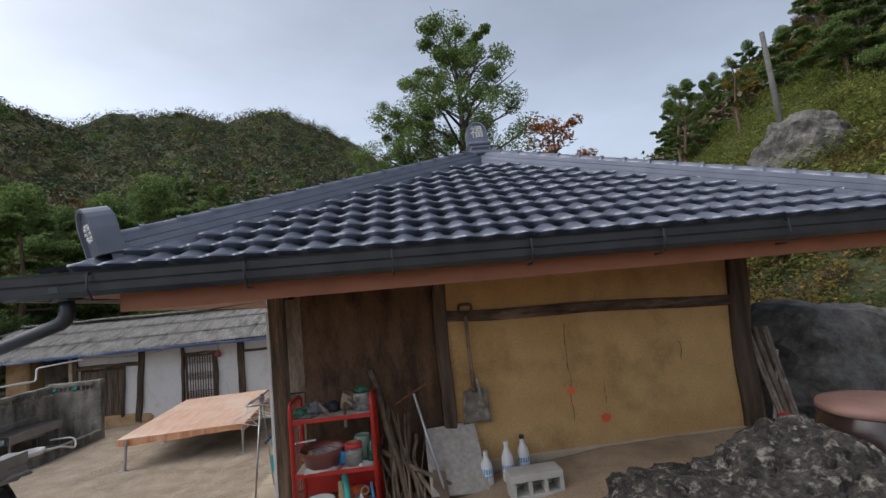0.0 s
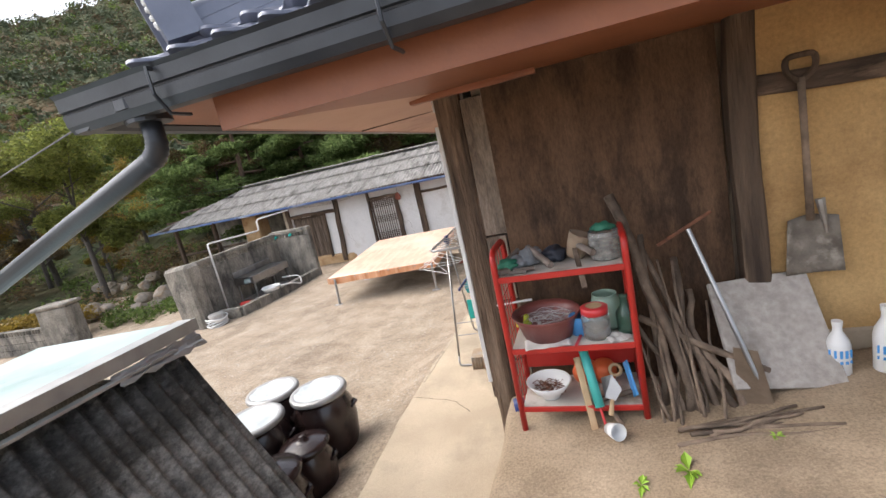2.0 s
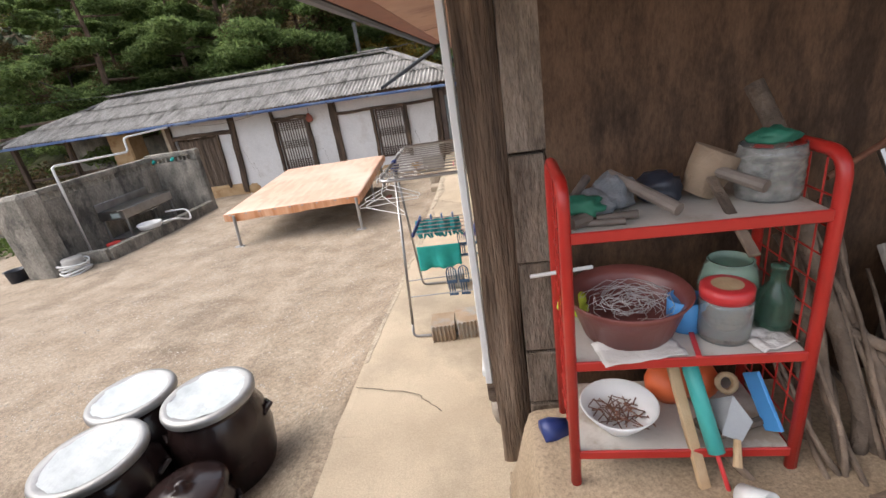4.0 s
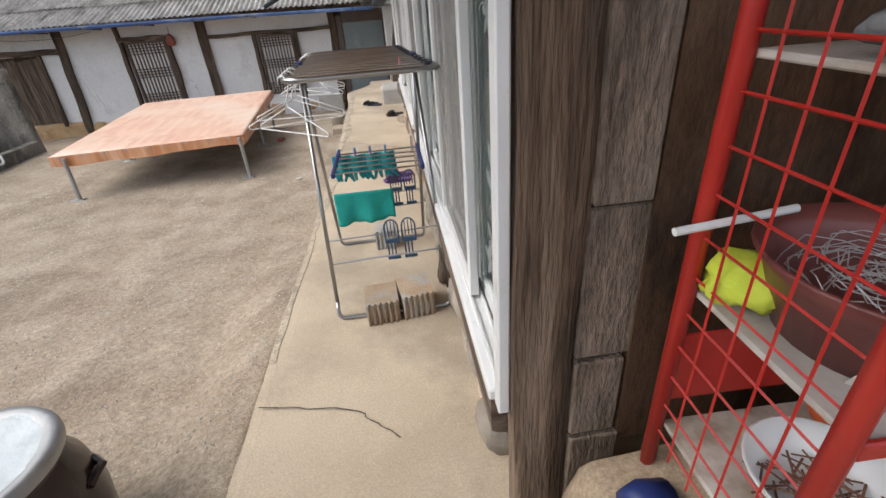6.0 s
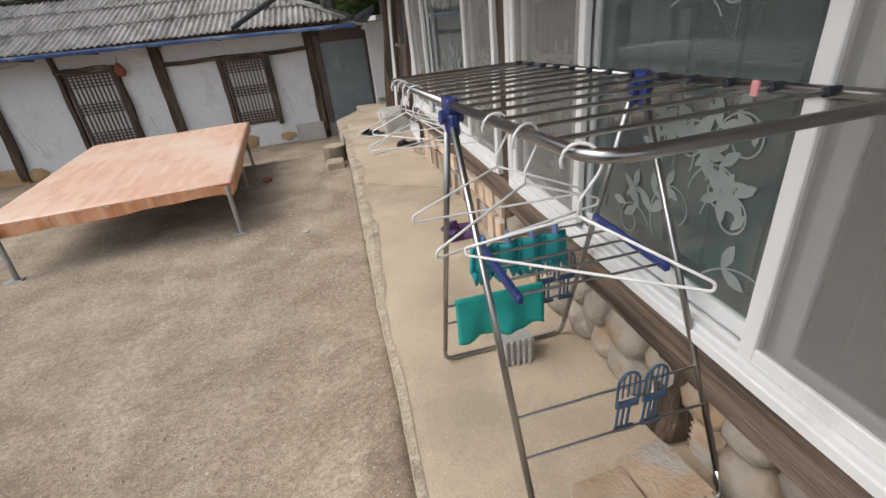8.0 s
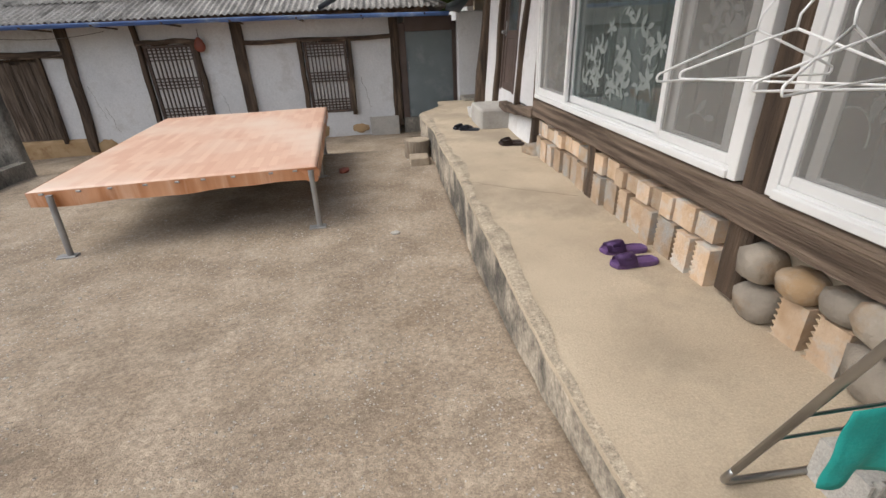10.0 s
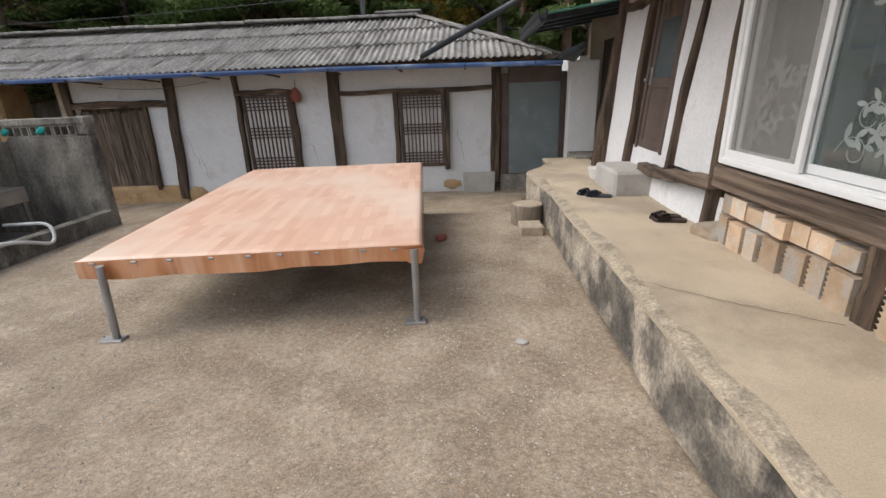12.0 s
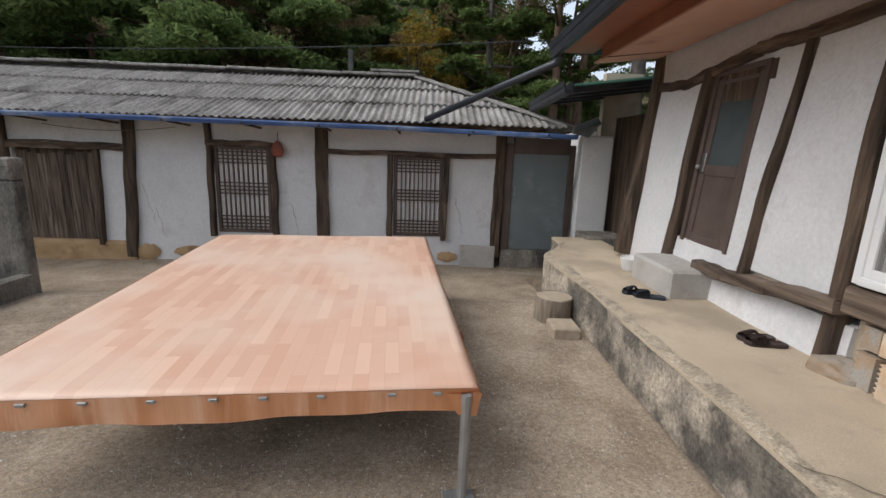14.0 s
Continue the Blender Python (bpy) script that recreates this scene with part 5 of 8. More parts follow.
def slipper(name, label, cat, mtl, at, rz, group, strap=True):
    """A slide sandal: shaped sole with a raised rim and an arched upper with side slots."""
    th = thing(name, label, cat, group, at=at, rz=rz)
    out = [(0.0, -0.035), (0.05, -0.044), (0.12, -0.04), (0.2, -0.05), (0.25, -0.04), (0.275, 0.0), (0.25, 0.042), (0.2, 0.048), (0.12, 0.04), (0.05, 0.044), (0.0, 0.035), (-0.012, 0.0)]
    bm = bmesh.new()
    rings = []
    for k, z in ((0.96, 0.0), (1.0, 0.012), (1.0, 0.026), (0.94, 0.03), (0.9, 0.022)):
        rings.append([bm.verts.new((0.13 + (x - 0.13) * k, y * k, z + 0.006 * max(0, (x - 0.2) / 0.075) ** 2)) for x, y in out])
    for a, c in zip(rings, rings[1:]):
        for i in range(12):
            bm.faces.new((a[i], a[(i + 1) % 12], c[(i + 1) % 12], c[i]))
    bm.faces.new(rings[0][::-1])
    bm.faces.new(rings[-1])
    part("sole", bm, mtl, th)
    bm = bmesh.new()
    rows = []
    for x, h, w in ((0.13, 0.075, 0.047), (0.16, 0.078, 0.05), (0.2, 0.066, 0.051), (0.235, 0.05, 0.046)):
        rows.append([bm.verts.new((x + 0.012 * math.sin(t), -w * math.cos(t) * 1.02, 0.018 + h * math.sin(t) * 0.8)) for t in [math.pi * k / 10 for k in range(11)]])
    for r, (a, c) in enumerate(zip(rows, rows[1:])):
        for k in range(10):
            if r == 1 and k in (2, 7):
                continue
            bm.faces.new((a[k], c[k], c[k + 1], a[k + 1]))
    bmesh.ops.solidify(bm, geom=bm.faces[:], thickness=0.006)
    part("upper", bm, mtl, th, smooth=True)
    return th


P = slipper
P("slipper", "purple rubber slide slipper on the porch", "slipper", PURPLE, (-0.1, 3.6, plat_z(3.7)), 182, "pair of purple slippers")
P("slipper", "purple rubber slide slipper on the porch", "slipper", PURPLE, (-0.08, 3.75, plat_z(3.7)), 176, "pair of purple slippers")
P("slipper", "dark brown rubber slipper on the porch", "slipper", BROWNRUB, (-0.02, 6.55, plat_z(6.6)), 172, "pair of brown slippers")
P("slipper", "dark brown rubber slipper on the porch", "slipper", BROWNRUB, (-0.02, 6.68, plat_z(6.6)), 186, "pair of brown slippers")
P("sandal", "blue-black perforated garden sandal by the step", "sandal", BLACKRUB, (-0.36, 7.52, plat_z(7.5)), 160, "pair of garden sandals")
P("sandal", "blue-black perforated garden sandal by the step", "sandal", BLACKRUB, (-0.42, 7.72, plat_z(7.5)), 190, "pair of garden sandals")
bowl = bmesh.new()
lathe(bowl, [(0.0, 0.0), (0.08, 0.0), (0.1, 0.03), (0.12, 0.14), (0.125, 0.15), (0.115, 0.15), (0.09, 0.03), (0.0, 0.02)], 20)
bo = tagged(part("white_pail", bowl, WHITEPL, smooth=True), "small white plastic pail beside the step block", "pail")
bo.location = (-0.22, 8.55, plat_z(8.5))

# ---- drying rack ----
rack = thing("drying_rack", "stainless folding laundry rack with navy joints, wings open", "drying rack")
RX0, RX1, RN, RF, RZN, RZF2 = -0.655, -0.07, 1.14, 2.66, 1.785, 1.75
HY = 1.83


def rz_at(y):
    return RZN + (RZF2 - RZN) * (y - RN) / (RF - RN)


def rx(x, y):
    """The rack stands a little askew on the platform."""
    return x - 0.062 * (y - 1.755)


for nm, y1 in (("near_wing", RN), ("far_wing", RF)):
    bm = bmesh.new()
    tube(bm, bend([(rx(RX0, HY), HY, rz_at(HY)), (rx(RX0, y1), y1, rz_at(y1)), (rx(RX1, y1) + 0.02, y1 + 0.02, rz_at(y1)), (rx(RX1, HY), HY, rz_at(HY))], 0.08, 7), 0.0115, 10)
    part(nm, bm, STEEL, rack, smooth=True)
for k in range(13):
    y = RN + 0.13 + k * 0.112
    if y > RF - 0.04:
        break
    bm = bmesh.new()
    tube(bm, [(rx(RX0, y), y, rz_at(y) + 0.004), (rx(RX1, y), y + 0.02, rz_at(y) + 0.004)], 0.005, 6)
    rl = part("rail", bm, STEEL, rack)
    bm = bmesh.new()
    tube(bm, [(rx(RX1, y) - 0.02, y + 0.019, rz_at(y) + 0.004), (rx(RX1, y) + 0.014, y + 0.02, rz_at(y) + 0.004)], 0.01, 8)
    part("end_cap", bm, BLACKRUB, rl, "black plastic end cap")
LEG_Y = (1.28, 2.25)
for y1 in LEG_Y:
    gz = plat_z(y1) + 0.012
    hz = rz_at(HY) - 0.03
    xl, xr = rx(RX0, y1), rx(RX1, y1) + 0.015
    up = Vector((0, HY - y1, hz - gz)).normalized() * 0.09
    for a, c in ((rx(RX0, HY), xl), (rx(RX1, HY), xr)):
        bm = bmesh.new()
        tube(bm, [(a, HY + (0.02 if y1 > HY else -0.02), hz), (c, y1 + up.y, gz + up.z)], 0.0105, 8)
        part("leg", bm, STEEL, rack, smooth=True)
    bm = bmesh.new()
    tube(bm, bend([(xl, y1 + up.y, gz + up.z), (xl, y1, gz), (xr, y1, gz), (xr, y1 + up.y, gz + up.z)], 0.085, 7), 0.0105, 8)
    part("foot_bar", bm, STEEL, rack, smooth=True)
    for f in (0.226, 0.32):
        z = gz + (hz - gz) * f
        y = y1 + (HY - y1) * f
        bm = bmesh.new()
        tube(bm, [(rx(RX0, y), y, z), (rx(RX1, y) + 0.01, y, z + 0.02)], 0.0045, 6)
        part("cross_wire", bm, STEEL, rack)
for x in (RX0, RX1):
    bm = bmesh.new()
    box(bm, x - 0.017, x + 0.017, HY - 0.035, HY + 0.035, rz_at(HY) - 0.026, rz_at(HY) + 0.016, 0.006)
    box(bm, x - 0.014, x + 0.014, HY - 0.042, HY - 0.012, rz_at(HY) - 0.085, rz_at(HY) - 0.025, 0.006)
    box(bm, x - 0.014, x + 0.014, HY + 0.012, HY + 0.042, rz_at(HY) - 0.085, rz_at(HY) - 0.025, 0.006)
    tube(bm, [(x - 0.032, HY, rz_at(HY) - 0.035), (x + 0.032, HY, rz_at(HY) - 0.035)], 0.02, 10)
    part("joint", bm, NAVY, rack, "navy plastic joint")
# inner folding shelf with navy ends
shelf_z = 1.25
for x in (-0.56, -0.09):
    bm = bmesh.new()
    box(bm, x - 0.011, x + 0.011, 1.58, 2.0, shelf_z - 0.014, shelf_z + 0.016, 0.006)
    part("shelf_end", bm, NAVY, rack, "navy plastic shelf end")
for k in range(5):
    y = 1.61 + k * 0.088
    bm = bmesh.new()
    tube(bm, [(-0.56, y, shelf_z + 0.002), (-0.09, y, shelf_z + 0.002)], 0.0045, 6)
    part("shelf_wire", bm, STEEL, rack)


def cloth(name, label, mtl, x0, x1, y, zt, ln, seed, ragged=0.02, cat="cloth"):
    def pt(u, v):
        x = x0 + (x1 - x0) * u
        return (x, y + 0.014 * math.sin(u * 14 + seed) * v + 0.03 * v * noise.noise(Vector((u * 2, v * 2, seed))), zt - ln * v * (1 + ragged * 6 * noise.noise(Vector((u * 6, seed, 0)))) - 0.03 * (1 - u) * v)
    bm = sheet(pt, 24, 10)
    bmesh.ops.solidify(bm, geom=bm.faces[:], thickness=0.003)
    return tagged(part(name, bm, mtl, smooth=True), label, cat)


cloth("hanging_cloth", "teal cleaning cloth hanging on the rack", CLOTHTEAL, -0.65, -0.27, 2.06, 0.97, 0.2, 3.0)


def glove(at, seed):
    g = thing("rubber_glove", "teal work glove pegged to the drying rack", "glove", "gloves on the rack", at=at)
    r = random.Random(seed)
    bm = sheet(lambda u, v: (0.1 * (u - 0.5) * (1 + 0.15 * v), 0.012 * math.sin(u * 9) + 0.01, -0.1 * v), 10, 6)
    bmesh.ops.solidify(bm, geom=bm.faces[:], thickness=0.012)
    part("palm", bm, TEALGLOVE, g, smooth=True)
    for k in range(4):
        bm = bmesh.new()
        x = -0.042 + k * 0.028
        tube(bm, [(x, 0.01, -0.095), (x + r.uniform(-0.01, 0.01), 0.01, -0.125), (x + r.uniform(-0.02, 0.02), 0.02, -0.15 - r.uniform(0, 0.02))], [0.013, 0.012, 0.007], 7)
        part("finger", bm, TEALGLOVE, g, smooth=True)
    bm = bmesh.new()
    box(bm, -0.006, 0.006, -0.012, 0.02, -0.02, 0.045, 0.003)
    part("clothes_peg", bm, BLUEGUT, g, "blue clothes peg")


for k, x in enumerate((-0.55, -0.46, -0.37, -0.28)):
    glove((x, 1.94, 1.245), k)


def shoe_form(at, rz):
    g = thing("shoe_hanger", "blue-grey plastic shoe hanger clipped on the rack", "shoe hanger", "shoe hangers", at=at, rz=rz)
    for s in (-0.045, 0.045):
        bm = bmesh.new()
        arc = [(s - 0.035, 0, -0.02)] + [(s + 0.035 * math.cos(math.pi - math.pi * k / 8), 0, 0.05 + 0.045 * math.sin(math.pi * k / 8)) for k in range(9)] + [(s + 0.035, 0, -0.02)]
        tube(bm, arc, 0.0045, 6)
        for k in range(3):
            x = s - 0.018 + k * 0.018
            tube(bm, [(x, 0, 0.0), (x, 0, 0.085)], 0.003, 5)
            tube(bm, [(x - 0.008, 0, -0.02), (x - 0.008, 0.004, -0.13)], 0.0045, 5)
        box(bm, s - 0.038, s + 0.038, -0.006, 0.006, -0.04, -0.015, 0.003)
        box(bm, s - 0.034, s + 0.034, -0.004, 0.008, -0.14, -0.122, 0.003)
        part("form", bm, BLUEGREY, g)["kind"] = "stuff"


shoe_form((-0.25, 1.425, 0.945), 0)
shoe_form((-0.2, 2.08, 0.98), 0)


def hanger(at, rz, ry=0.0):
    g = new("wire_hanger")
    g.matrix_basis = pose(at[0], at[1], at[2], ry, 0, rz)
    tagged(g, "white plastic-coated wire clothes hanger on the rack", "hanger", "hangers on the rack")
    bm = bmesh.new()
    hook = [(0.03 * math.cos(a) , 0, 0.0 + 0.03 * math.sin(a)) for a in [math.radians(x) for x in range(200, -60, -26)]]
    hook = hook + [(0, 0, -0.06), (0, 0, -0.09)]
    tube(bm, hook, 0.0028, 5)
    part("hook", bm, WHITEPL, g, smooth=True)
    bm = bmesh.new()
    tube(bm, bend([(0, 0, -0.085), (0.2, 0, -0.17), (0.2, 0, -0.185), (-0.2, 0, -0.185), (-0.2, 0, -0.17), (0, 0, -0.085)], 0.02, 4), 0.0028, 5)
    part("shoulder_wire", bm, WHITEPL, g, smooth=True)


rnd = random.Random(12)
for k, y in enumerate((2.2, 2.3, 2.4, 2.49, 1.5, 1.36, 1.18)):
    hanger((rx(RX0, y), y, rz_at(y) - 0.012), rnd.uniform(-35, 35) + (10 if k % 2 else -15), rnd.uniform(-10, 10))
pk = bmesh.new()
box(pk, -0.004, 0.004, -0.008, 0.008, -0.012, 0.018, 0.0015)
PINK = mat("pink_plastic", (0.62, 0.26, 0.28), (0.7, 0.32, 0.34), 0.4, 5.0, 0.02)
pg = tagged(part("pink_peg", pk, PINK), "pink plastic clothes peg on the rack", "clothes peg")
pg.location = (-0.16, 1.347, RZN + 0.012)

# ---- hollow clay bricks ----


def hollow_brick(name, label, at, rz, size=(0.19, 0.2, 0.14), grooves=7, group="", mtl=None):
    """A clay brick with a ribbed end face."""
    w, d, h = size
    prof = []
    for k in range(grooves):
        a = -w / 2 + w * k / grooves
        s = w / grooves
        prof += [(a + s * 0.1, -d / 2), (a + s * 0.4, -d / 2), (a + s * 0.5, -d / 2 + 0.016), (a + s * 0.9, -d / 2 + 0.016)]
    prof += [(w / 2, -d / 2 + 0.01), (w / 2, d / 2), (-w / 2, d / 2), (-w / 2, -d / 2 + 0.006)]
    bm = bmesh.new()
    lo = [bm.verts.new((x, y, 0)) for x, y in prof]
    hi = [bm.verts.new((x, y, h)) for x, y in prof]
    k = len(prof)
    for i in range(k):
        bm.faces.new((lo[i], lo[(i + 1) % k], hi[(i + 1) % k], hi[i]))
    bm.faces.new(lo[::-1])
    bm.faces.new(hi)
    ob = tagged(part(name, bm, mtl or BRICKCLAY), label, "brick", group)
    ob.matrix_basis = pose(*at, 0, 0, rz)
    return ob


hollow_brick("ribbed_brick", "ribbed clay brick weighing down the rack's foot", (-0.39, 1.29, plat_z(1.29)), 4, (0.17, 0.2, 0.13), 6, "bricks holding the rack")
hollow_brick("ribbed_brick", "ribbed clay brick weighing down the rack's foot", (-0.21, 1.32, plat_z(1.3)), 9, (0.17, 0.22, 0.14), 6, "bricks holding the rack")
hollow_brick("ribbed_brick", "pale ribbed brick on the rack's far foot", (-0.36, 2.17, plat_z(2.2)), -3, (0.14, 0.15, 0.14), 5, "bricks holding the rack", BLOCKC)

# ---- brown jars in the yard ----


def onggi(at, h, r, top, label, handles=True):
    j = thing("storage_jar", label, "jar", "brown jars in the yard", at=at)
    bm = bmesh.new()
    lathe(bm, [(r * 0.6, 0), (r * 0.7, 0.02), (r * 0.92, h * 0.3), (r, h * 0.55), (r * 0.95, h * 0.75), (r * 0.8, h * 0.88), (r * 0.78, h * 0.9), (r * 0.86, h * 0.93), (r * 0.86, h * 0.97), (r * 0.78, h * 0.98), (r * 0.7, h * 0.9)], 36)
    part("body", bm, ONGGI, j, smooth=True)
    if top == "film":
        bm = bmesh.new()
        lathe(bm, [(r * 0.9, h * 0.94), (r * 0.91, h * 0.97), (r * 0.88, h * 1.0), (r * 0.8, h * 1.005), (r * 0.72, h * 0.995)], 36)
        part("rim_band", bm, OLDSTEEL, j, "grey rim band", smooth=True)
        bm = bmesh.new()
        lathe(bm, [(0, h * 0.985), (r * 0.3, h * 0.985), (r * 0.55, h * 0.99), (r * 0.76, h * 0.998)], 36)
        for v in bm.verts:
            v.co.z += 0.012 * noise.noise(v.co * 14)
        part("plastic_cover", bm, JARLID, j, "milky wrinkled plastic cover", smooth=True)
    else:
        bm = bmesh.new()
        lathe(bm, [(r * 0.95, h * 0.97), (r * 0.97, h * 1.0), (r * 0.8, h * 1.04), (r * 0.4, h * 1.09), (r * 0.14, h * 1.11), (r * 0.13, h * 1.15), (0, h * 1.16)], 36)
        part("lid", bm, ONGGI, j, "glazed brown lid", smooth=True)
    if handles:
        for a in (0.4, 0.4 + math.pi):
            bm = bmesh.new()
            c, s = math.cos(a), math.sin(a)
            tube(bm, [(r * 0.93 * c - 0.06 * s, r * 0.93 * s + 0.06 * c, h * 0.7), (r * 1.06 * c, r * 1.06 * s, h * 0.72), (r * 0.93 * c + 0.06 * s, r * 0.93 * s - 0.06 * c, h * 0.7)], 0.014, 6)
            part("handle", bm, ONGGI, j)


JZ = 0.35
onggi((-2.02, 0.3, JZ), 0.62, 0.25, "film", "glazed brown storage jar covered with plastic film")
onggi((-1.53, 0.26, JZ - 0.02), 0.64, 0.26, "film", "glazed brown storage jar with a steel rim band")
onggi((-1.9, -0.12, JZ), 0.61, 0.27, "film", "wide glazed brown jar covered with plastic film")
onggi((-1.4, -0.22, JZ), 0.46, 0.19, "lid", "small glazed brown jar with its own lid")
onggi((-1.36, -0.66, JZ), 0.56, 0.23, "lid", "glossy brown lidded jar with a painted ring")
onggi((-1.78, -0.52, JZ), 0.48, 0.2, "lid", "squat dark lidded jar among the others")


# ---- leaning corrugated shed by the path ----
shed = thing("corrugated_shed", "low shed of weathered corrugated sheets with metal edging", "shed", kind="structure")


def corr_pt(u, v):
    y = -4.6 + 3.75 * u
    x, z = -1.46 + 0.82 * v, 1.9 - 1.5 * v
    w = 0.018 * math.sin(y * 2 * math.pi / 0.085)
    return (x + w * 0.85, y, z + w * 0.5)


part("corrugated_sheet", sheet(corr_pt, 340, 6, 0.008), ASBEST, shed, smooth=True)
bm = bmesh.new()
beam(bm, (-1.42, -4.6, 2.01), (-1.42, -0.72, 1.985), 0.012, 0.065)
beam(bm, (-1.47, -4.6, 2.045), (-1.47, -0.74, 2.015), 0.11, 0.01)
beam(bm, (-1.4, -4.6, 1.95), (-1.4, -0.95, 1.92), 0.05, 0.012)
part("edge_channel", bm, OLDSTEEL, shed, "bent pale metal edge channel")
bm = bmesh.new()


def torn(u, v):
    y = -1.25 + 0.5 * u
    return (-1.42 + 0.06 * v + 0.02 * noise.noise(Vector((u * 5, v * 3, 2))), y + 0.03 * noise.noise(Vector((v * 6, u, 0))), 1.95 - 0.05 * v - 0.02 * u * v + 0.02 * noise.noise(Vector((u * 8, v * 4, 1))))


part("torn_flap", sheet(torn, 10, 5, 0.006), OLDSTEEL, shed, "torn bent metal end flap")


def green_pt(u, v):
    y = -4.6 + 3.9 * u
    return (-1.5 - 1.9 * v, y + 0.3 * v, 1.99 - 0.16 * v + 0.006 * math.sin(y * 7))


part("roof_sheet", sheet(green_pt, 60, 6, 0.01), PALEGREEN, shed, "pale green and white metal roof sheet")
part("end_wall", cubebm(-3.2, -1.5, -0.98, -0.93, 0.3, 1.78), CONC, shed)
part("dark_wall", cubebm(-3.25, -3.2, -4.5, -0.95, 0.2, 1.7), CONC, shed)
rubble = bmesh.new()
rnd = random.Random(2)
for k in range(26):
    r = rnd.uniform(0.03, 0.08)
    c = Vector((-0.95 - rnd.random() * 0.55, -0.95 + rnd.random() * 0.35, 0.45 + rnd.random() * 0.12))
    g = bmesh.ops.create_icosphere(rubble, subdivisions=1, radius=r, matrix=Matrix.Translation(c))
    for v in g["verts"]:
        v.co += (v.co - c) * 0.4 * noise.noise(v.co * 20)
tagged(part("rubble", rubble, DARKROCK), "heap of dark rubble at the shed's foot", "rubble", kind="stuff")

# ---- wash stand ----
wash = thing("wash_stand", "stained concrete wash stand with a row of hollow blocks", "wash stand", kind="structure")
G0 = -0.12


def block_row(p, q, z, n):
    p, q = Vector(p), Vector(q)
    d = (q - p) / n
    along_y = abs(d.y) > abs(d.x)
    for i in range(n):
        a = p + d * i
        c = p + d * (i + 0.97)
        b = bmesh.new()
        ln = (c - a).length
        t = 0.022
        segs = [(0, ln, 0, t), (0, ln, 0.15 - t, 0.15)] + [(x, x + t, t, 0.15 - t) for x in (0, ln / 3 - t / 2, ln * 2 / 3 - t / 2, ln - t)]
        for s0, s1, z0, z1 in segs:
            if along_y:
                box(b, a.x - 0.07, a.x + 0.07, a.y + s0, a.y + s1, z + z0, z + z1)
            else:
                box(b, a.x + s0, a.x + s1, a.y - 0.07, a.y + 0.07, z + z0, z + z1)
        part("hollow_block", b, CONC, wash)


part("wall", cubebm(-8.28, -8.13, 5.4, 8.85, G0 - 0.1, 1.18, 0.015), CONC, wash)
part("wall", cubebm(-8.13, -6.95, 8.7, 8.85, G0 - 0.1, 1.22, 0.015), CONC, wash)
block_row((-8.2, 5.45, 0), (-8.2, 8.65, 0), 1.18, 8)
block_row((-8.1, 8.775, 0), (-7.1, 8.775, 0), 1.22, 3)
bm = cubebm(-7.1, -6.95, 8.69, 8.86, 1.22, 1.47, 0.02)
box(bm, -8.3, -6.95, 8.68, 8.87, 1.372, 1.46, 0.01)
box(bm, -8.29, -8.12, 5.4, 8.7, 1.332, 1.42, 0.01)
part("coping", bm, CONC, wash)
bm = bmesh.new()
box(bm, -8.4, -7.75, 5.0, 5.42, G0 - 0.1, 1.45, 0.06)
for v in bm.verts:
    v.co += Vector((0.03, 0.03, 0.05)) * noise.noise(v.co * 2.5)
    v.co.x += 0.12 * (0.7 - v.co.z) * 0.3
part("pier", bm, CONC, wash)
for p, q in (((-7.75, 5.5), (-7.2, 5.62)), ((-7.2, 5.62), (-7.0, 7.0)), ((-7.0, 7.0), (-6.98, 8.7))):
    bm = bmesh.new()
    beam(bm, (p[0], p[1], G0 + 0.1), (q[0], q[1], G0 + 0.1), 0.16, 0.42)
    part("curb", bm, CONC, wash)
part("basin_floor", cubebm(-8.13, -7.05, 5.5, 8.7, G0 - 0.05, G0 + 0.03), CONC, wash)
sink = thing("steel_sink", "freestanding stainless sink on steel legs", "sink", at=(-7.78, 7.35, G0))
bm = bmesh.new()
box(bm, -0.3, 0.3, -0.75, 0.75, 0.76, 0.79, 0.004)
box(bm, -0.3, -0.28, -0.75, 0.75, 0.79, 0.95, 0.004)
part("worktop", bm, STEEL, sink)
bm = bmesh.new()
box(bm, 0.27, 0.3, -0.75, 0.75, 0.6, 0.76, 0.004)
box(bm, -0.3, 0.27, -0.75, -0.72, 0.6, 0.76, 0.004)
box(bm, -0.3, 0.27, 0.72, 0.75, 0.6, 0.76, 0.004)
part("apron", bm, STEEL, sink)
part("bowl_bottom", cubebm(-0.25, 0.25, -0.3, 0.3, 0.55, 0.57), STEEL, sink)
for x in (-0.26, 0.26):
    for y in (-0.7, 0.7):
        part("leg", cubebm(x - 0.018, x + 0.018, y - 0.018, y + 0.018, 0.0, 0.6), OLDSTEEL, sink)
part("lower_shelf", cubebm(-0.26, 0.26, -0.7, 0.7, 0.18, 0.2, 0.004), OLDSTEEL, sink)
part("label_plate", cubebm(0.0, 0.2, -0.758, -0.752, 0.64, 0.74), PALEGREEN, sink)
bm = bmesh.new()
tube(bm, bend([(-7.95, 6.0, 0.0), (-7.95, 6.0, 1.75), (-7.95, 6.15, 1.75), (-7.7, 7.6, 1.7), (-7.7, 7.62, 2.0), (-7.2, 8.4, 2.05)], 0.08, 5), 0.022, 8)
tagged(part("water_pipe", bm, WHITEPL, smooth=True), "white wrapped water pipe standing at the wash stand", "pipe")
hose = thing("coiled_hose", "coil of white hose around a grey tub", "hose", at=(-7.55, 5.2, -0.1))
bm = bmesh.new()
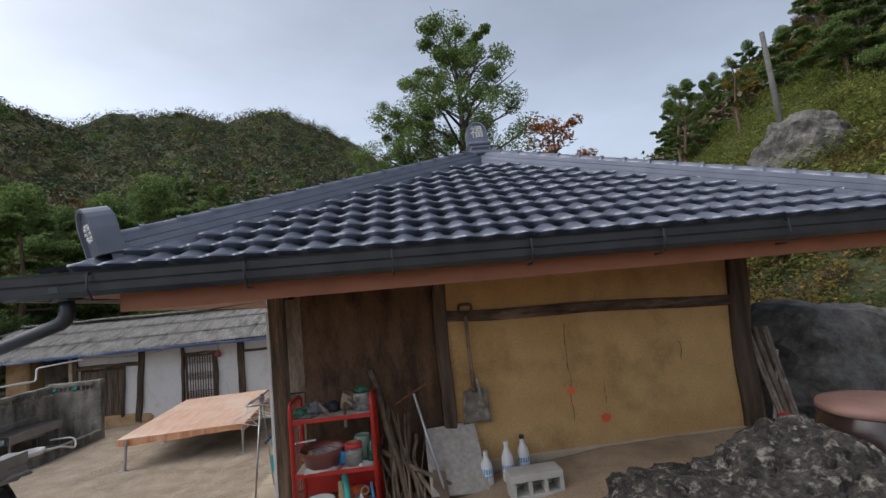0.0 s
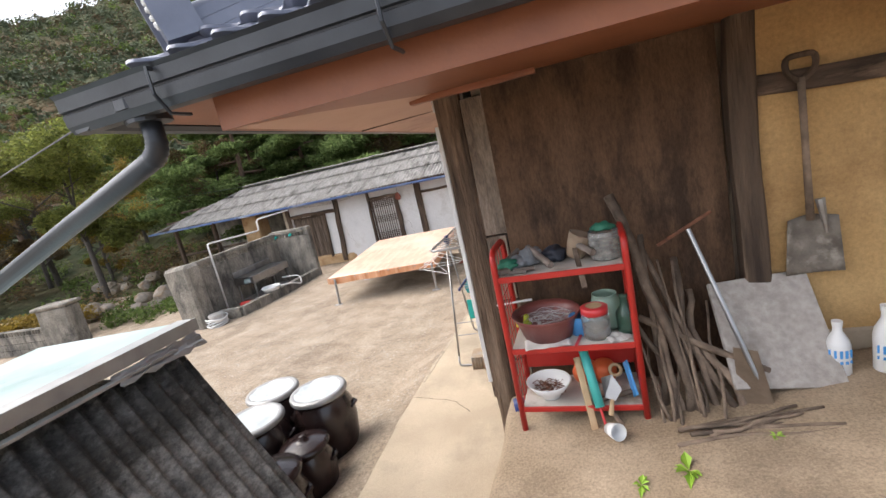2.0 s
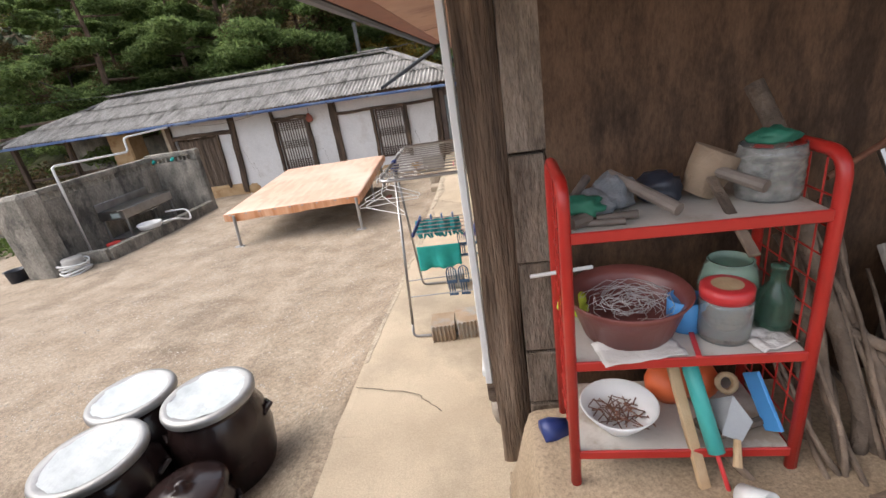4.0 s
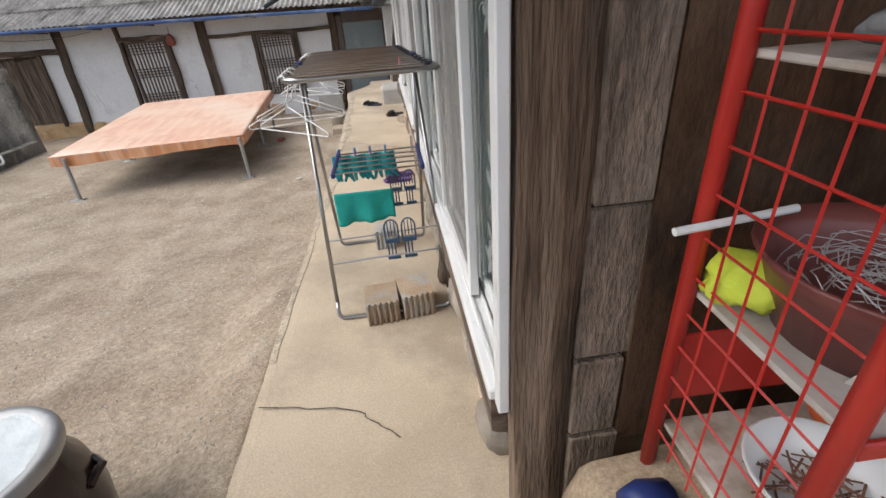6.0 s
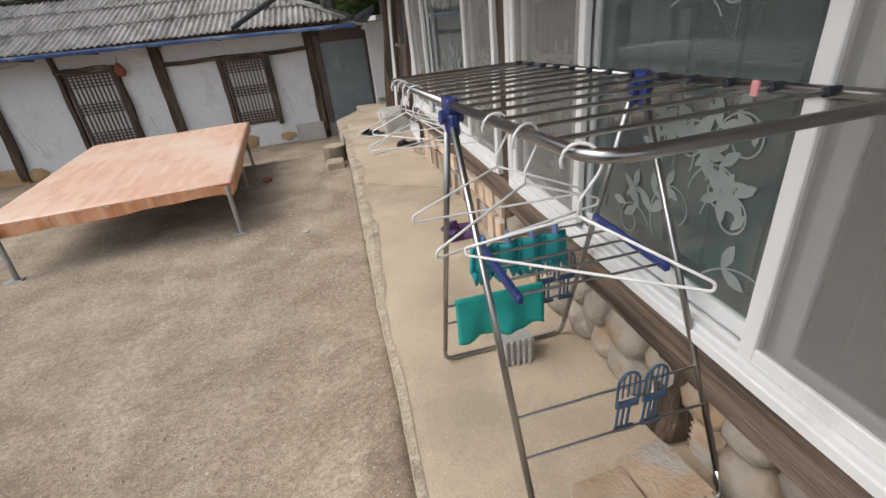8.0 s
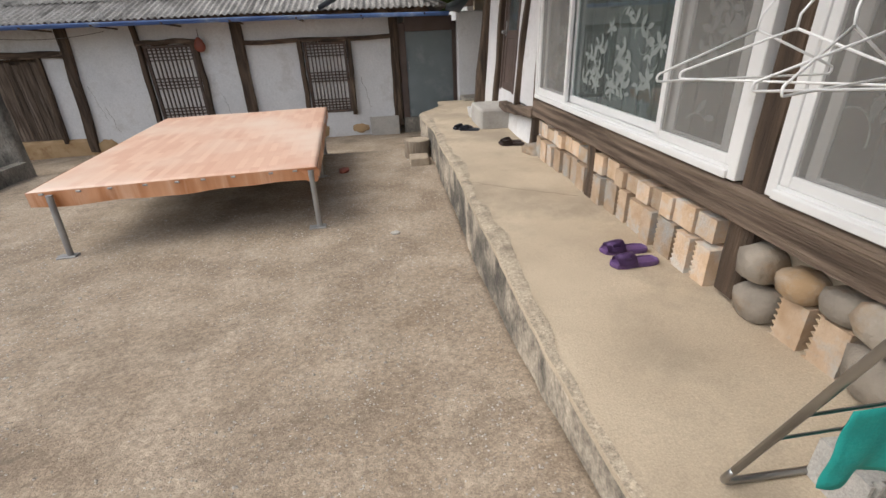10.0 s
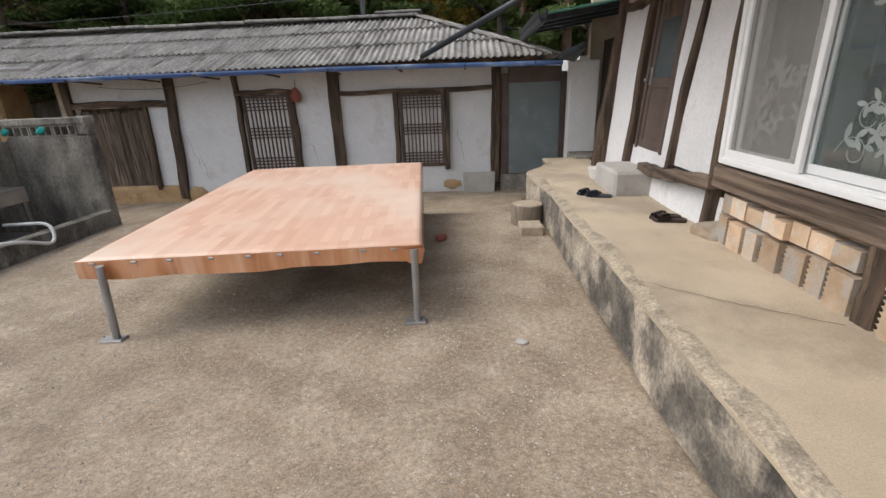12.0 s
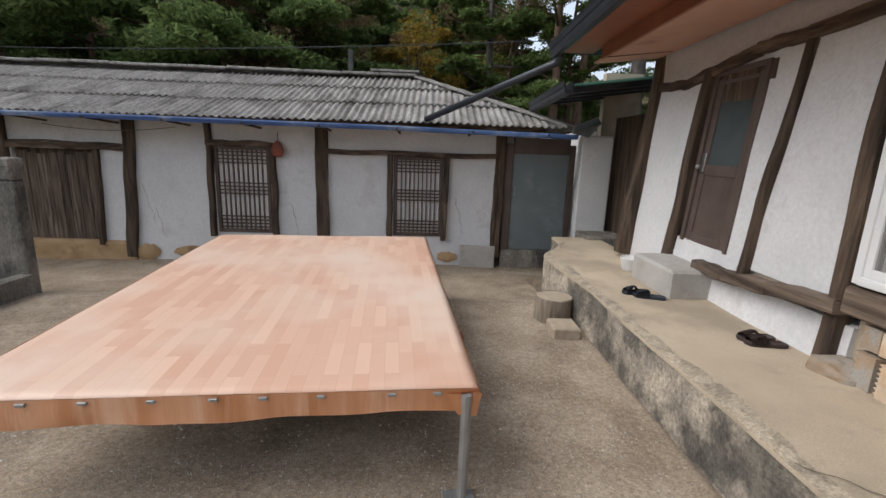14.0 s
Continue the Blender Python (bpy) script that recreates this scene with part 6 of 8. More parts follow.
lathe(bm, [(0.14, 0.0), (0.17, 0.3), (0.16, 0.33), (0.0, 0.34)], 18)
part("tub", bm, BLOCKC, hose, smooth=True)
for k in range(6):
    bm = bmesh.new()
    r = 0.2 + 0.018 * (k % 3)
    tube(bm, [(r * math.cos(t), r * math.sin(t), 0.03 + 0.04 * k + 0.02 * math.sin(t * 2 + k)) for t in [2 * math.pi * i / 24 for i in range(24)]], 0.018, 7, closed=True)
    part("coil", bm, WHITEPL, hose, smooth=True)
bm = bmesh.new()
tube(bm, bend([(-7.0, 6.9, 0.25), (-6.85, 7.2, 0.22), (-6.82, 7.6, 0.05), (-6.95, 7.75, 0.28), (-7.4, 7.6, 0.3)], 0.15, 6), 0.02, 8)
tagged(part("garden_hose", bm, WHITEPL, smooth=True), "white hose looped over the wash stand's curb", "hose")
bm = bmesh.new()
lathe(bm, [(0.0, 0.0), (0.1, 0.0), (0.13, 0.1), (0.12, 0.1), (0.0, 0.02)], 16)
d = tagged(part("dipper", bm, RED, smooth=True), "red plastic dipper lying in the trough", "dipper")
d.location = (-7.35, 5.95, 0.1)
bm = bmesh.new()
lathe(bm, [(0.0, 0.0), (0.2, 0.0), (0.24, 0.1), (0.23, 0.11), (0.19, 0.02), (0.0, 0.015)], 20)
d = tagged(part("wash_basin", bm, WHITEPL, smooth=True), "white plastic wash basin on the curb", "basin")
d.location = (-7.15, 6.75, 0.2)
bm = bmesh.new()
lathe(bm, [(0.0, 0.0), (0.12, 0.0), (0.15, 0.3), (0.17, 0.31), (0.14, 0.3), (0.11, 0.02), (0.0, 0.02)], 18)
d = tagged(part("dark_bucket", bm, BLACKRUB, smooth=True), "dark green plastic bucket beside the pier", "bucket")
d.location = (-8.6, 5.05, -0.14)
for k, (x, y) in enumerate(((-7.55, 8.64), (-8.05, 8.64))):
    bm = bmesh.new()
    bmesh.ops.create_icosphere(bm, subdivisions=2, radius=0.04, matrix=Matrix.Translation((x, y, 1.3)))
    for v in bm.verts:
        v.co += Vector((0.04, 0.02, 0.04)) * noise.noise(v.co * 18)
    tagged(part("green_rag", bm, CLOTHTEAL), "green net scrubber stuffed in a hollow block", "scrubber", "scrubbers")


# ---- red shelf rack with its load ----
SX, SY, SZ = 0.27, -0.4, 0.99
SW, SD = 0.645, 0.33
shelf = thing("shelf_rack", "red steel three-tier shelf rack with wire sides, cluttered", "shelf", at=(SX, SY, SZ), rz=-1.5)
for x in (0.0, SW):
    bm = bmesh.new()
    tube(bm, bend([(x, 0, -0.03 if x == 0 else 0.07), (x, 0, 1.07), (x, SD, 1.07), (x, SD, 0.0)], 0.07, 6), 0.017, 8)
    fr = part("side_frame", bm, RED, shelf, smooth=True)
    bm = bmesh.new()
    for k in range(11):
        z = 0.16 + k * 0.08
        tube(bm, [(x, 0.0, z), (x, SD, z)], 0.003, 4)
    for k in range(1, 5):
        tube(bm, [(x, SD * k / 5, 0.12), (x, SD * k / 5, 1.05)], 0.003, 4)
    part("wire_grid", bm, RED, fr)
TIERS = (0.175, 0.525, 0.935)
for z in TIERS:
    part("shelf_board", cubebm(0.012, SW - 0.012, 0.0, SD, z - 0.012, z, 0.003), SHELFTOP, shelf, "dirty white shelf board")
    part("front_lip", cubebm(0.012, SW - 0.012, -0.012, -0.002, z - 0.028, z + 0.004, 0.003), RED, shelf)
part("back_plate", cubebm(0.0, SW, SD - 0.006, SD, 0.24, 0.42, 0.003), RED, shelf)


def on(tier, x, y, dz=0.0):
    """A place on a tier of the shelf, in the world."""
    p = pose(SX, SY, SZ, 0, 0, -1.5) @ Vector((x, y, TIERS[tier] + 0.002 + dz))
    return p


def turned(name, label, cat, prof, mtl, at, n=22, rz=0, tilt=(0, 0), smooth=True, group=""):
    bm = bmesh.new()
    lathe(bm, prof, n)
    ob = tagged(part(name, bm, mtl, smooth=smooth), label, cat, group)
    ob.matrix_basis = pose(*at, tilt[0], tilt[1], rz)
    return ob


BASIN = mat("maroon_plastic", (0.14, 0.04, 0.035), (0.2, 0.065, 0.055), 0.35, 5.0, 0.05)
WIREM = mat("grey_wire", (0.5, 0.49, 0.48), (0.7, 0.69, 0.68), 0.45, 9.0, 0.0, metal=0.5)
BLUECAN = mat("blue_label", (0.06, 0.28, 0.62), (0.1, 0.34, 0.7), 0.5, 5.0, 0.02)
REDLID = mat("red_plastic_lid", (0.5, 0.03, 0.035), (0.58, 0.05, 0.05), 0.35, 5.0, 0.02)
CLEAR = glassmat("clear_plastic", (0.85, 0.88, 0.86), 0.08, 0.85)
GREENJAR = glassmat("green_glass", (0.5, 0.68, 0.56), 0.12, 0.6)
DARKBOTTLE = glassmat("dark_green_glass", (0.08, 0.17, 0.12), 0.08, 0.6)
SEED = mat("dark_seed_fill", (0.06, 0.035, 0.025), (0.16, 0.1, 0.06), 0.8, 60.0, 0.5, 90.0)
RUSTY = mat("rusty_nails", (0.09, 0.035, 0.02), (0.2, 0.085, 0.045), 0.8, 30.0, 0.2)
ORANGE = mat("orange_plastic", (0.62, 0.11, 0.03), (0.7, 0.16, 0.05), 0.5, 5.0, 0.05)
TURQ = mat("turquoise_plastic", (0.04, 0.36, 0.33), (0.08, 0.44, 0.4), 0.4, 5.0, 0.05)
PALEWOOD = mat("pale_wood", (0.42, 0.28, 0.15), (0.52, 0.37, 0.22), 0.7, 8.0, 0.2, stretch=(3, 3, 0.3))
GLOVEG = mat("grey_work_glove", (0.12, 0.13, 0.14), (0.24, 0.25, 0.26), 0.9, 12.0, 0.3, 90.0)
GREENRUB = mat("dark_green_rubber", (0.01, 0.1, 0.06), (0.02, 0.15, 0.09), 0.6, 10.0, 0.1)
TAN = mat("tan_leather", (0.2, 0.14, 0.09), (0.3, 0.22, 0.15), 0.75, 8.0, 0.2)
PAPERW = mat("crumpled_white_paper", (0.55, 0.52, 0.48), (0.66, 0.63, 0.59), 0.9, 7.0, 0.3)

# middle tier
basin = turned("maroon_basin", "maroon plastic basin full of tangled wire", "basin", [(0.0, 0.0), (0.135, 0.0), (0.172, 0.11), (0.19, 0.135), (0.185, 0.14), (0.165, 0.11), (0.125, 0.012), (0.0, 0.01)], BASIN, on(1, 0.2, 0.165), 28)
bm = bmesh.new()
rnd = random.Random(4)
for k in range(60):
    a, r = rnd.uniform(0, 6.3), rnd.uniform(0.03, 0.1)
    c = Vector((rnd.uniform(-0.05, 0.05), rnd.uniform(-0.05, 0.05), rnd.uniform(0.07, 0.115)))
    tube(bm, [c + Vector((r * math.cos(a + t), r * math.sin(a + t) * rnd.uniform(0.8, 1), rnd.uniform(-0.01, 0.01))) for t in (0, 0.6, 1.2, 1.8, 2.4)], 0.0012, 3, caps=False)
wire = tagged(part("wire_tangle", bm, WIREM), "tangle of thin grey wire in the basin", "wire", kind="stuff")
wire.location = on(1, 0.2, 0.165)
turned("blue_can", "small can with a blue and white label", "can", [(0.0, 0.0), (0.055, 0.0), (0.055, 0.1), (0.052, 0.102), (0.05, 0.09), (0.0, 0.088)], BLUECAN, on(1, 0.375, 0.16))
jar = thing("red_lidded_jar", "clear plastic jar with a red screw lid, part filled", "jar", at=on(1, 0.46, 0.1))
bm = bmesh.new()
lathe(bm, [(0.0, 0.0), (0.068, 0.0), (0.072, 0.02), (0.072, 0.12), (0.06, 0.14), (0.057, 0.135), (0.068, 0.118), (0.068, 0.02), (0.0, 0.004)], 26)
part("jar_body", bm, CLEAR, jar, smooth=True)
bm = bmesh.new()
lathe(bm, [(0.0, 0.006), (0.066, 0.006), (0.066, 0.07), (0.0, 0.078)], 22)
part("fill", bm, SEED, jar, "dark dried seeds")
bm = bmesh.new()
lathe(bm, [(0.062, 0.13), (0.07, 0.132), (0.07, 0.165), (0.06, 0.17), (0.045, 0.17), (0.0, 0.169)], 26)
lid = part("lid", bm, REDLID, jar, "red screw lid", smooth=True)
bm = bmesh.new()
lathe(bm, [(0.0, 0.172), (0.042, 0.171)], 22)
part("lid_label", bm, PALEWOOD, lid, "round cream label")
turned("green_glass_jar", "pale green glass jar standing on the shelf", "jar", [(0.0, 0.0), (0.07, 0.0), (0.085, 0.03), (0.088, 0.1), (0.07, 0.17), (0.062, 0.185), (0.066, 0.19), (0.058, 0.19), (0.065, 0.16), (0.08, 0.1), (0.077, 0.03), (0.0, 0.01)], GREENJAR, on(1, 0.52, 0.22), 26)
turned("dark_bottle", "small dark green bottle with a narrow neck", "bottle", [(0.0, 0.0), (0.045, 0.0), (0.048, 0.02), (0.048, 0.11), (0.02, 0.15), (0.018, 0.19), (0.022, 0.192), (0.022, 0.205), (0.0, 0.205)], DARKBOTTLE, on(1, 0.61, 0.13), 20)


def crumple(name, label, cat, mtl, at, w, d, amp, seed, rz=0):
    bm = sheet(lambda u, v: ((u - 0.5) * w, (v - 0.5) * d, 0.004 + amp * abs(noise.noise(Vector((u * 3, v * 3, seed))))), 14, 12)
    bmesh.ops.solidify(bm, geom=bm.faces[:], thickness=0.002)
    ob = tagged(part(name, bm, mtl, smooth=True), label, cat)
    ob.matrix_basis = pose(*at, 0, 0, rz)
    return ob


crumple("paper_sheet", "crumpled white paper hanging over the shelf edge", "paper", PAPERW, on(1, 0.2, 0.04), 0.24, 0.12, 0.02, 5.0, 8)
crumple("paper_sheet", "crumpled grey paper beside the bottle", "paper", PAPERW, on(1, 0.56, 0.06), 0.12, 0.1, 0.02, 7.0, 20)
b = bmesh.new()
beam(b, (-0.01, -0.06, 0.006), (0.02, 0.08, 0.006), 0.014, 0.006)
k_ = tagged(part("red_knife", b, REDLID), "small red-handled knife on the shelf", "knife")
k_.location = on(1, 0.36, 0.05)
bm = bmesh.new()
tube(bm, [(-0.09, 0.02, 0.16), (0.12, 0.03, 0.17)], 0.007, 8)
rd = tagged(part("white_rod", bm, WHITEPL), "white plastic rod poking through the wire side", "rod")
rd.location = on(1, 0.0, 0.25)

# lower tier
turned("white_bowl", "white enamel bowl with rusty nails", "bowl", [(0.0, 0.0), (0.05, 0.0), (0.055, 0.012), (0.09, 0.05), (0.125, 0.1), (0.12, 0.103), (0.085, 0.055), (0.0, 0.025)], WHITEPL, on(0, 0.16, 0.1), 28)
bm = bmesh.new()
for k in range(70):
    a = rnd.uniform(0, 6.3)
    c = Vector((rnd.gauss(0, 0.035), rnd.gauss(0, 0.03), rnd.uniform(0.05, 0.075)))
    tube(bm, [c, c + Vector((0.05 * math.cos(a), 0.05 * math.sin(a), rnd.uniform(-0.008, 0.014)))], 0.0022, 4)
nl = tagged(part("nail_heap", bm, RUSTY), "heap of rusty nails in the bowl", "nails", kind="stuff")
nl.location = on(0, 0.16, 0.1)
turned("orange_float", "round orange plastic float behind the tools", "float", [(0.0, 0.0), (0.05, 0.005), (0.075, 0.04), (0.078, 0.07), (0.06, 0.115), (0.02, 0.13), (0.0, 0.13)], ORANGE, on(0, 0.36, 0.24), 20)
turned("orange_float", "orange plastic float lying on its side", "float", [(0.0, 0.0), (0.05, 0.005), (0.07, 0.04), (0.07, 0.08), (0.05, 0.115), (0.0, 0.12)], ORANGE, on(0, 0.46, 0.25), 20)


def bar(name, label, cat, mtl, p, q, w, h):
    bm = bmesh.new()
    beam(bm, p, q, w, h)
    bmesh.ops.bevel(bm, geom=bm.edges[:], offset=min(w, h) * 0.15, segments=1, affect="EDGES")
    return tagged(part(name, bm, mtl), label, cat)


bar("wood_slat", "pale wooden slat leaning on the bottom shelf", "slat", PALEWOOD, on(0, 0.33, 0.12, 0.22), on(0, 0.39, -0.09, -0.17), 0.035, 0.018)
gun = thing("caulking_tube", "turquoise caulking tube with a red rod", "caulking tube")
bm = bmesh.new()
tube(bm, [on(0, 0.36, 0.15, 0.33), on(0, 0.362, 0.14, 0.27), on(0, 0.37, 0.12, 0.26), on(0, 0.42, -0.02, 0.0)], [0.004, 0.01, 0.025, 0.025], 12)
part("tube", bm, TURQ, gun, smooth=True)
bm = bmesh.new()
tube(bm, [on(0, 0.42, -0.02, 0.0), on(0, 0.45, -0.09, -0.14)], 0.007, 8)
part("rod", bm, REDLID, gun, "thin red rod")
trowel = thing("garden_trowel", "grey steel garden trowel with a pale wooden handle", "trowel")
bm = bmesh.new()
for v in ((0.44, 0.1, 0.1), (0.5, 0.08, 0.13), (0.54, 0.03, 0.07), (0.5, -0.0, 0.02), (0.45, 0.02, 0.03)):
    bm.verts.new(on(0, *v))
bm.faces.new(bm.verts)
bmesh.ops.solidify(bm, geom=bm.faces[:], thickness=0.004)
part("blade", bm, OLDSTEEL, trowel)
bm = bmesh.new()
tube(bm, [on(0, 0.485, 0.0, 0.03), on(0, 0.47, -0.05, -0.03)], [0.01, 0.014], 8)
part("handle", bm, PALEWOOD, trowel)
card = bar("printed_card", "blue and white printed card standing on edge", "card", BLUECAN, on(0, 0.575, 0.14, 0.17), on(0, 0.605, 0.03, 0.03), 0.012, 0.07)
turned("cord_coil", "tangle of beige cord behind the trowel", "cord", [(0.02, 0.0), (0.036, 0.006), (0.038, 0.018), (0.022, 0.022), (0.02, 0.012)], PALEWOOD, on(0, 0.52, 0.18, 0.1), 14, tilt=(60, 0))
for k, (a, c) in enumerate((((0.4, 0.1, 0.02), (0.58, -0.1, -0.16)), ((0.42, 0.02, 0.02), (0.6, 0.08, 0.03)))):
    bm = bmesh.new()
    tube(bm, [on(0, *a), on(0, *c)], 0.014, 7)
    tagged(part("short_stick", bm, STICK), "short grey-brown stick across the bottom shelf", "stick", "short sticks")
turned("paper_cup", "white paper cup with red stripes lying on the ground", "cup", [(0.0, 0.0), (0.03, 0.0), (0.042, 0.09), (0.039, 0.09), (0.028, 0.005), (0.0, 0.005)], WHITEPL, (0.72, -0.52, 1.1), 20, 30, (70, 0))
bm = bmesh.new()
tube(bm, [(0.0, 0, 0.0), (0.04, 0.01, 0.0), (0.1, 0.02, 0)], [0.045, 0.05, 0.035], 10)
bs = tagged(part("blue_shoe", bm, NAVY, smooth=True), "old blue rubber shoe behind the shelf's leg", "shoe")
bs.location = (0.18, -0.18, 1.03)

# top tier: gloves, pipes, hose clips, sickles, bottle of gloves


def lump(name, label, cat, mtl, at, size, seed, rz=0, group=""):
    bm = bmesh.new()
    bmesh.ops.create_icosphere(bm, subdivisions=3, radius=1.0)
    for v in bm.verts:
        v.co *= 1 + 0.45 * noise.noise(v.co * 1.8 + Vector((seed, 0, 0))) + 0.2 * noise.noise(v.co * 4.5 + Vector((0, seed, 0)))
        v.co = Vector((v.co.x * size[0], v.co.y * size[1], max(v.co.z, -0.6) * size[2]))
    ob = tagged(part(name, bm, mtl, smooth=True), label, cat, group)
    ob.matrix_basis = pose(*at, 0, 0, rz)
    return ob


lump("work_glove", "crumpled grey work glove on the top shelf", "glove", GLOVEG, on(2, 0.1, 0.14, 0.03), (0.09, 0.07, 0.035), 1.0, 20, "work gloves")
lump("work_glove", "green-cuffed rubber glove on the top shelf", "glove", GREENRUB, on(2, 0.06, 0.08, 0.045), (0.055, 0.045, 0.03), 2.0, -15, "work gloves")
lump("work_glove", "dark crumpled cloth glove on the top shelf", "glove", BLACKRUB, on(2, 0.29, 0.2, 0.035), (0.08, 0.06, 0.045), 3.0, 40, "work gloves")
lump("work_glove", "crumpled grey work glove on the top shelf", "glove", GLOVEG, on(2, 0.17, 0.2, 0.04), (0.08, 0.06, 0.05), 4.0, 70, "work gloves")
turned("leather_sheath", "tan leather tool sheath on the top shelf", "sheath", [(0.045, 0.0), (0.06, 0.07), (0.066, 0.13), (0.062, 0.13), (0.055, 0.07), (0.0, 0.01)], TAN, on(2, 0.4, 0.2, 0.01), 18, 30, (14, 20))
PIPEG = mat("grey_brown_pipe", (0.1, 0.08, 0.065), (0.2, 0.165, 0.14), 0.6, 9.0, 0.2)
for k, (a, c, r) in enumerate((((0.16, 0.22, 0.09), (0.29, 0.02, 0.03), 0.018), ((0.41, 0.18, 0.09), (0.5, 0.04, 0.06), 0.017), ((0.02, 0.1, 0.04), (0.1, 0.24, 0.08), 0.013), ((0.09, 0.05, 0.015), (0.2, 0.06, 0.015), 0.012), ((0.02, 0.04, 0.01), (0.16, 0.03, 0.01), 0.01), ((0.02, 0.02, 0.02), (0.07, 0.05, 0.02), 0.02))):
    bm = bmesh.new()
    tube(bm, [on(2, *a), on(2, *c)], [r * 0.9, r], 10)
    tagged(part("pipe_offcut", bm, PIPEG), "short dirty pipe offcut on the top shelf", "pipe", "pipe offcuts")
bar("hammer_handle", "flat wooden handle hanging over the shelf edge", "handle", STICK, on(2, 0.41, 0.14, 0.07), on(2, 0.44, -0.06, -0.08), 0.026, 0.012)
STUFFING = mat("striped_glove_cloth", (0.06, 0.05, 0.042), (0.46, 0.42, 0.37), 0.9, 26.0, 0.4, 90.0, stretch=(1, 1, 1.6))
bottle_box = thing("glove_bottle", "cut clear plastic bottle stuffed with gloves", "container", at=on(2, 0.56, 0.15))
bm = bmesh.new()
lathe(bm, [(0.0, 0.0), (0.075, 0.0)] + [(0.078 + 0.003 * (k % 2), 0.015 + 0.014 * k) for k in range(9)] + [(0.075, 0.145), (0.072, 0.14)], 22)
part("bottle_wall", bm, CLEAR, bottle_box, smooth=True)
bm = bmesh.new()
lathe(bm, [(0.0, 0.004), (0.066, 0.006), (0.068, 0.11), (0.0, 0.12)], 24)
for v in bm.verts:
    v.co *= 1 - 0.12 * abs(noise.noise(v.co * 40))
part("stuffing", bm, STUFFING, bottle_box, "grey and tan cloth stuffing")
lump("rubber_cuff", "dark green rubber cuff on the clear bottle", "glove", GREENRUB, on(2, 0.56, 0.15, 0.16), (0.055, 0.04, 0.025), 8.0, 0)

# ---- sticks leaning beside the shelf ----
rnd = random.Random(9)


def stick(p, q, r0, r1, label, bow=0.03, mtl=None, name="leaning_stick"):
    p, q = Vector(p), Vector(q)
    n = 9
    pts, rs = [], []
    s = rnd.uniform(0, 50)
    for i in range(n + 1):
        f = i / n
        o = Vector((noise.noise(Vector((f * 2.2, s, 0))), noise.noise(Vector((f * 2.2, s, 5))), 0)) * bow
        pts.append(p.lerp(q, f) + o)
        rs.append(r0 + (r1 - r0) * f)
    bm = bmesh.new()
    tube(bm, pts, rs, 8)
    return tagged(part(name, bm, mtl or STICK, smooth=True), label, "stick", "sticks by the shelf")


stick((1.18, -0.42, 1.08), (0.9, -0.03, 2.2), 0.022, 0.028, "long bent branch leaning on the plywood", 0.05)
for k, (xa, xb, zt, r) in enumerate(((1.02, 1.06, 1.95, 0.02), (1.12, 1.2, 1.78, 0.024), (1.24, 1.08, 1.86, 0.018), (1.34, 1.22, 1.6, 0.022), (1.06, 0.96, 1.7, 0.016))):
    stick((xa, -0.36 - 0.03 * k, 1.08), (xb, 0.02, zt), r, r * 0.8, "crooked grey branch leaning on the plywood", 0.09)
stick((1.1, -0.4, 1.07), (0.98, -0.05, 1.9), 0.016, 0.02, "grey branch leaning on the plywood", 0.04)
stick((1.32, -0.4, 1.12), (1.0, -0.06, 1.72), 0.018, 0.022, "thick crooked stick leaning beside the shelf", 0.05)
stick((1.5, -0.3, 1.25), (0.95, -0.2, 1.55), 0.018, 0.02, "pale stick lying across the others", 0.03)
for k in range(9):
    x = 1.0 + rnd.random() * 0.28
    stick((x, -0.45 - rnd.random() * 0.1, 1.07 + 0.02 * x), (x - 0.05 + rnd.uniform(-0.12, 0.16), -0.05, 1.35 + rnd.random() * 0.5), 0.009, 0.006, "thin dry stick in the bundle by the shelf", 0.05)
for k in range(12):
    y = -0.55 - rnd.random() * 0.16
    stick((1.02 + rnd.random() * 0.15, y, 1.1 + rnd.random() * 0.03), (1.5 + rnd.random() * 0.35, y + rnd.uniform(-0.06, 0.12), 1.14 + rnd.random() * 0.03), 0.011, 0.006, "dry stick lying on the ground", 0.04)
tool = thing("soil_auger", "grey steel T-handled pipe leaning on the plywood", "tool")
bm = bmesh.new()
tube(bm, [(1.46, -0.38, 1.15), (1.26, -0.06, 1.96)], 0.012, 8)
part("pipe", bm, STEEL, tool)
bm = bmesh.new()
tube(bm, [(1.1, -0.09, 1.9), (1.38, -0.03, 2.03)], 0.01, 8)
part("cross_handle", bm, RUSTY, tool)
bm = bmesh.new()
for v in ((1.34, -0.4, 1.12), (1.48, -0.42, 1.13), (1.46, -0.3, 1.36), (1.36, -0.28, 1.38)):
    bm.verts.new(v)
bm.faces.new(bm.verts)
bmesh.ops.solidify(bm, geom=bm.faces[:], thickness=0.005)
part("blade", bm, TAN, tool)

# grey slab
bm = bmesh.new()
q = [Vector(v) for v in ((1.33, -0.36, 1.19), (1.82, -0.3, 1.14), (1.77, -0.02, 1.65), (1.32, -0.04, 1.63))]
nrm = (q[1] - q[0]).cross(q[3] - q[0]).normalized() * 0.025
lo = [bm.verts.new(v) for v in q]
hi = [bm.verts.new(v + nrm) for v in q]
bm.faces.new(lo)
bm.faces.new(hi[::-1])
for i in range(4):
    bm.faces.new((lo[i], hi[i], hi[(i + 1) % 4], lo[(i + 1) % 4]))
bmesh.ops.recalc_face_normals(bm, faces=bm.faces)
bmesh.ops.bevel(bm, geom=bm.edges[:], offset=0.004, segments=1, affect="EDGES")
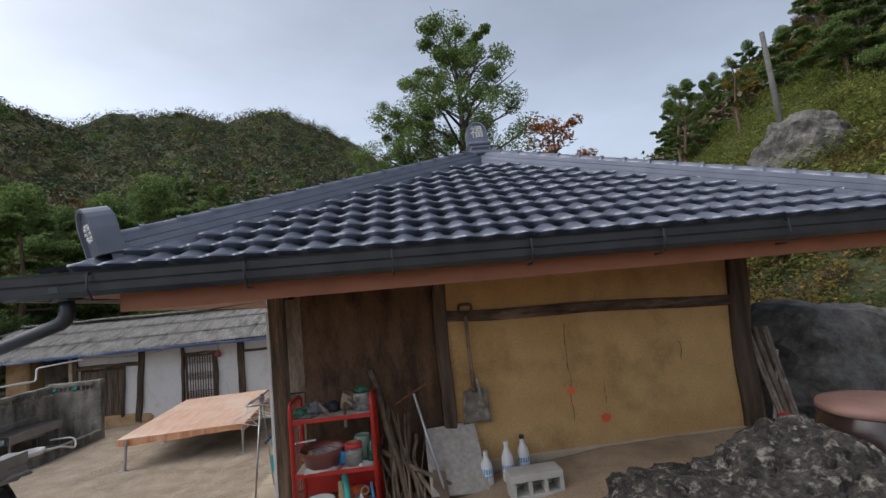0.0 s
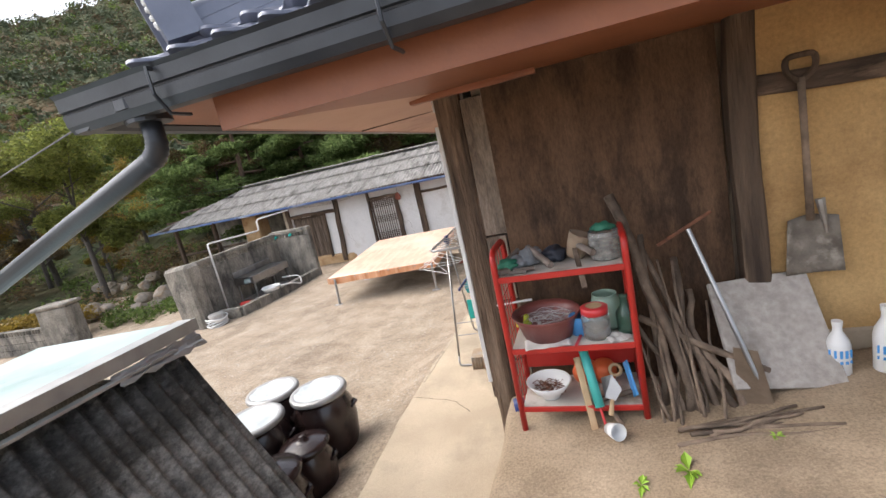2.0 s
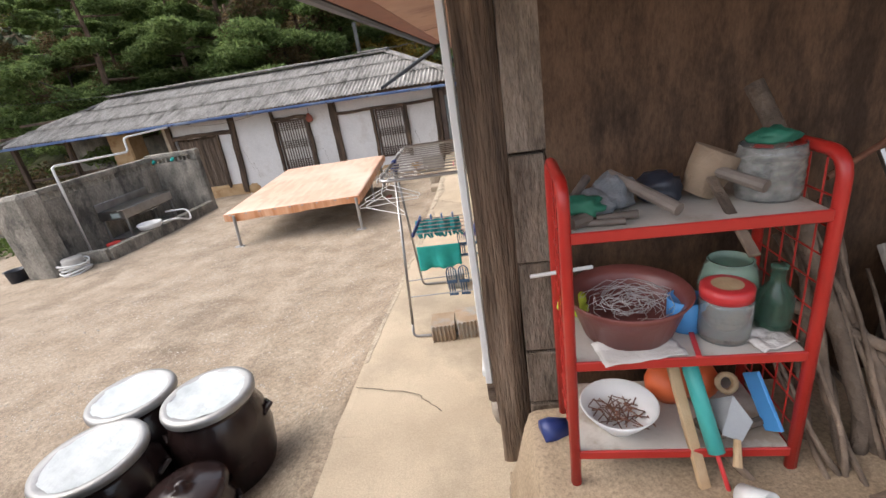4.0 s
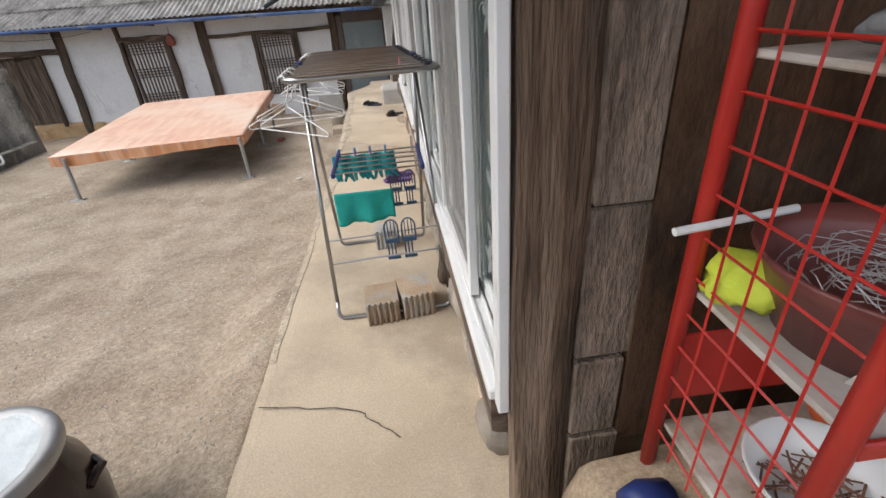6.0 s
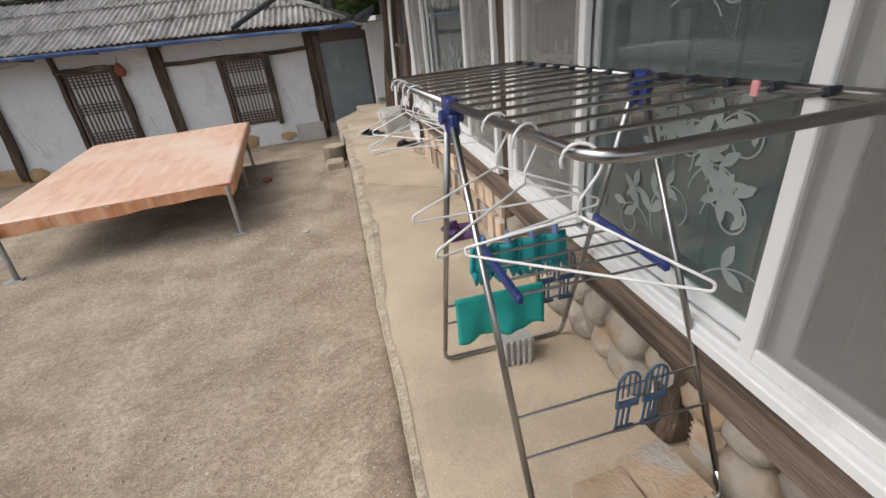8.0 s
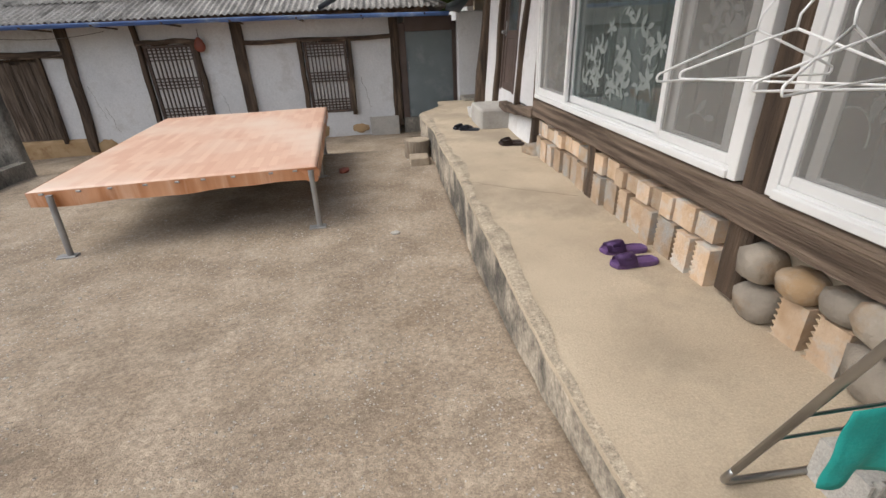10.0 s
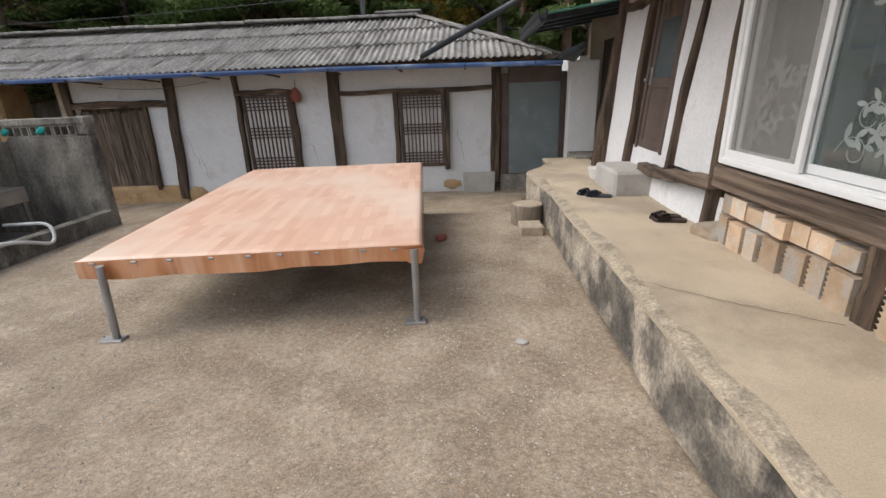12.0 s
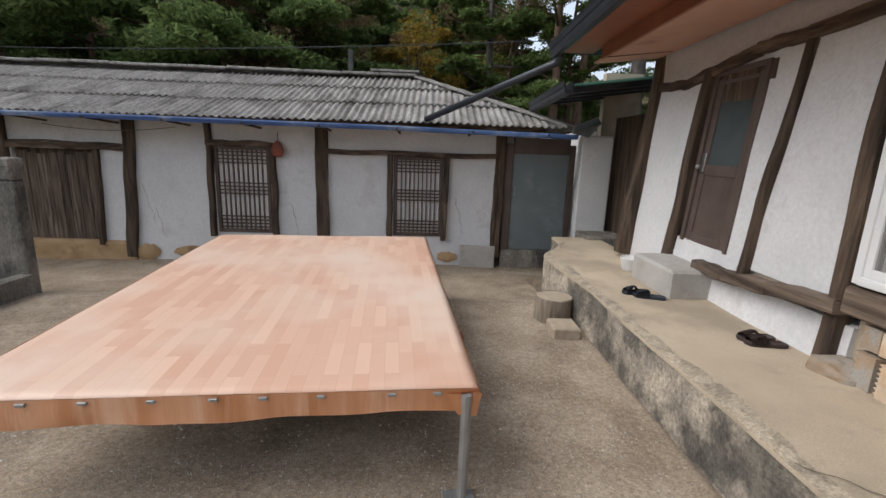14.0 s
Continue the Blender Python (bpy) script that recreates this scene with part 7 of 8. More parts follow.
SLABM = mat("speckled_grey_board", (0.3, 0.27, 0.24), (0.42, 0.385, 0.35), 0.85, 28.0, 0.25, 90.0, c3=(0.26, 0.23, 0.2), cover=0.6, cscale=6.0)
tagged(part("square_board", bm, SLABM), "square grey speckled board leaning on the wall", "board")

# shovel
shovel = thing("shovel", "old shovel hanging on the ochre wall", "shovel")
bm = bmesh.new()
tube(bm, [(1.79, -0.06, 2.6), (1.79, -0.07, 2.3), (1.8, -0.06, 1.92)], [0.017, 0.016, 0.019], 8)
part("shaft", bm, STICK, shovel, smooth=True)
bm = bmesh.new()
tube(bm, bend([(1.79, -0.06, 2.58), (1.73, -0.06, 2.63), (1.73, -0.06, 2.7), (1.85, -0.06, 2.7), (1.85, -0.06, 2.63), (1.79, -0.06, 2.58)], 0.03, 3), 0.014, 7)
part("grip", bm, TIMBER, shovel, "dark D-shaped grip")
bm = sheet(lambda u, v: (1.805 + (u - 0.5) * 0.25 * (0.85 + 0.15 * v), -0.07 + 0.035 * math.sin(math.pi * u) * (1 - v * 0.6), 1.945 - 0.3 * v - 0.03 * abs(u - 0.5) * (1 - v)), 12, 8)
bmesh.ops.solidify(bm, geom=bm.faces[:], thickness=0.004)
part("blade", bm, DIRTSTEEL, shovel, "cement-stained steel blade", smooth=True)
bm = bmesh.new()
tube(bm, [(1.84, -0.065, 2.02), (1.855, -0.085, 1.85)], [0.022, 0.008], 8)
part("socket", bm, OLDSTEEL, shovel)

# bottles
for k, (x, y, h, cap) in enumerate(((1.82, -0.22, 0.27, False), (2.0, -0.24, 0.32, False), (2.16, -0.16, 0.31, True))):
    bt = thing("plastic_bottle", "white plastic bottle with a blue printed label" + (" and dark cap" if cap else ""), "bottle", "bottles by the wall", at=(x, y, ground_z(x, y) + 0.012))
    bm = bmesh.new()
    lathe(bm, [(0.0, 0.0), (0.045, 0.0), (0.05, 0.01), (0.05, h * 0.55), (0.045, h * 0.65), (0.02, h * 0.82), (0.018, h * 0.93), (0.02, h * 0.94), (0.02, h * 0.98), (0.0, h * 0.98)], 20)
    part("bottle_body", bm, WHITEPL, bt, smooth=True)
    for j, (z0, z1) in enumerate(((0.07, 0.085), (0.1, 0.14))):
        bm = bmesh.new()
        for a in np.linspace(-2.6, -0.9, 5):
            beam(bm, (0.051 * math.cos(a), 0.051 * math.sin(a), z0), (0.051 * math.cos(a), 0.051 * math.sin(a), z1), 0.012, 0.002)
        part("label_print", bm, BLUECAN, bt, "blue label print")
    bm = bmesh.new()
    lathe(bm, [(0.021, h * 0.93), (0.022, h * 1.02), (0.0, h * 1.02)], 14)
    part("cap", bm, BLACKRUB if cap else WHITEPL, bt)

# cement block with three holes
bm = bmesh.new()
L, H_, D_, t = 0.41, 0.19, 0.19, 0.03
for z0, z1 in ((0, 0.04), (H_ - 0.055, H_)):
    box(bm, 0, L, 0, D_, z0, z1, 0.004)
for x in (0.0, 0.127, 0.253, L - t):
    box(bm, x, x + t, 0.001, D_ - 0.001, 0.04, H_ - 0.055)
box(bm, t, L - t, D_ * 0.85, D_ - 0.002, 0.04, H_ - 0.055)
cb = tagged(part("cement_block", bm, BLOCKC), "pale cement building block with three holes", "block")
cb.matrix_basis = pose(1.94, -0.66, ground_z(2.1, -0.55) + 0.005, 0, 0, 3)

# ---- right: boulder, stones, jar, poles ----


def boulder(name, label, at, size, seed, mtl, sub=4, kind="", pits=0.0):
    bm = bmesh.new()
    bmesh.ops.create_icosphere(bm, subdivisions=sub, radius=1.0)
    for v in bm.verts:
        n0 = v.co.copy()
        v.co *= 1 + 0.3 * noise.noise(n0 * 1.3 + Vector((seed, 0, 0))) + 0.12 * noise.noise(n0 * 4 + Vector((0, seed, 0))) + 0.05 * noise.noise(n0 * 12 + Vector((0, 0, seed)))
        if pits:
            v.co *= 1 - pits * sm(0.12, 0.45, noise.noise(n0 * 9 + Vector((seed, 5, 0)))) + 0.035 * noise.noise(n0 * 26)
        v.co = Vector((v.co.x * size[0], v.co.y * size[1], v.co.z * size[2]))
    ob = tagged(part(name, bm, mtl, smooth=False), label, "rock", kind=kind)
    ob.location = at
    return ob


boulder("boulder", "large dark pitted rock beside the terrace", (3.35, -1.75, 1.12), (1.0, 0.85, 0.68), 3.0, DARKROCK, 6, pits=0.09)
boulder("flat_stone", "flat grey-brown stone half buried in the terrace", (2.1, -1.3, 1.2), (0.17, 0.13, 0.06), 6.0, STONE)
boulder("boulder", "big grey boulder behind the house corner", (6.3, 1.2, 1.4), (1.3, 1.0, 0.9), 9.0, GREYROCK, 4)
boulder("boulder", "dark brown boulder at the foot of the slope", (8.6, 1.0, 1.3), (1.3, 1.1, 0.9), 12.0, DARKROCK, 4)
bigjar = thing("big_jar", "large dark brown jar with a pinkish clay lid", "jar", at=(4.3, -1.35, 0.95))
bm = bmesh.new()
lathe(bm, [(0.2, 0.0), (0.3, 0.15), (0.37, 0.45), (0.34, 0.75), (0.3, 0.83)], 30)
part("body", bm, ONGGI, bigjar, smooth=True)
bm = bmesh.new()
lathe(bm, [(0.3, 0.82), (0.33, 0.84), (0.32, 0.88), (0.2, 0.9), (0.0, 0.9)], 30)
part("lid", bm, mat("pinkish_clay", (0.19, 0.105, 0.085), (0.28, 0.165, 0.135), 0.7, 6.0, 0.2), bigjar, smooth=True)
pl = thing("pole_bundle", "bundle of grey pipes and poles leaning on the corner", "poles")
for k in range(6):
    bm = bmesh.new()
    tube(bm, [(4.5 + 0.045 * k, -0.35 + 0.02 * k, 1.2), (4.6 + 0.045 * k - 0.02 * (k % 2), 0.1, 2.12 + 0.03 * (k % 3))], 0.012 + 0.005 * (k % 3), 7)
    part("pole", bm, DIRTSTEEL if k % 2 else STICK, pl)
bm = bmesh.new()
tube(bm, [(4.38, -0.3, 1.25), (4.85, 0.05, 1.95)], 0.014, 7)
part("pole", bm, OLDSTEEL, pl)
tap = thing("garden_tap", "small brass garden tap on a thin pipe", "tap", at=(4.3, -0.55, 1.3))
bm = bmesh.new()
tube(bm, [(0, 0, -0.3), (0, 0, 0.22)], 0.012, 7)
tube(bm, bend([(0, 0, 0.18), (0, -0.08, 0.18), (0, -0.08, 0.12)], 0.02, 4), 0.013, 7)
part("spout", bm, WHITEPL, tap)
bm = bmesh.new()
box(bm, -0.05, 0.05, -0.01, 0.01, 0.24, 0.26, 0.003)
part("valve_handle", bm, REDLID, tap)

# weeds on the terrace
LEAF_BRIGHT = mat("bright_weed", (0.2, 0.34, 0.03), (0.3, 0.46, 0.05), 0.6, 9.0, 0.0, vary=0.1)


def weed(at, r, n, seed):
    g = random.Random(seed)
    bm = bmesh.new()
    for k in range(n):
        a, e = g.uniform(0, 6.3), g.uniform(0.2, 1.0)
        ln = r * g.uniform(0.6, 1.1)
        d = Vector((math.cos(a) * math.cos(e), math.sin(a) * math.cos(e), math.sin(e)))
        s = Vector((-math.sin(a), math.cos(a), 0))
        bm.faces.new([bm.verts.new(d * ln * f + s * w * ln + Vector((0, 0, -0.5 * ln * f * f))) for f, w in ((0.05, 0), (0.5, 0.16), (1, 0), (0.5, -0.16))])
    ob = tagged(part("weed", bm, LEAF_BRIGHT), "small bright green weed growing in the terrace", "weed", "weeds")
    ob.location = at


for k, (x, y, r) in enumerate(((1.02, -0.82, 0.12), (0.82, -0.88, 0.07), (1.4, -0.65, 0.05), (2.45, -0.95, 0.06), (2.6, -1.1, 0.08), (1.75, -1.7, 0.07))):
    weed((x, y, ground_z(x, y) + 0.02), r, 14, k)
# red patches in the ochre plaster
for k, (x, z, r) in enumerate(((2.71, 1.81, 0.04), (3.01, 1.53, 0.045), (2.7, 1.7, 0.015), (3.03, 1.74, 0.012))):
    bm = bmesh.new()
    bm.faces.new([bm.verts.new((x + r * (1 + 0.4 * noise.noise(Vector((a, k, 0)))) * math.cos(a), -0.004, z + r * 0.9 * (1 + 0.4 * noise.noise(Vector((a, k, 3)))) * math.sin(a))) for a in np.linspace(0, 6.1, 14)])
    part("exposed_clay", bm, ORANGE, wall_gable, "orange clay showing through")

NEON = mat("neon_yellow_net", (0.5, 0.6, 0.03), (0.62, 0.7, 0.08), 0.7, 12.0, 0.3)
lump("neon_glove", "neon yellow-green knitted glove behind the wire side", "glove", NEON, on(1, 0.05, 0.27, 0.045), (0.045, 0.06, 0.05), 12.0, 30)


# ---- hills and forest ----
OX, OY, OZ = 1.26, -4.2, 2.82
SKYLINE = ((-180, 5), (-110, 9), (-75, 15), (-60, 18), (-50, 20), (-39.6, 21.2), (-34.2, 20.2), (-30.9, 21.6), (-28.4, 21.4), (-24, 22.9), (-19.9, 22.1), (-14.1, 23.3), (-9.5, 21.4), (-5.3, 19.9), (0.2, 16.5), (8, 9), (25, 8), (30.6, 11.5), (37, 15.6), (43, 19.4), (49, 22), (60, 24), (90, 20), (140, 8), (180, 5))


def skyline(az):
    for (a, e), (b2, f) in zip(SKYLINE, SKYLINE[1:]):
        if a <= az <= b2:
            return e + (f - e) * (az - a) / (b2 - a)
    return 5.0


def hill_r0(az):
    return 21.5 + 8.0 * sm(40, 55, -az) - 12.0 * sm(30, 36, az)


def hill_r1(az):
    return 230 - 150 * sm(5, 30, az)


def hill_z(az, r):
    r0, r1 = hill_r0(az), hill_r1(az)
    t = max(0.0, (r - r0) / (r1 - r0))
    top = OZ + r1 * math.tan(radians(skyline(az))) - 0.6
    base = -0.6 + 1.4 * sm(20, 34, az)
    z = base + (top - base) * (t ** (1.4 - 0.4 * sm(10, 30, az)) if t < 1 else 1 - 0.15 * (t - 1))
    return z - (0.6 if t <= 0 else 0)


def hill_xy(az, r):
    return OX + r * math.sin(radians(az)), OY + r * math.cos(radians(az))


def hill_pt(u, v):
    az = -120 + 240 * u
    r0, r1 = hill_r0(az), hill_r1(az)
    r = r0 * (r1 * 1.15 / r0) ** v
    x, y = hill_xy(az, r)
    q = Vector((x, y, 0))
    bump = (1.9 * noise.noise(q * 0.28) + 1.3 * abs(noise.noise(q * 0.55))) * sm(40, 90, r) + 4 * noise.noise(q * 0.03) * sm(50, 140, r)
    return (x, y, hill_z(az, r) + bump + 0.25 * noise.noise(q * 0.6) * sm(0, 0.1, v))


hm = bpy.data.materials.new("hillside")
hm.use_nodes = True
hn, hl = hm.node_tree.nodes, hm.node_tree.links
hp = hn["Principled BSDF"]
hp.inputs["Roughness"].default_value = 0.95
hp.inputs["Specular IOR Level"].default_value = 0.1
hc = hn.new("ShaderNodeTexCoord")
cols = []
for sc_, ca, cb2 in ((0.3, (0.04, 0.052, 0.028), (0.1, 0.11, 0.055)), (0.05, (0.0, 0.0, 0.0), (1, 1, 1))):
    t_ = hn.new("ShaderNodeTexNoise")
    t_.inputs["Scale"].default_value, t_.inputs["Detail"].default_value, t_.inputs["Roughness"].default_value = sc_, 9.0, 0.7
    hl.new(hc.outputs["Object"], t_.inputs["Vector"])
    r_ = hn.new("ShaderNodeValToRGB")
    r_.color_ramp.elements[0].position, r_.color_ramp.elements[1].position = (0.4, 0.62) if sc_ > 0.1 else (0.5, 0.66)
    r_.color_ramp.elements[0].color, r_.color_ramp.elements[1].color = (*ca, 1), (*cb2, 1)
    hl.new(t_.outputs["Fac"], r_.inputs[0])
    cols.append(r_)
hx = hn.new("ShaderNodeMix")
hx.data_type = "RGBA"
hx.inputs[7].default_value = (0.13, 0.094, 0.055, 1)
hl.new(cols[1].outputs[0], hx.inputs[0])
hl.new(cols[0].outputs[0], hx.inputs[6])
hl.new(hx.outputs[2], hp.inputs["Base Color"])
hb = hn.new("ShaderNodeBump")
hb.inputs["Strength"].default_value, hb.inputs["Distance"].default_value = 1.0, 2.5
hbn = hn.new("ShaderNodeTexNoise")
hbn.inputs["Scale"].default_value, hbn.inputs["Detail"].default_value = 0.35, 6.0
hl.new(hc.outputs["Object"], hbn.inputs["Vector"])
hl.new(hbn.outputs["Fac"], hb.inputs["Height"])
hl.new(hb.outputs[0], hp.inputs["Normal"])
hills = part("hillside", sheet(hill_pt, 760, 110), hm, smooth=True)
tagged(hills, "steep wooded mountainsides in mixed autumn colours", "hillside", kind="structure")

NEEDLE = mat("pine_needles", (0.1, 0.16, 0.052), (0.24, 0.31, 0.11), 0.75, 3.0, 0.0, vary=0.4, island=True, spec=0.2)
LEAFG = mat("green_leaves", (0.065, 0.11, 0.027), (0.16, 0.21, 0.055), 0.65, 3.0, 0.0, vary=0.4, island=True, spec=0.25)
LEAFY = mat("yellow_autumn_leaves", (0.2, 0.14, 0.02), (0.32, 0.22, 0.035), 0.6, 3.0, 0.0, vary=0.35, island=True)
LEAFL = mat("light_green_leaves", (0.12, 0.15, 0.035), (0.26, 0.28, 0.075), 0.65, 3.0, 0.0, vary=0.4, island=True, spec=0.25)
LEAFO = mat("orange_autumn_leaves", (0.24, 0.085, 0.025), (0.36, 0.15, 0.05), 0.6, 3.0, 0.0, vary=0.35, island=True)
LEAFB = mat("brown_autumn_leaves", (0.12, 0.08, 0.04), (0.21, 0.15, 0.07), 0.7, 3.0, 0.0, vary=0.35, island=True)
PBARK = mat("red_pine_bark", (0.1, 0.065, 0.045), (0.2, 0.13, 0.09), 0.9, 8.0, 0.6, 40.0, stretch=(2, 2, 0.5))
GBARK = mat("grey_tree_bark", (0.06, 0.052, 0.045), (0.13, 0.115, 0.1), 0.9, 8.0, 0.6, 40.0, stretch=(2, 2, 0.5))


def let_light_through(m, share):
    """Leaves pass part of the light that falls on their far side."""
    n, l = m.node_tree.nodes, m.node_tree.links
    p = n["Principled BSDF"]
    tr = n.new("ShaderNodeBsdfTranslucent")
    mx = n.new("ShaderNodeMixShader")
    mx.inputs[0].default_value = share
    l.new(p.inputs["Base Color"].links[0].from_socket, tr.inputs["Color"])
    l.new(p.outputs[0], mx.inputs[1])
    l.new(tr.outputs[0], mx.inputs[2])
    l.new(mx.outputs[0], n["Material Output"].inputs["Surface"])


for m_ in (NEEDLE, LEAFG, LEAFL, LEAFY, LEAFO, LEAFB):
    let_light_through(m_, 0.45)


def leaf_cloud(pads, size, seed, long=1.0):
    """Small leaf blades scattered through flattened pads: (centre, radii, count)."""
    g = np.random.default_rng(seed)
    vs, fs = [], []
    for (c, rad, n) in pads:
        d = g.normal(size=(n, 3))
        d /= np.linalg.norm(d, axis=1)[:, None]
        r = g.random(n) ** 0.45
        p = np.array(c) + d * r[:, None] * np.array(rad)
        a = g.normal(size=(n, 3)) * np.array((1, 1, 0.55)) + np.array((0, 0, 0.15))
        a /= np.linalg.norm(a, axis=1)[:, None]
        b = np.cross(a, g.normal(size=(n, 3)) * 0.55 + np.array((0, 0, 1.0)))
        b /= np.linalg.norm(b, axis=1)[:, None] + 1e-9
        s = size * (0.6 + 0.8 * g.random(n))[:, None]
        k = len(vs)
        quad = np.stack([p - a * s * long, p + b * s * 0.45, p + a * s * long, p - b * s * 0.45], axis=1).reshape(-1, 3)
        vs.extend(map(tuple, quad))
        fs.extend([(k + 4 * i, k + 4 * i + 1, k + 4 * i + 2, k + 4 * i + 3) for i in range(n)])
    return vs, fs


def tree(name, label, h, spread, bark, leaf, seed, style="broad", leaves=5000, size=0.09, bare=0.35):
    """A tapered trunk with limbs and a crown of separate leaf blades."""
    g = random.Random(seed)
    t = thing(name, label, "tree")
    bm = bmesh.new()
    n = 9
    trunk, rs = [], []
    for i in range(n + 1):
        f = i / n
        trunk.append(Vector((0.06 * h * noise.noise(Vector((f * 2, seed, 0))) * f, 0.06 * h * noise.noise(Vector((f * 2, seed, 4))) * f, h * 0.93 * f)))
        rs.append(0.02 * h * (1 - 0.86 * f) + 0.008)
    tube(bm, trunk, rs, 8)
    pads = []
    limbs = {"pine": 15, "airy": 34}.get(style, 11)
    for k in range(limbs):
        f = bare + (0.96 - bare) * (k + g.random() * 0.5) / limbs
        i = min(n - 1, int(f * n))
        base = trunk[i].lerp(trunk[i + 1], f * n - i)
        a = k * 2.4 + g.random()
        w = spread * (1.15 - 0.85 * f if style != "broad" else math.sin(math.pi * min(1, max(0.12, (f - bare) / (1.02 - bare)))) * 0.9 + 0.2) * g.uniform(0.7, 1.1)
        rise = {"pine": 0.12, "airy": 0.62}.get(style, 0.5) * w
        tip = base + Vector((math.cos(a) * w, math.sin(a) * w, rise))
        mid = base.lerp(tip, 0.5) + Vector((0, 0, -0.06 * w if style == "pine" else 0.08 * w))
        tube(bm, [base, mid, tip], [rs[i] * 0.5, rs[i] * 0.3, 0.008], 5)
        for j in range(4 if style == "pine" else 3):
            q = mid.lerp(tip, j / 2.5) + Vector((g.gauss(0, 0.22), g.gauss(0, 0.22), g.gauss(0.05, 0.08))) * w * 0.8
            tube(bm, [mid.lerp(tip, j / 4), q], [rs[i] * 0.16 + 0.004, 0.004], 4)
            rad = w * (g.uniform(0.14, 0.26) if style == "airy" else g.uniform(0.2, 0.34))
            pads.append((tuple(q), (rad, rad, rad * (0.34 if style == "pine" else 0.75)), int(leaves / (limbs * (4 if style == "pine" else 3)))))
    top = trunk[-1]
    pads.append((tuple(top), (spread * 0.22, spread * 0.22, spread * 0.25), leaves // 20))
    part("trunk", bm, bark, t, smooth=True)
    vs, fs = leaf_cloud(pads, size, seed, 1.5 if style == "pine" else 1.0)
    me = bpy.data.meshes.new("crown")
    me.from_pydata(vs, [], fs)
    me.materials.append(leaf)
    c = new("crown", me)
    c.parent = t
    return t


def put(t, x, y, z, s=1.0, rz=0.0):
    t.matrix_basis = pose(x, y, z, 0, 0, rz) @ Matrix.Scale(s, 4)


def again(t, x, y, z, s=1.0, rz=0.0):
    c = copy_thing(t, pose(x, y, z, 0, 0, rz))
    c.scale = (s, s, s)
    return c


tall_pine = tree("pine_tree", "tall sparse pine standing behind the house", 14.4, 5.0, GBARK, NEEDLE, 2, "airy", 42000, 0.055, 0.46)
put(tall_pine, 4.0, 13.6, 0.0)
again(tall_pine, 2.1, 14.4, 0.0, 0.78, 140)
autumn = tree("autumn_tree", "small orange-leaved tree rising behind the roof", 8.9, 1.6, GBARK, LEAFO, 5, "broad", 2400, 0.075, 0.64)
put(autumn, 7.0, 11.0, 0.2)
conifer = tree("dark_conifer", "dense dark green conifer behind the low building", 10.5, 3.2, GBARK, NEEDLE, 8, "pine", 34000, 0.08, 0.25)
put(conifer, -0.5, 20.5, -0.3)
redpine = tree("red_pine", "spreading red pine with layered green pads", 9.5, 4.6, PBARK, NEEDLE, 11, "pine", 52000, 0.072, 0.2)
put(redpine, -12.8, 18.6, -0.6)
yellow = tree("yellow_tree", "bushy tree in yellow autumn leaf", 6.2, 2.3, GBARK, LEAFY, 14, "broad", 13000, 0.065, 0.15)
put(yellow, -3.2, 21.5, -0.2)
brown = tree("brown_tree", "half-bare tree with brown autumn leaves", 8.0, 2.6, GBARK, LEAFB, 17, "broad", 12000, 0.065, 0.25)
put(brown, -7.5, 24.0, 0.5)
green = tree("garden_tree", "low spreading green tree in the garden", 7.0, 4.6, GBARK, LEAFL, 20, "broad", 52000, 0.085, 0.3)
put(green, -20.2, 11.8, -0.5)
slim = tree("slim_tree", "slender dark tree with thin foliage", 11.0, 1.9, PBARK, LEAFG, 23, "broad", 8000, 0.06, 0.35)
put(slim, 1.6, 19.5, -0.3)
again(redpine, 3.4, 24.0, 0.2, 1.0, 30)
again(brown, 1.2, 25.0, 0.2, 1.15, 30)
again(slim, 2.9, 20.8, -0.3, 1.0, 70)
again(slim, 0.6, 22.5, -0.2, 1.05, 160)
again(redpine, -7.2, 20.2, -0.5, 0.92, 120)
again(redpine, -19.0, 21.0, -0.4, 1.05, 220)
again(green, -29.0, 10.5, -0.5, 0.8, 80)
again(yellow, -24.0, 15.0, -0.5, 0.8, 50)
again(brown, -14.0, 24.0, 0.4, 1.0, 200)
rnd = random.Random(99)
kinds = (redpine, redpine, redpine, redpine, brown, yellow, slim, brown, conifer)
dry_kinds = (redpine, redpine, brown, brown, brown, yellow, slim)
for k in range(170):
    if k < 120:
        az, r = rnd.uniform(-72, 4), 25 + 60 * rnd.random() ** 1.15
    else:
        az, r = rnd.uniform(33, 66), 26 + 50 * rnd.random()
    if az < -44:
        r += 9
    if 37 < az < 54 and r < 30:
        continue
    x, y = hill_xy(az, r)
    s = rnd.uniform(0.7, 1.1) * (0.72 if az > 20 else 1.0)
    again(rnd.choice(dry_kinds if az < -32 else kinds), x, y, hill_z(az, r) - 0.4, s, rnd.uniform(0, 360))

# low scrub on the slopes
vs, fs = [], []


def scrub(n, azs, rs_, size, rad, seed):
    g = random.Random(seed)
    pads = []
    for _ in range(n):
        az, r = g.uniform(*azs), g.uniform(*rs_)
        x, y = hill_xy(az, r)
        q = g.uniform(*rad)
        pads.append(((x, y, hill_z(az, r) + q * 0.5), (q, q, q * 0.7), int(240 * q + 40)))
    return leaf_cloud(pads, size, seed)


def stuff(name, label, cat, data, mtl):
    me = bpy.data.meshes.new(name)
    me.from_pydata(data[0], [], data[1])
    me.materials.append(mtl)
    return tagged(new(name, me), label, cat, kind="stuff")


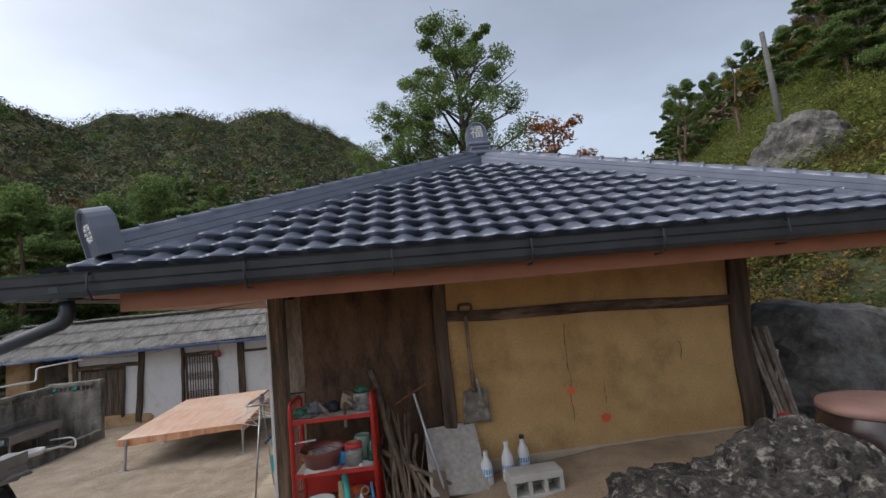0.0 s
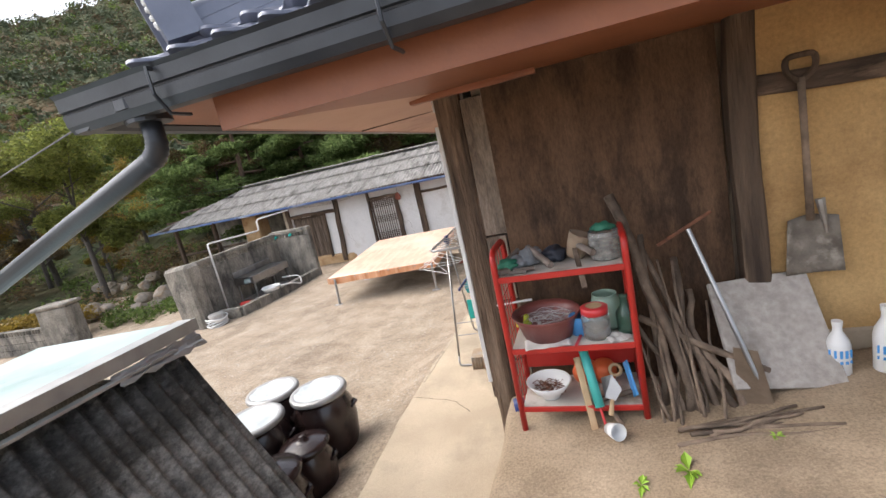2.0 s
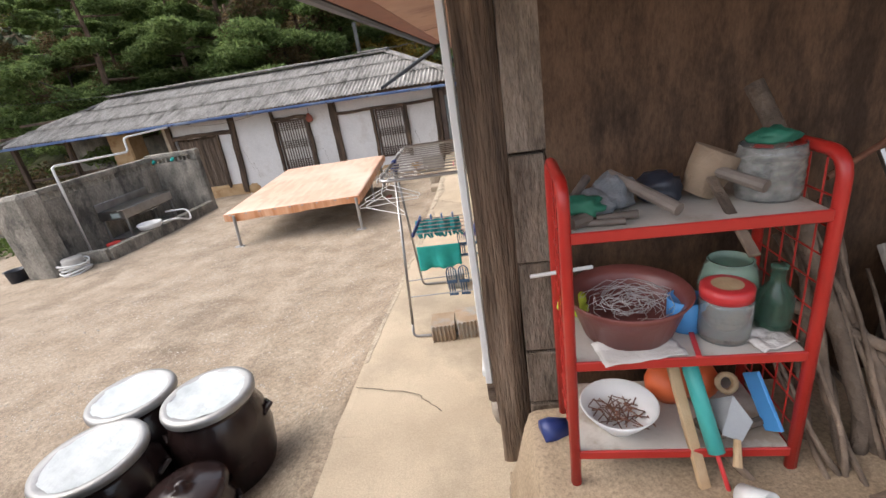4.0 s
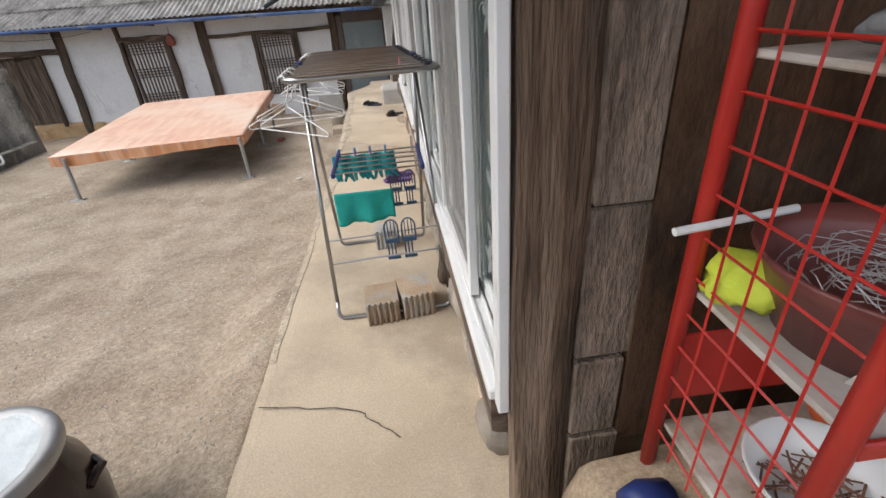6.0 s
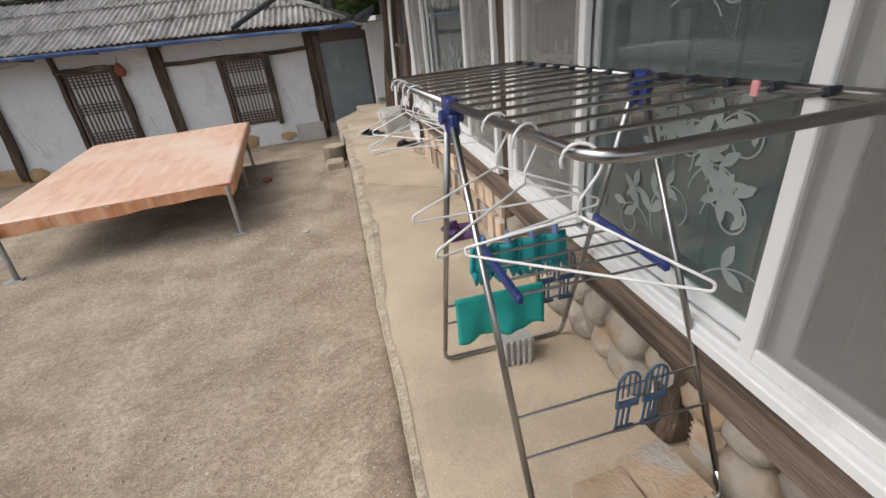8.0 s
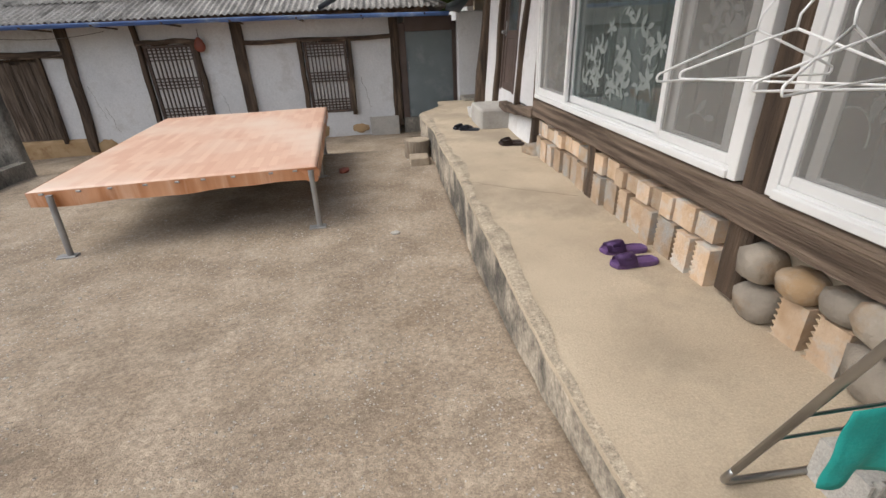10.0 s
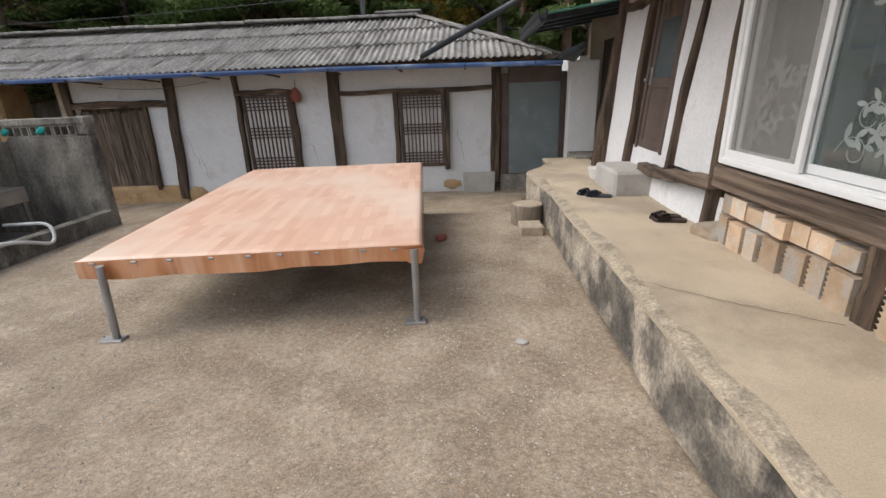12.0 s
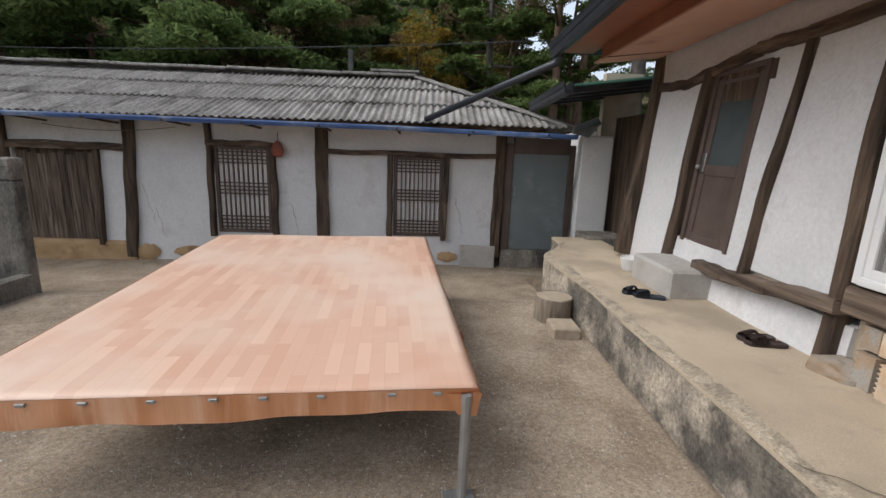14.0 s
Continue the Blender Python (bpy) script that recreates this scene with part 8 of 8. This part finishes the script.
stuff("undergrowth", "yellow-green scrub on the slope by the house", "scrub", scrub(340, (31, 72), (9.5, 26), 0.045, (0.2, 0.6), 1), LEAFG)
stuff("undergrowth", "brown dry scrub on the slope by the house", "scrub", scrub(520, (31, 72), (9.5, 28), 0.05, (0.3, 0.75), 2), LEAFB)
stuff("undergrowth", "light green shrubs round the rock outcrop", "scrub", scrub(430, (35, 58), (14, 46), 0.08, (0.5, 1.2), 6), LEAFL)
stuff("undergrowth", "yellow scrub on the slope by the house", "scrub", scrub(150, (32, 62), (10, 30), 0.05, (0.3, 0.9), 3), LEAFY)
stuff("undergrowth", "green undergrowth at the forest's foot", "scrub", scrub(170, (-70, 8), (23, 48), 0.1, (0.5, 1.3), 4), LEAFG)
stuff("undergrowth", "brown undergrowth at the forest's foot", "scrub", scrub(170, (-70, 8), (23, 60), 0.1, (0.5, 1.5), 5), LEAFB)

# distance haze is mixed into the base colours of this far foliage
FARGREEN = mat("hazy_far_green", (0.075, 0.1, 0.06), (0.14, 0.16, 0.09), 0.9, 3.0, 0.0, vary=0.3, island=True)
FARBROWN = mat("hazy_far_brown", (0.13, 0.1, 0.062), (0.21, 0.155, 0.09), 0.9, 3.0, 0.0, vary=0.3, island=True)


# far tree crowns over the mountainsides
def far_woods(n, seed):
    g = random.Random(seed)
    pads = []
    for _ in range(n):
        az = g.uniform(-62, 4) if g.random() < 0.8 else g.uniform(30, 62)
        r0, r1 = hill_r0(az), hill_r1(az)
        r = max(46.0, r0 + 14) + (r1 * 1.03 - max(46.0, r0 + 14)) * g.random() ** 0.8
        x, y = hill_xy(az, r)
        q = g.uniform(1.2, 2.6) * (0.75 + r / 400)
        q2 = Vector((x, y, 0))
        bump = (1.9 * noise.noise(q2 * 0.28) + 1.3 * abs(noise.noise(q2 * 0.55))) * sm(40, 90, r) + 4 * noise.noise(q2 * 0.03) * sm(50, 140, r)
        pads.append(((x, y, hill_z(az, r) + bump + q * 0.5), (q, q, q * 0.8), 46))
    return leaf_cloud(pads, 0.42, seed)


stuff("far_woods", "haze-tinted dark green woods on the mountainsides", "woods", far_woods(2400, 61), FARGREEN)
stuff("far_woods", "haze-tinted brown autumn woods on the mountainsides", "woods", far_woods(1200, 62), FARBROWN)
stuff("far_woods", "green broadleaf woods on the mountainsides", "woods", far_woods(800, 63), LEAFG)

# outcrop and pole on the right slope
x, y = hill_xy(45.2, 22)
boulder("rock_outcrop", "grey rock outcrop on the autumn slope", (x, y, 6.6), (1.9, 1.6, 1.7), 41.0, GREYROCK, 5)
x, y = hill_xy(43.9, 24)
pole = thing("utility_pole", "leaning concrete utility pole on the slope", "utility pole", at=(x, y, 6.9))
bm = bmesh.new()
tube(bm, [(0, 0, 0), (-0.2, 0, 5.9)], [0.13, 0.1], 12)
part("shaft", bm, POLEM, pole, smooth=True)
part("steps", cubebm(-0.42, 0.06, -0.02, 0.02, 5.2, 5.25), OLDSTEEL, pole)
p2 = tagged(part("utility_pole", tube(bmesh.new(), [(-5.0, 18.5, -0.5), (-5.02, 18.5, 4.6)], [0.1, 0.08], 10), POLEM, smooth=True), "grey concrete pole behind the low roof", "utility pole")

# ---- garden beyond the yard ----
g = random.Random(6)
pads = [((-18 + g.random() * 7.5, 7.5 + g.random() * 5.5, -0.42 + g.random() * 0.15), (0.4, 0.4, 0.25), 110) for _ in range(60)]
stuff("garden_plants", "leafy green garden plants and low shrubs", "plants", leaf_cloud(pads, 0.07, 9), LEAFG)
for k in range(46):
    a = g.random()
    x, y = (-24 + 11 * a + g.uniform(-0.5, 0.5), 13.5 + 1.5 * g.random() + a * 0.5) if k < 26 else (-18.5 + 6.5 * a, 8.4 + 2.2 * a + g.uniform(-0.4, 0.4))
    st = None
    bm = bmesh.new()
    bmesh.ops.create_icosphere(bm, subdivisions=2, radius=1.0)
    r = g.uniform(0.2, 0.42)
    for v in bm.verts:
        v.co *= r * (1 + 0.35 * noise.noise(v.co * 1.4 + Vector((k, 0, 0))))
        v.co.z *= 0.75
    st = tagged(part("garden_stone", bm, STONE), "grey field stone in the garden wall", "stone", "garden wall stones")
    st.location = (x, y, -0.45 + 0.3 * (k % 2))
gp = thing("gate_pillar", "stained broad concrete gate pillar, weathered top", "pillar", at=(-13.9, 6.0, -0.5), rz=20)
bm = bmesh.new()
box(bm, -0.45, 0.45, -0.3, 0.3, 0.0, 1.3, 0.05)
for v in bm.verts:
    v.co += Vector((0.04, 0.04, 0.06)) * noise.noise(v.co * 2.1)
part("shaft", bm, CONC, gp)
bm = cubebm(-0.5, 0.5, -0.34, 0.34, 1.3, 1.4, 0.03)
part("cap", bm, CONC, gp)
lw = thing("low_block_wall", "low wall of grey hollow blocks by the gate pillar", "wall", kind="structure")
for i in range(11):
    xa, xb = -14.42 - 0.41 * (i + 1), -14.43 - 0.41 * i
    for j in range(3):
        part("block", cubebm(xa + 0.2 * (j % 2), xb + 0.2 * (j % 2), 5.92, 6.08, -0.55 + 0.2 * j, -0.36 + 0.2 * j, 0.01), CONC, lw)
    bm = bmesh.new()
    box(bm, xa, xb, 5.92, 6.08, 0.055, 0.085)
    box(bm, xa, xb, 5.92, 6.08, 0.215, 0.245)
    for q in (xa, xa + 0.125, xa + 0.25, xb - 0.03):
        box(bm, q, q + 0.03, 5.92, 6.08, 0.085, 0.215)
    part("hollow_block", bm, CONC, lw)
pads = [((-15.5 - 3.5 * g.random(), 6.6 + 1.2 * g.random(), 0.0 + 0.25 * g.random()), (0.5, 0.4, 0.2), 160) for _ in range(22)]
stuff("straw_heap", "heap of yellow dry plant stalks behind the block wall", "straw", leaf_cloud(pads, 0.07, 19), LEAFY)
road = tagged(part("lane", sheet(lambda u, v: (-40 + 27 * u, 15.8 + 2.0 * v + 1.5 * u, -0.42), 10, 2, 0.03), BLOCKC), "pale concrete lane beyond the garden", "lane", kind="structure")

# cables
for k, (p, q, sag) in enumerate((((-1.2, -1.0, 3.12), (-34, 8, 5.2), 0.8), ((-0.9, 9.3, 3.0), (-30, 16, 5.0), 0.7), ((-8.6, 11.2, 1.9), (-6.6, 11.3, 1.92), 0.08))):
    p, q = Vector(p), Vector(q)
    bm = bmesh.new()
    tube(bm, [p.lerp(q, i / 16) - Vector((0, 0, 4 * sag * (i / 16) * (1 - i / 16))) for i in range(17)], 0.005, 5)
    tagged(part("cable", bm, POLEM if k != 1 else GUTTER), "thin sagging overhead cable", "cable", "overhead cables")


# ---- bricks and stones under the window sill ----
plinth = thing("wall_plinth", "plinth of ribbed hollow bricks and field stones under the sill", "plinth", kind="structure")
part("backing", cubebm(0.1, 0.2, 0.2, 6.2, 0.3, 0.84), CEMENT, plinth)


def plinth_brick(y0, y1, z0, z1, x, ribs):
    """A brick whose side edge is toothed."""
    n = max(2, int((z1 - z0) / 0.028))
    prof = [(y0, z0), (y1, z0)]
    for k in range(n):
        a = z0 + (z1 - z0) * k / n
        s = (z1 - z0) / n
        prof += [(y1, a + s * 0.25), (y1 - (0.018 if ribs else 0.0), a + s * 0.35), (y1 - (0.018 if ribs else 0.0), a + s * 0.85)]
    prof += [(y1, z1), (y0, z1)]
    bm = bmesh.new()
    fr = [bm.verts.new((x, a, c)) for a, c in prof]
    bk = [bm.verts.new((x + 0.12, a, c)) for a, c in prof]
    k = len(prof)
    for i in range(k):
        bm.faces.new((fr[i], fr[(i + 1) % k], bk[(i + 1) % k], bk[i]))
    bm.faces.new(fr[::-1])
    bm.faces.new(bk)
    bmesh.ops.recalc_face_normals(bm, faces=bm.faces)
    return part("brick", bm, BRICKCLAY, plinth)


rnd = random.Random(21)
for span in ((3.3, 4.68), (4.83, 6.1)):
    y = span[0]
    while y < span[1] - 0.1:
        w = min(rnd.choice((0.13, 0.15, 0.16, 0.2)), span[1] - y)
        b0 = plat_z(y) - 0.01
        plinth_brick(y, y + w - 0.028, b0, b0 + 0.215 + rnd.uniform(-0.015, 0.01), -0.02 + rnd.uniform(-0.015, 0.02), True)
        y += w
    y = span[0] + 0.03
    while y < span[1] - 0.1:
        w = min(rnd.choice((0.12, 0.15, 0.18)), span[1] - y)
        b0 = plat_z(y) + 0.225
        plinth_brick(y, y + w - 0.012, b0, b0 + 0.125 + rnd.uniform(-0.02, 0.01), -0.01 + rnd.uniform(-0.015, 0.025), False)
        y += w


def stone(y, z, w, h, seed):
    bm = bmesh.new()
    bmesh.ops.create_icosphere(bm, subdivisions=2, radius=1.0)
    for v in bm.verts:
        n0 = v.co.copy()
        v.co *= 1 + 0.25 * noise.noise(n0 * 1.5 + Vector((seed, 0, 0)))
        c = [math.copysign(abs(t) ** 0.75, t) for t in v.co]
        v.co = Vector((c[0] * 0.09, c[1] * w / 2, c[2] * h / 2))
    ob = part("stone", bm, STONE, plinth, smooth=True)
    ob.location = (0.05 + rnd.uniform(-0.02, 0.02), y, z)


y = 0.3
while y < 3.1:
    if rnd.random() < 0.4:
        w = rnd.choice((0.17, 0.2))
        plinth_brick(y, y + w - 0.03, plat_z(y) - 0.01, plat_z(y) + 0.19, 0.0 + rnd.uniform(-0.02, 0.02), True)
        stone(y + w / 2, plat_z(y) + 0.25, w * 1.05, 0.13, y)
    else:
        w = rnd.uniform(0.15, 0.26)
        h = rnd.uniform(0.13, 0.19)
        stone(y + w / 2, plat_z(y) + h / 2 - 0.01, w * 1.08, h * 1.1, y)
        stone(y + w / 2 + 0.03, plat_z(y) + h + (0.34 - h) / 2, w * 1.0, (0.34 - h) * 1.05, y + 7)
    y += w
bm = bmesh.new()
rough_beam(bm, (0.02, 1.55, plat_z(1.5)), (0.06, 1.6, 0.85), 0.16, 0.12, 8, 0.02, 5.0)
part("prop_post", bm, TIMBER, plinth, "short dark prop post")
boulder("post_base_stone", "rough base stone under the porch post", (0.0, 6.18, plat_z(6.2) + 0.0), (0.14, 0.16, 0.1), 20.0, STONE, 3)

# ---- roof tiles on the hip slope ----


def tile_mesh(w, ln):
    """A pressed tile: a low wave across, a rolled lip below."""
    bm = bmesh.new()
    n = 8
    rows = []
    for v, dz in ((0.26, -0.035), (0.1, 0.0), (0.0, 0.046), (0.04, 0.056), (0.14, 0.048), (0.55, 0.022), (1.06, 0.0)):
        row = []
        for i in range(n + 1):
            u = i / n
            wave = 0.022 * math.sin(2 * math.pi * u)
            lip = 0.05 * math.sin(2 * math.pi * u) if v <= 0.05 else 0.05 * math.sin(2 * math.pi * u) * (1 - v)
            row.append(bm.verts.new((u * w, v * ln - lip * 0.9, dz + (wave if dz > -0.01 else wave))))
        rows.append(row)
    top = [bm.verts.new(q.co) for q in rows[2]]
    for a, c in list(zip(rows[:3], rows[1:3])) + list(zip([top] + rows[3:], rows[3:])):
        for i in range(n):
            bm.faces.new((a[i], a[i + 1], c[i + 1], c[i]))
    me = bpy.data.meshes.new("tile")
    bm.to_mesh(me)
    bm.free()
    me.polygons.foreach_set("use_smooth", [True] * len(me.polygons))
    me.materials.append(TILE)
    return me


def lay_tiles(c0, c1, apex, rows, w, limit, name="tile"):
    e = (c1 - c0)
    width = e.length
    e.normalize()
    mid = apex - c0
    along = mid.dot(e)
    up = mid - e * along
    rise = up.length
    up.normalize()
    nrm = e.cross(up)
    ln = rise / rows
    me = tile_mesh(w, ln)
    count = 0
    for r in range(rows):
        f = r / rows
        a, b2 = along * f, width - (width - along) * f
        a2, b3 = along * min(1, f + 0.8 / rows), width - (width - along) * min(1, f + 0.8 / rows)
        x = math.floor(a / w) * w
        while x < b2:
            if x > a - w * 0.35 and x + w < b2 + w * 0.35 and x + w * 0.6 > a2 and x + w * 0.4 < b3:
                ob = new(name, me)
                ob.parent = house_roof
                o = c0 + e * x + up * (r * ln) + nrm * 0.012
                ob.matrix_basis = Matrix(((e.x, up.x, nrm.x, o.x), (e.y, up.y, nrm.y, o.y), (e.z, up.z, nrm.z, o.z), (0, 0, 0, 1)))
                count += 1
            x += w
    return count


lay_tiles(C00.copy(), C10.copy(), A0.copy(), 12, 0.215, 300)


def wave_slope(c0, c1, a0, a1, rows, w):
    """The same pressed tiles as one joined sheet, for a slope hardly seen."""
    n = int((c1 - c0).length / w) * 6

    def pt(u, v):
        lo, hi = c0.lerp(c1, u), a0.lerp(a1, u)
        r = v * rows
        p = lo.lerp(hi, v)
        return p + Vector((0, 0, 0.02 + 0.02 * math.sin(u * n / 6 * 2 * math.pi) + 0.03 * (1 - (r % 1.0))))
    ob = part("tiled_slope", sheet(pt, n, rows * 3), TILE, house_roof, smooth=True)
    ob["kind"] = "stuff"


wave_slope(C01, C00, A1, A0, 12, 0.215)
wave_slope(C10, C11, A0, A1, 12, 0.215)

# ---- loose grit on the yard, cracks ----
bm_v, bm_f = [], []
rnd = random.Random(77)
for k in range(42000):
    y = 0.6 + 8.4 * rnd.random() ** 1.1
    x = -6.2 + 5.2 * rnd.random()
    if noise.noise(Vector((x * 0.8, y * 0.8, 0))) < rnd.uniform(-0.5, 0.15):
        continue
    r = rnd.uniform(0.0025, 0.008) * (1.7 if rnd.random() < 0.05 else 1)
    z = yard_z(x, y) + 0.012 * noise.noise(Vector((x * 1.7, y * 1.7, 0)))
    a = rnd.random() * 6.3
    i = len(bm_v)
    for t in range(4):
        bm_v.append((x + r * rnd.uniform(0.6, 1.3) * math.cos(a + t * 1.57), y + r * rnd.uniform(0.6, 1.3) * math.sin(a + t * 1.57), z - 0.001))
    bm_v.append((x + r * rnd.uniform(-0.3, 0.3), y, z + r * rnd.uniform(0.5, 0.9)))
    bm_f += [(i, i + 1, i + 4), (i + 1, i + 2, i + 4), (i + 2, i + 3, i + 4), (i + 3, i, i + 4)]
me = bpy.data.meshes.new("grit")
me.from_pydata(bm_v, [], bm_f)
GRIT = mat("pale_grit", (0.32, 0.29, 0.25), (0.5, 0.47, 0.42), 0.9, 5.0, 0.0, vary=0.25, island=True)
me.materials.append(GRIT)
tagged(new("grit", me), "loose pale grit scattered over the yard", "grit", kind="stuff")
boulder("pebble", "small pale flat stone lying on the yard", (-1.57, 5.36, 0.005), (0.045, 0.04, 0.015), 31.0, BLOCKC, 2)
CRACK = mat("crack_dirt", (0.09, 0.075, 0.055), (0.14, 0.115, 0.085), 0.95, 20.0, 0.0)


def crack(pts, zf, seed, mtl=CRACK):
    pts = [Vector((*p, 0)) for p in pts]
    bm = bmesh.new()
    prev = None
    for a, c in zip(pts, pts[1:]):
        for i in range(12):
            f = i / 12
            p = a.lerp(c, f) + Vector((noise.noise(Vector((f * 6, seed, a.x))), noise.noise(Vector((f * 6, seed, a.y + 9))), 0)) * 0.025
            w = 0.003 * (1 + 0.6 * noise.noise(Vector((f * 15, seed, 2))))
            s = Vector((-(c - a).y, (c - a).x, 0)).normalized() * w
            cur = [bm.verts.new(p + s + Vector((0, 0, zf(p.x, p.y)))), bm.verts.new(p - s + Vector((0, 0, zf(p.x, p.y))))]
            if prev:
                bm.faces.new((prev[0], prev[1], cur[1], cur[0]))
            prev = cur
    return part("crack", bm, mtl, platform)


crack([(-0.92, 0.72), (-0.5, 0.62), (-0.3, 0.42), (0.1, 0.38)], lambda x, y: plat_z(y) + 0.009, 1.0)
crack([(-0.93, 5.35), (-0.5, 5.0), (-0.05, 4.7)], lambda x, y: plat_z(y) + 0.008, 2.0)
# cracks running down the ochre plaster
for k, (x, z0, z1) in enumerate(((2.71, 1.52, 2.43), (3.03, 1.66, 1.85), (3.82, 1.98, 2.15))):
    bm = bmesh.new()
    prev = None
    for i in range(22):
        z = z0 + (z1 - z0) * i / 21
        xx = x + 0.03 * noise.noise(Vector((z * 6, k, 0)))
        w = max(0.0006, 0.006 * (0.5 + noise.noise(Vector((z * 14, k, 5)))))
        cur = (bm.verts.new((xx - w, -0.003, z)), bm.verts.new((xx + w, -0.003, z)))
        if prev:
            bm.faces.new((prev[0], prev[1], cur[1], cur[0]))
        prev = cur
    part("plaster_crack", bm, TIMBER, wall_gable)
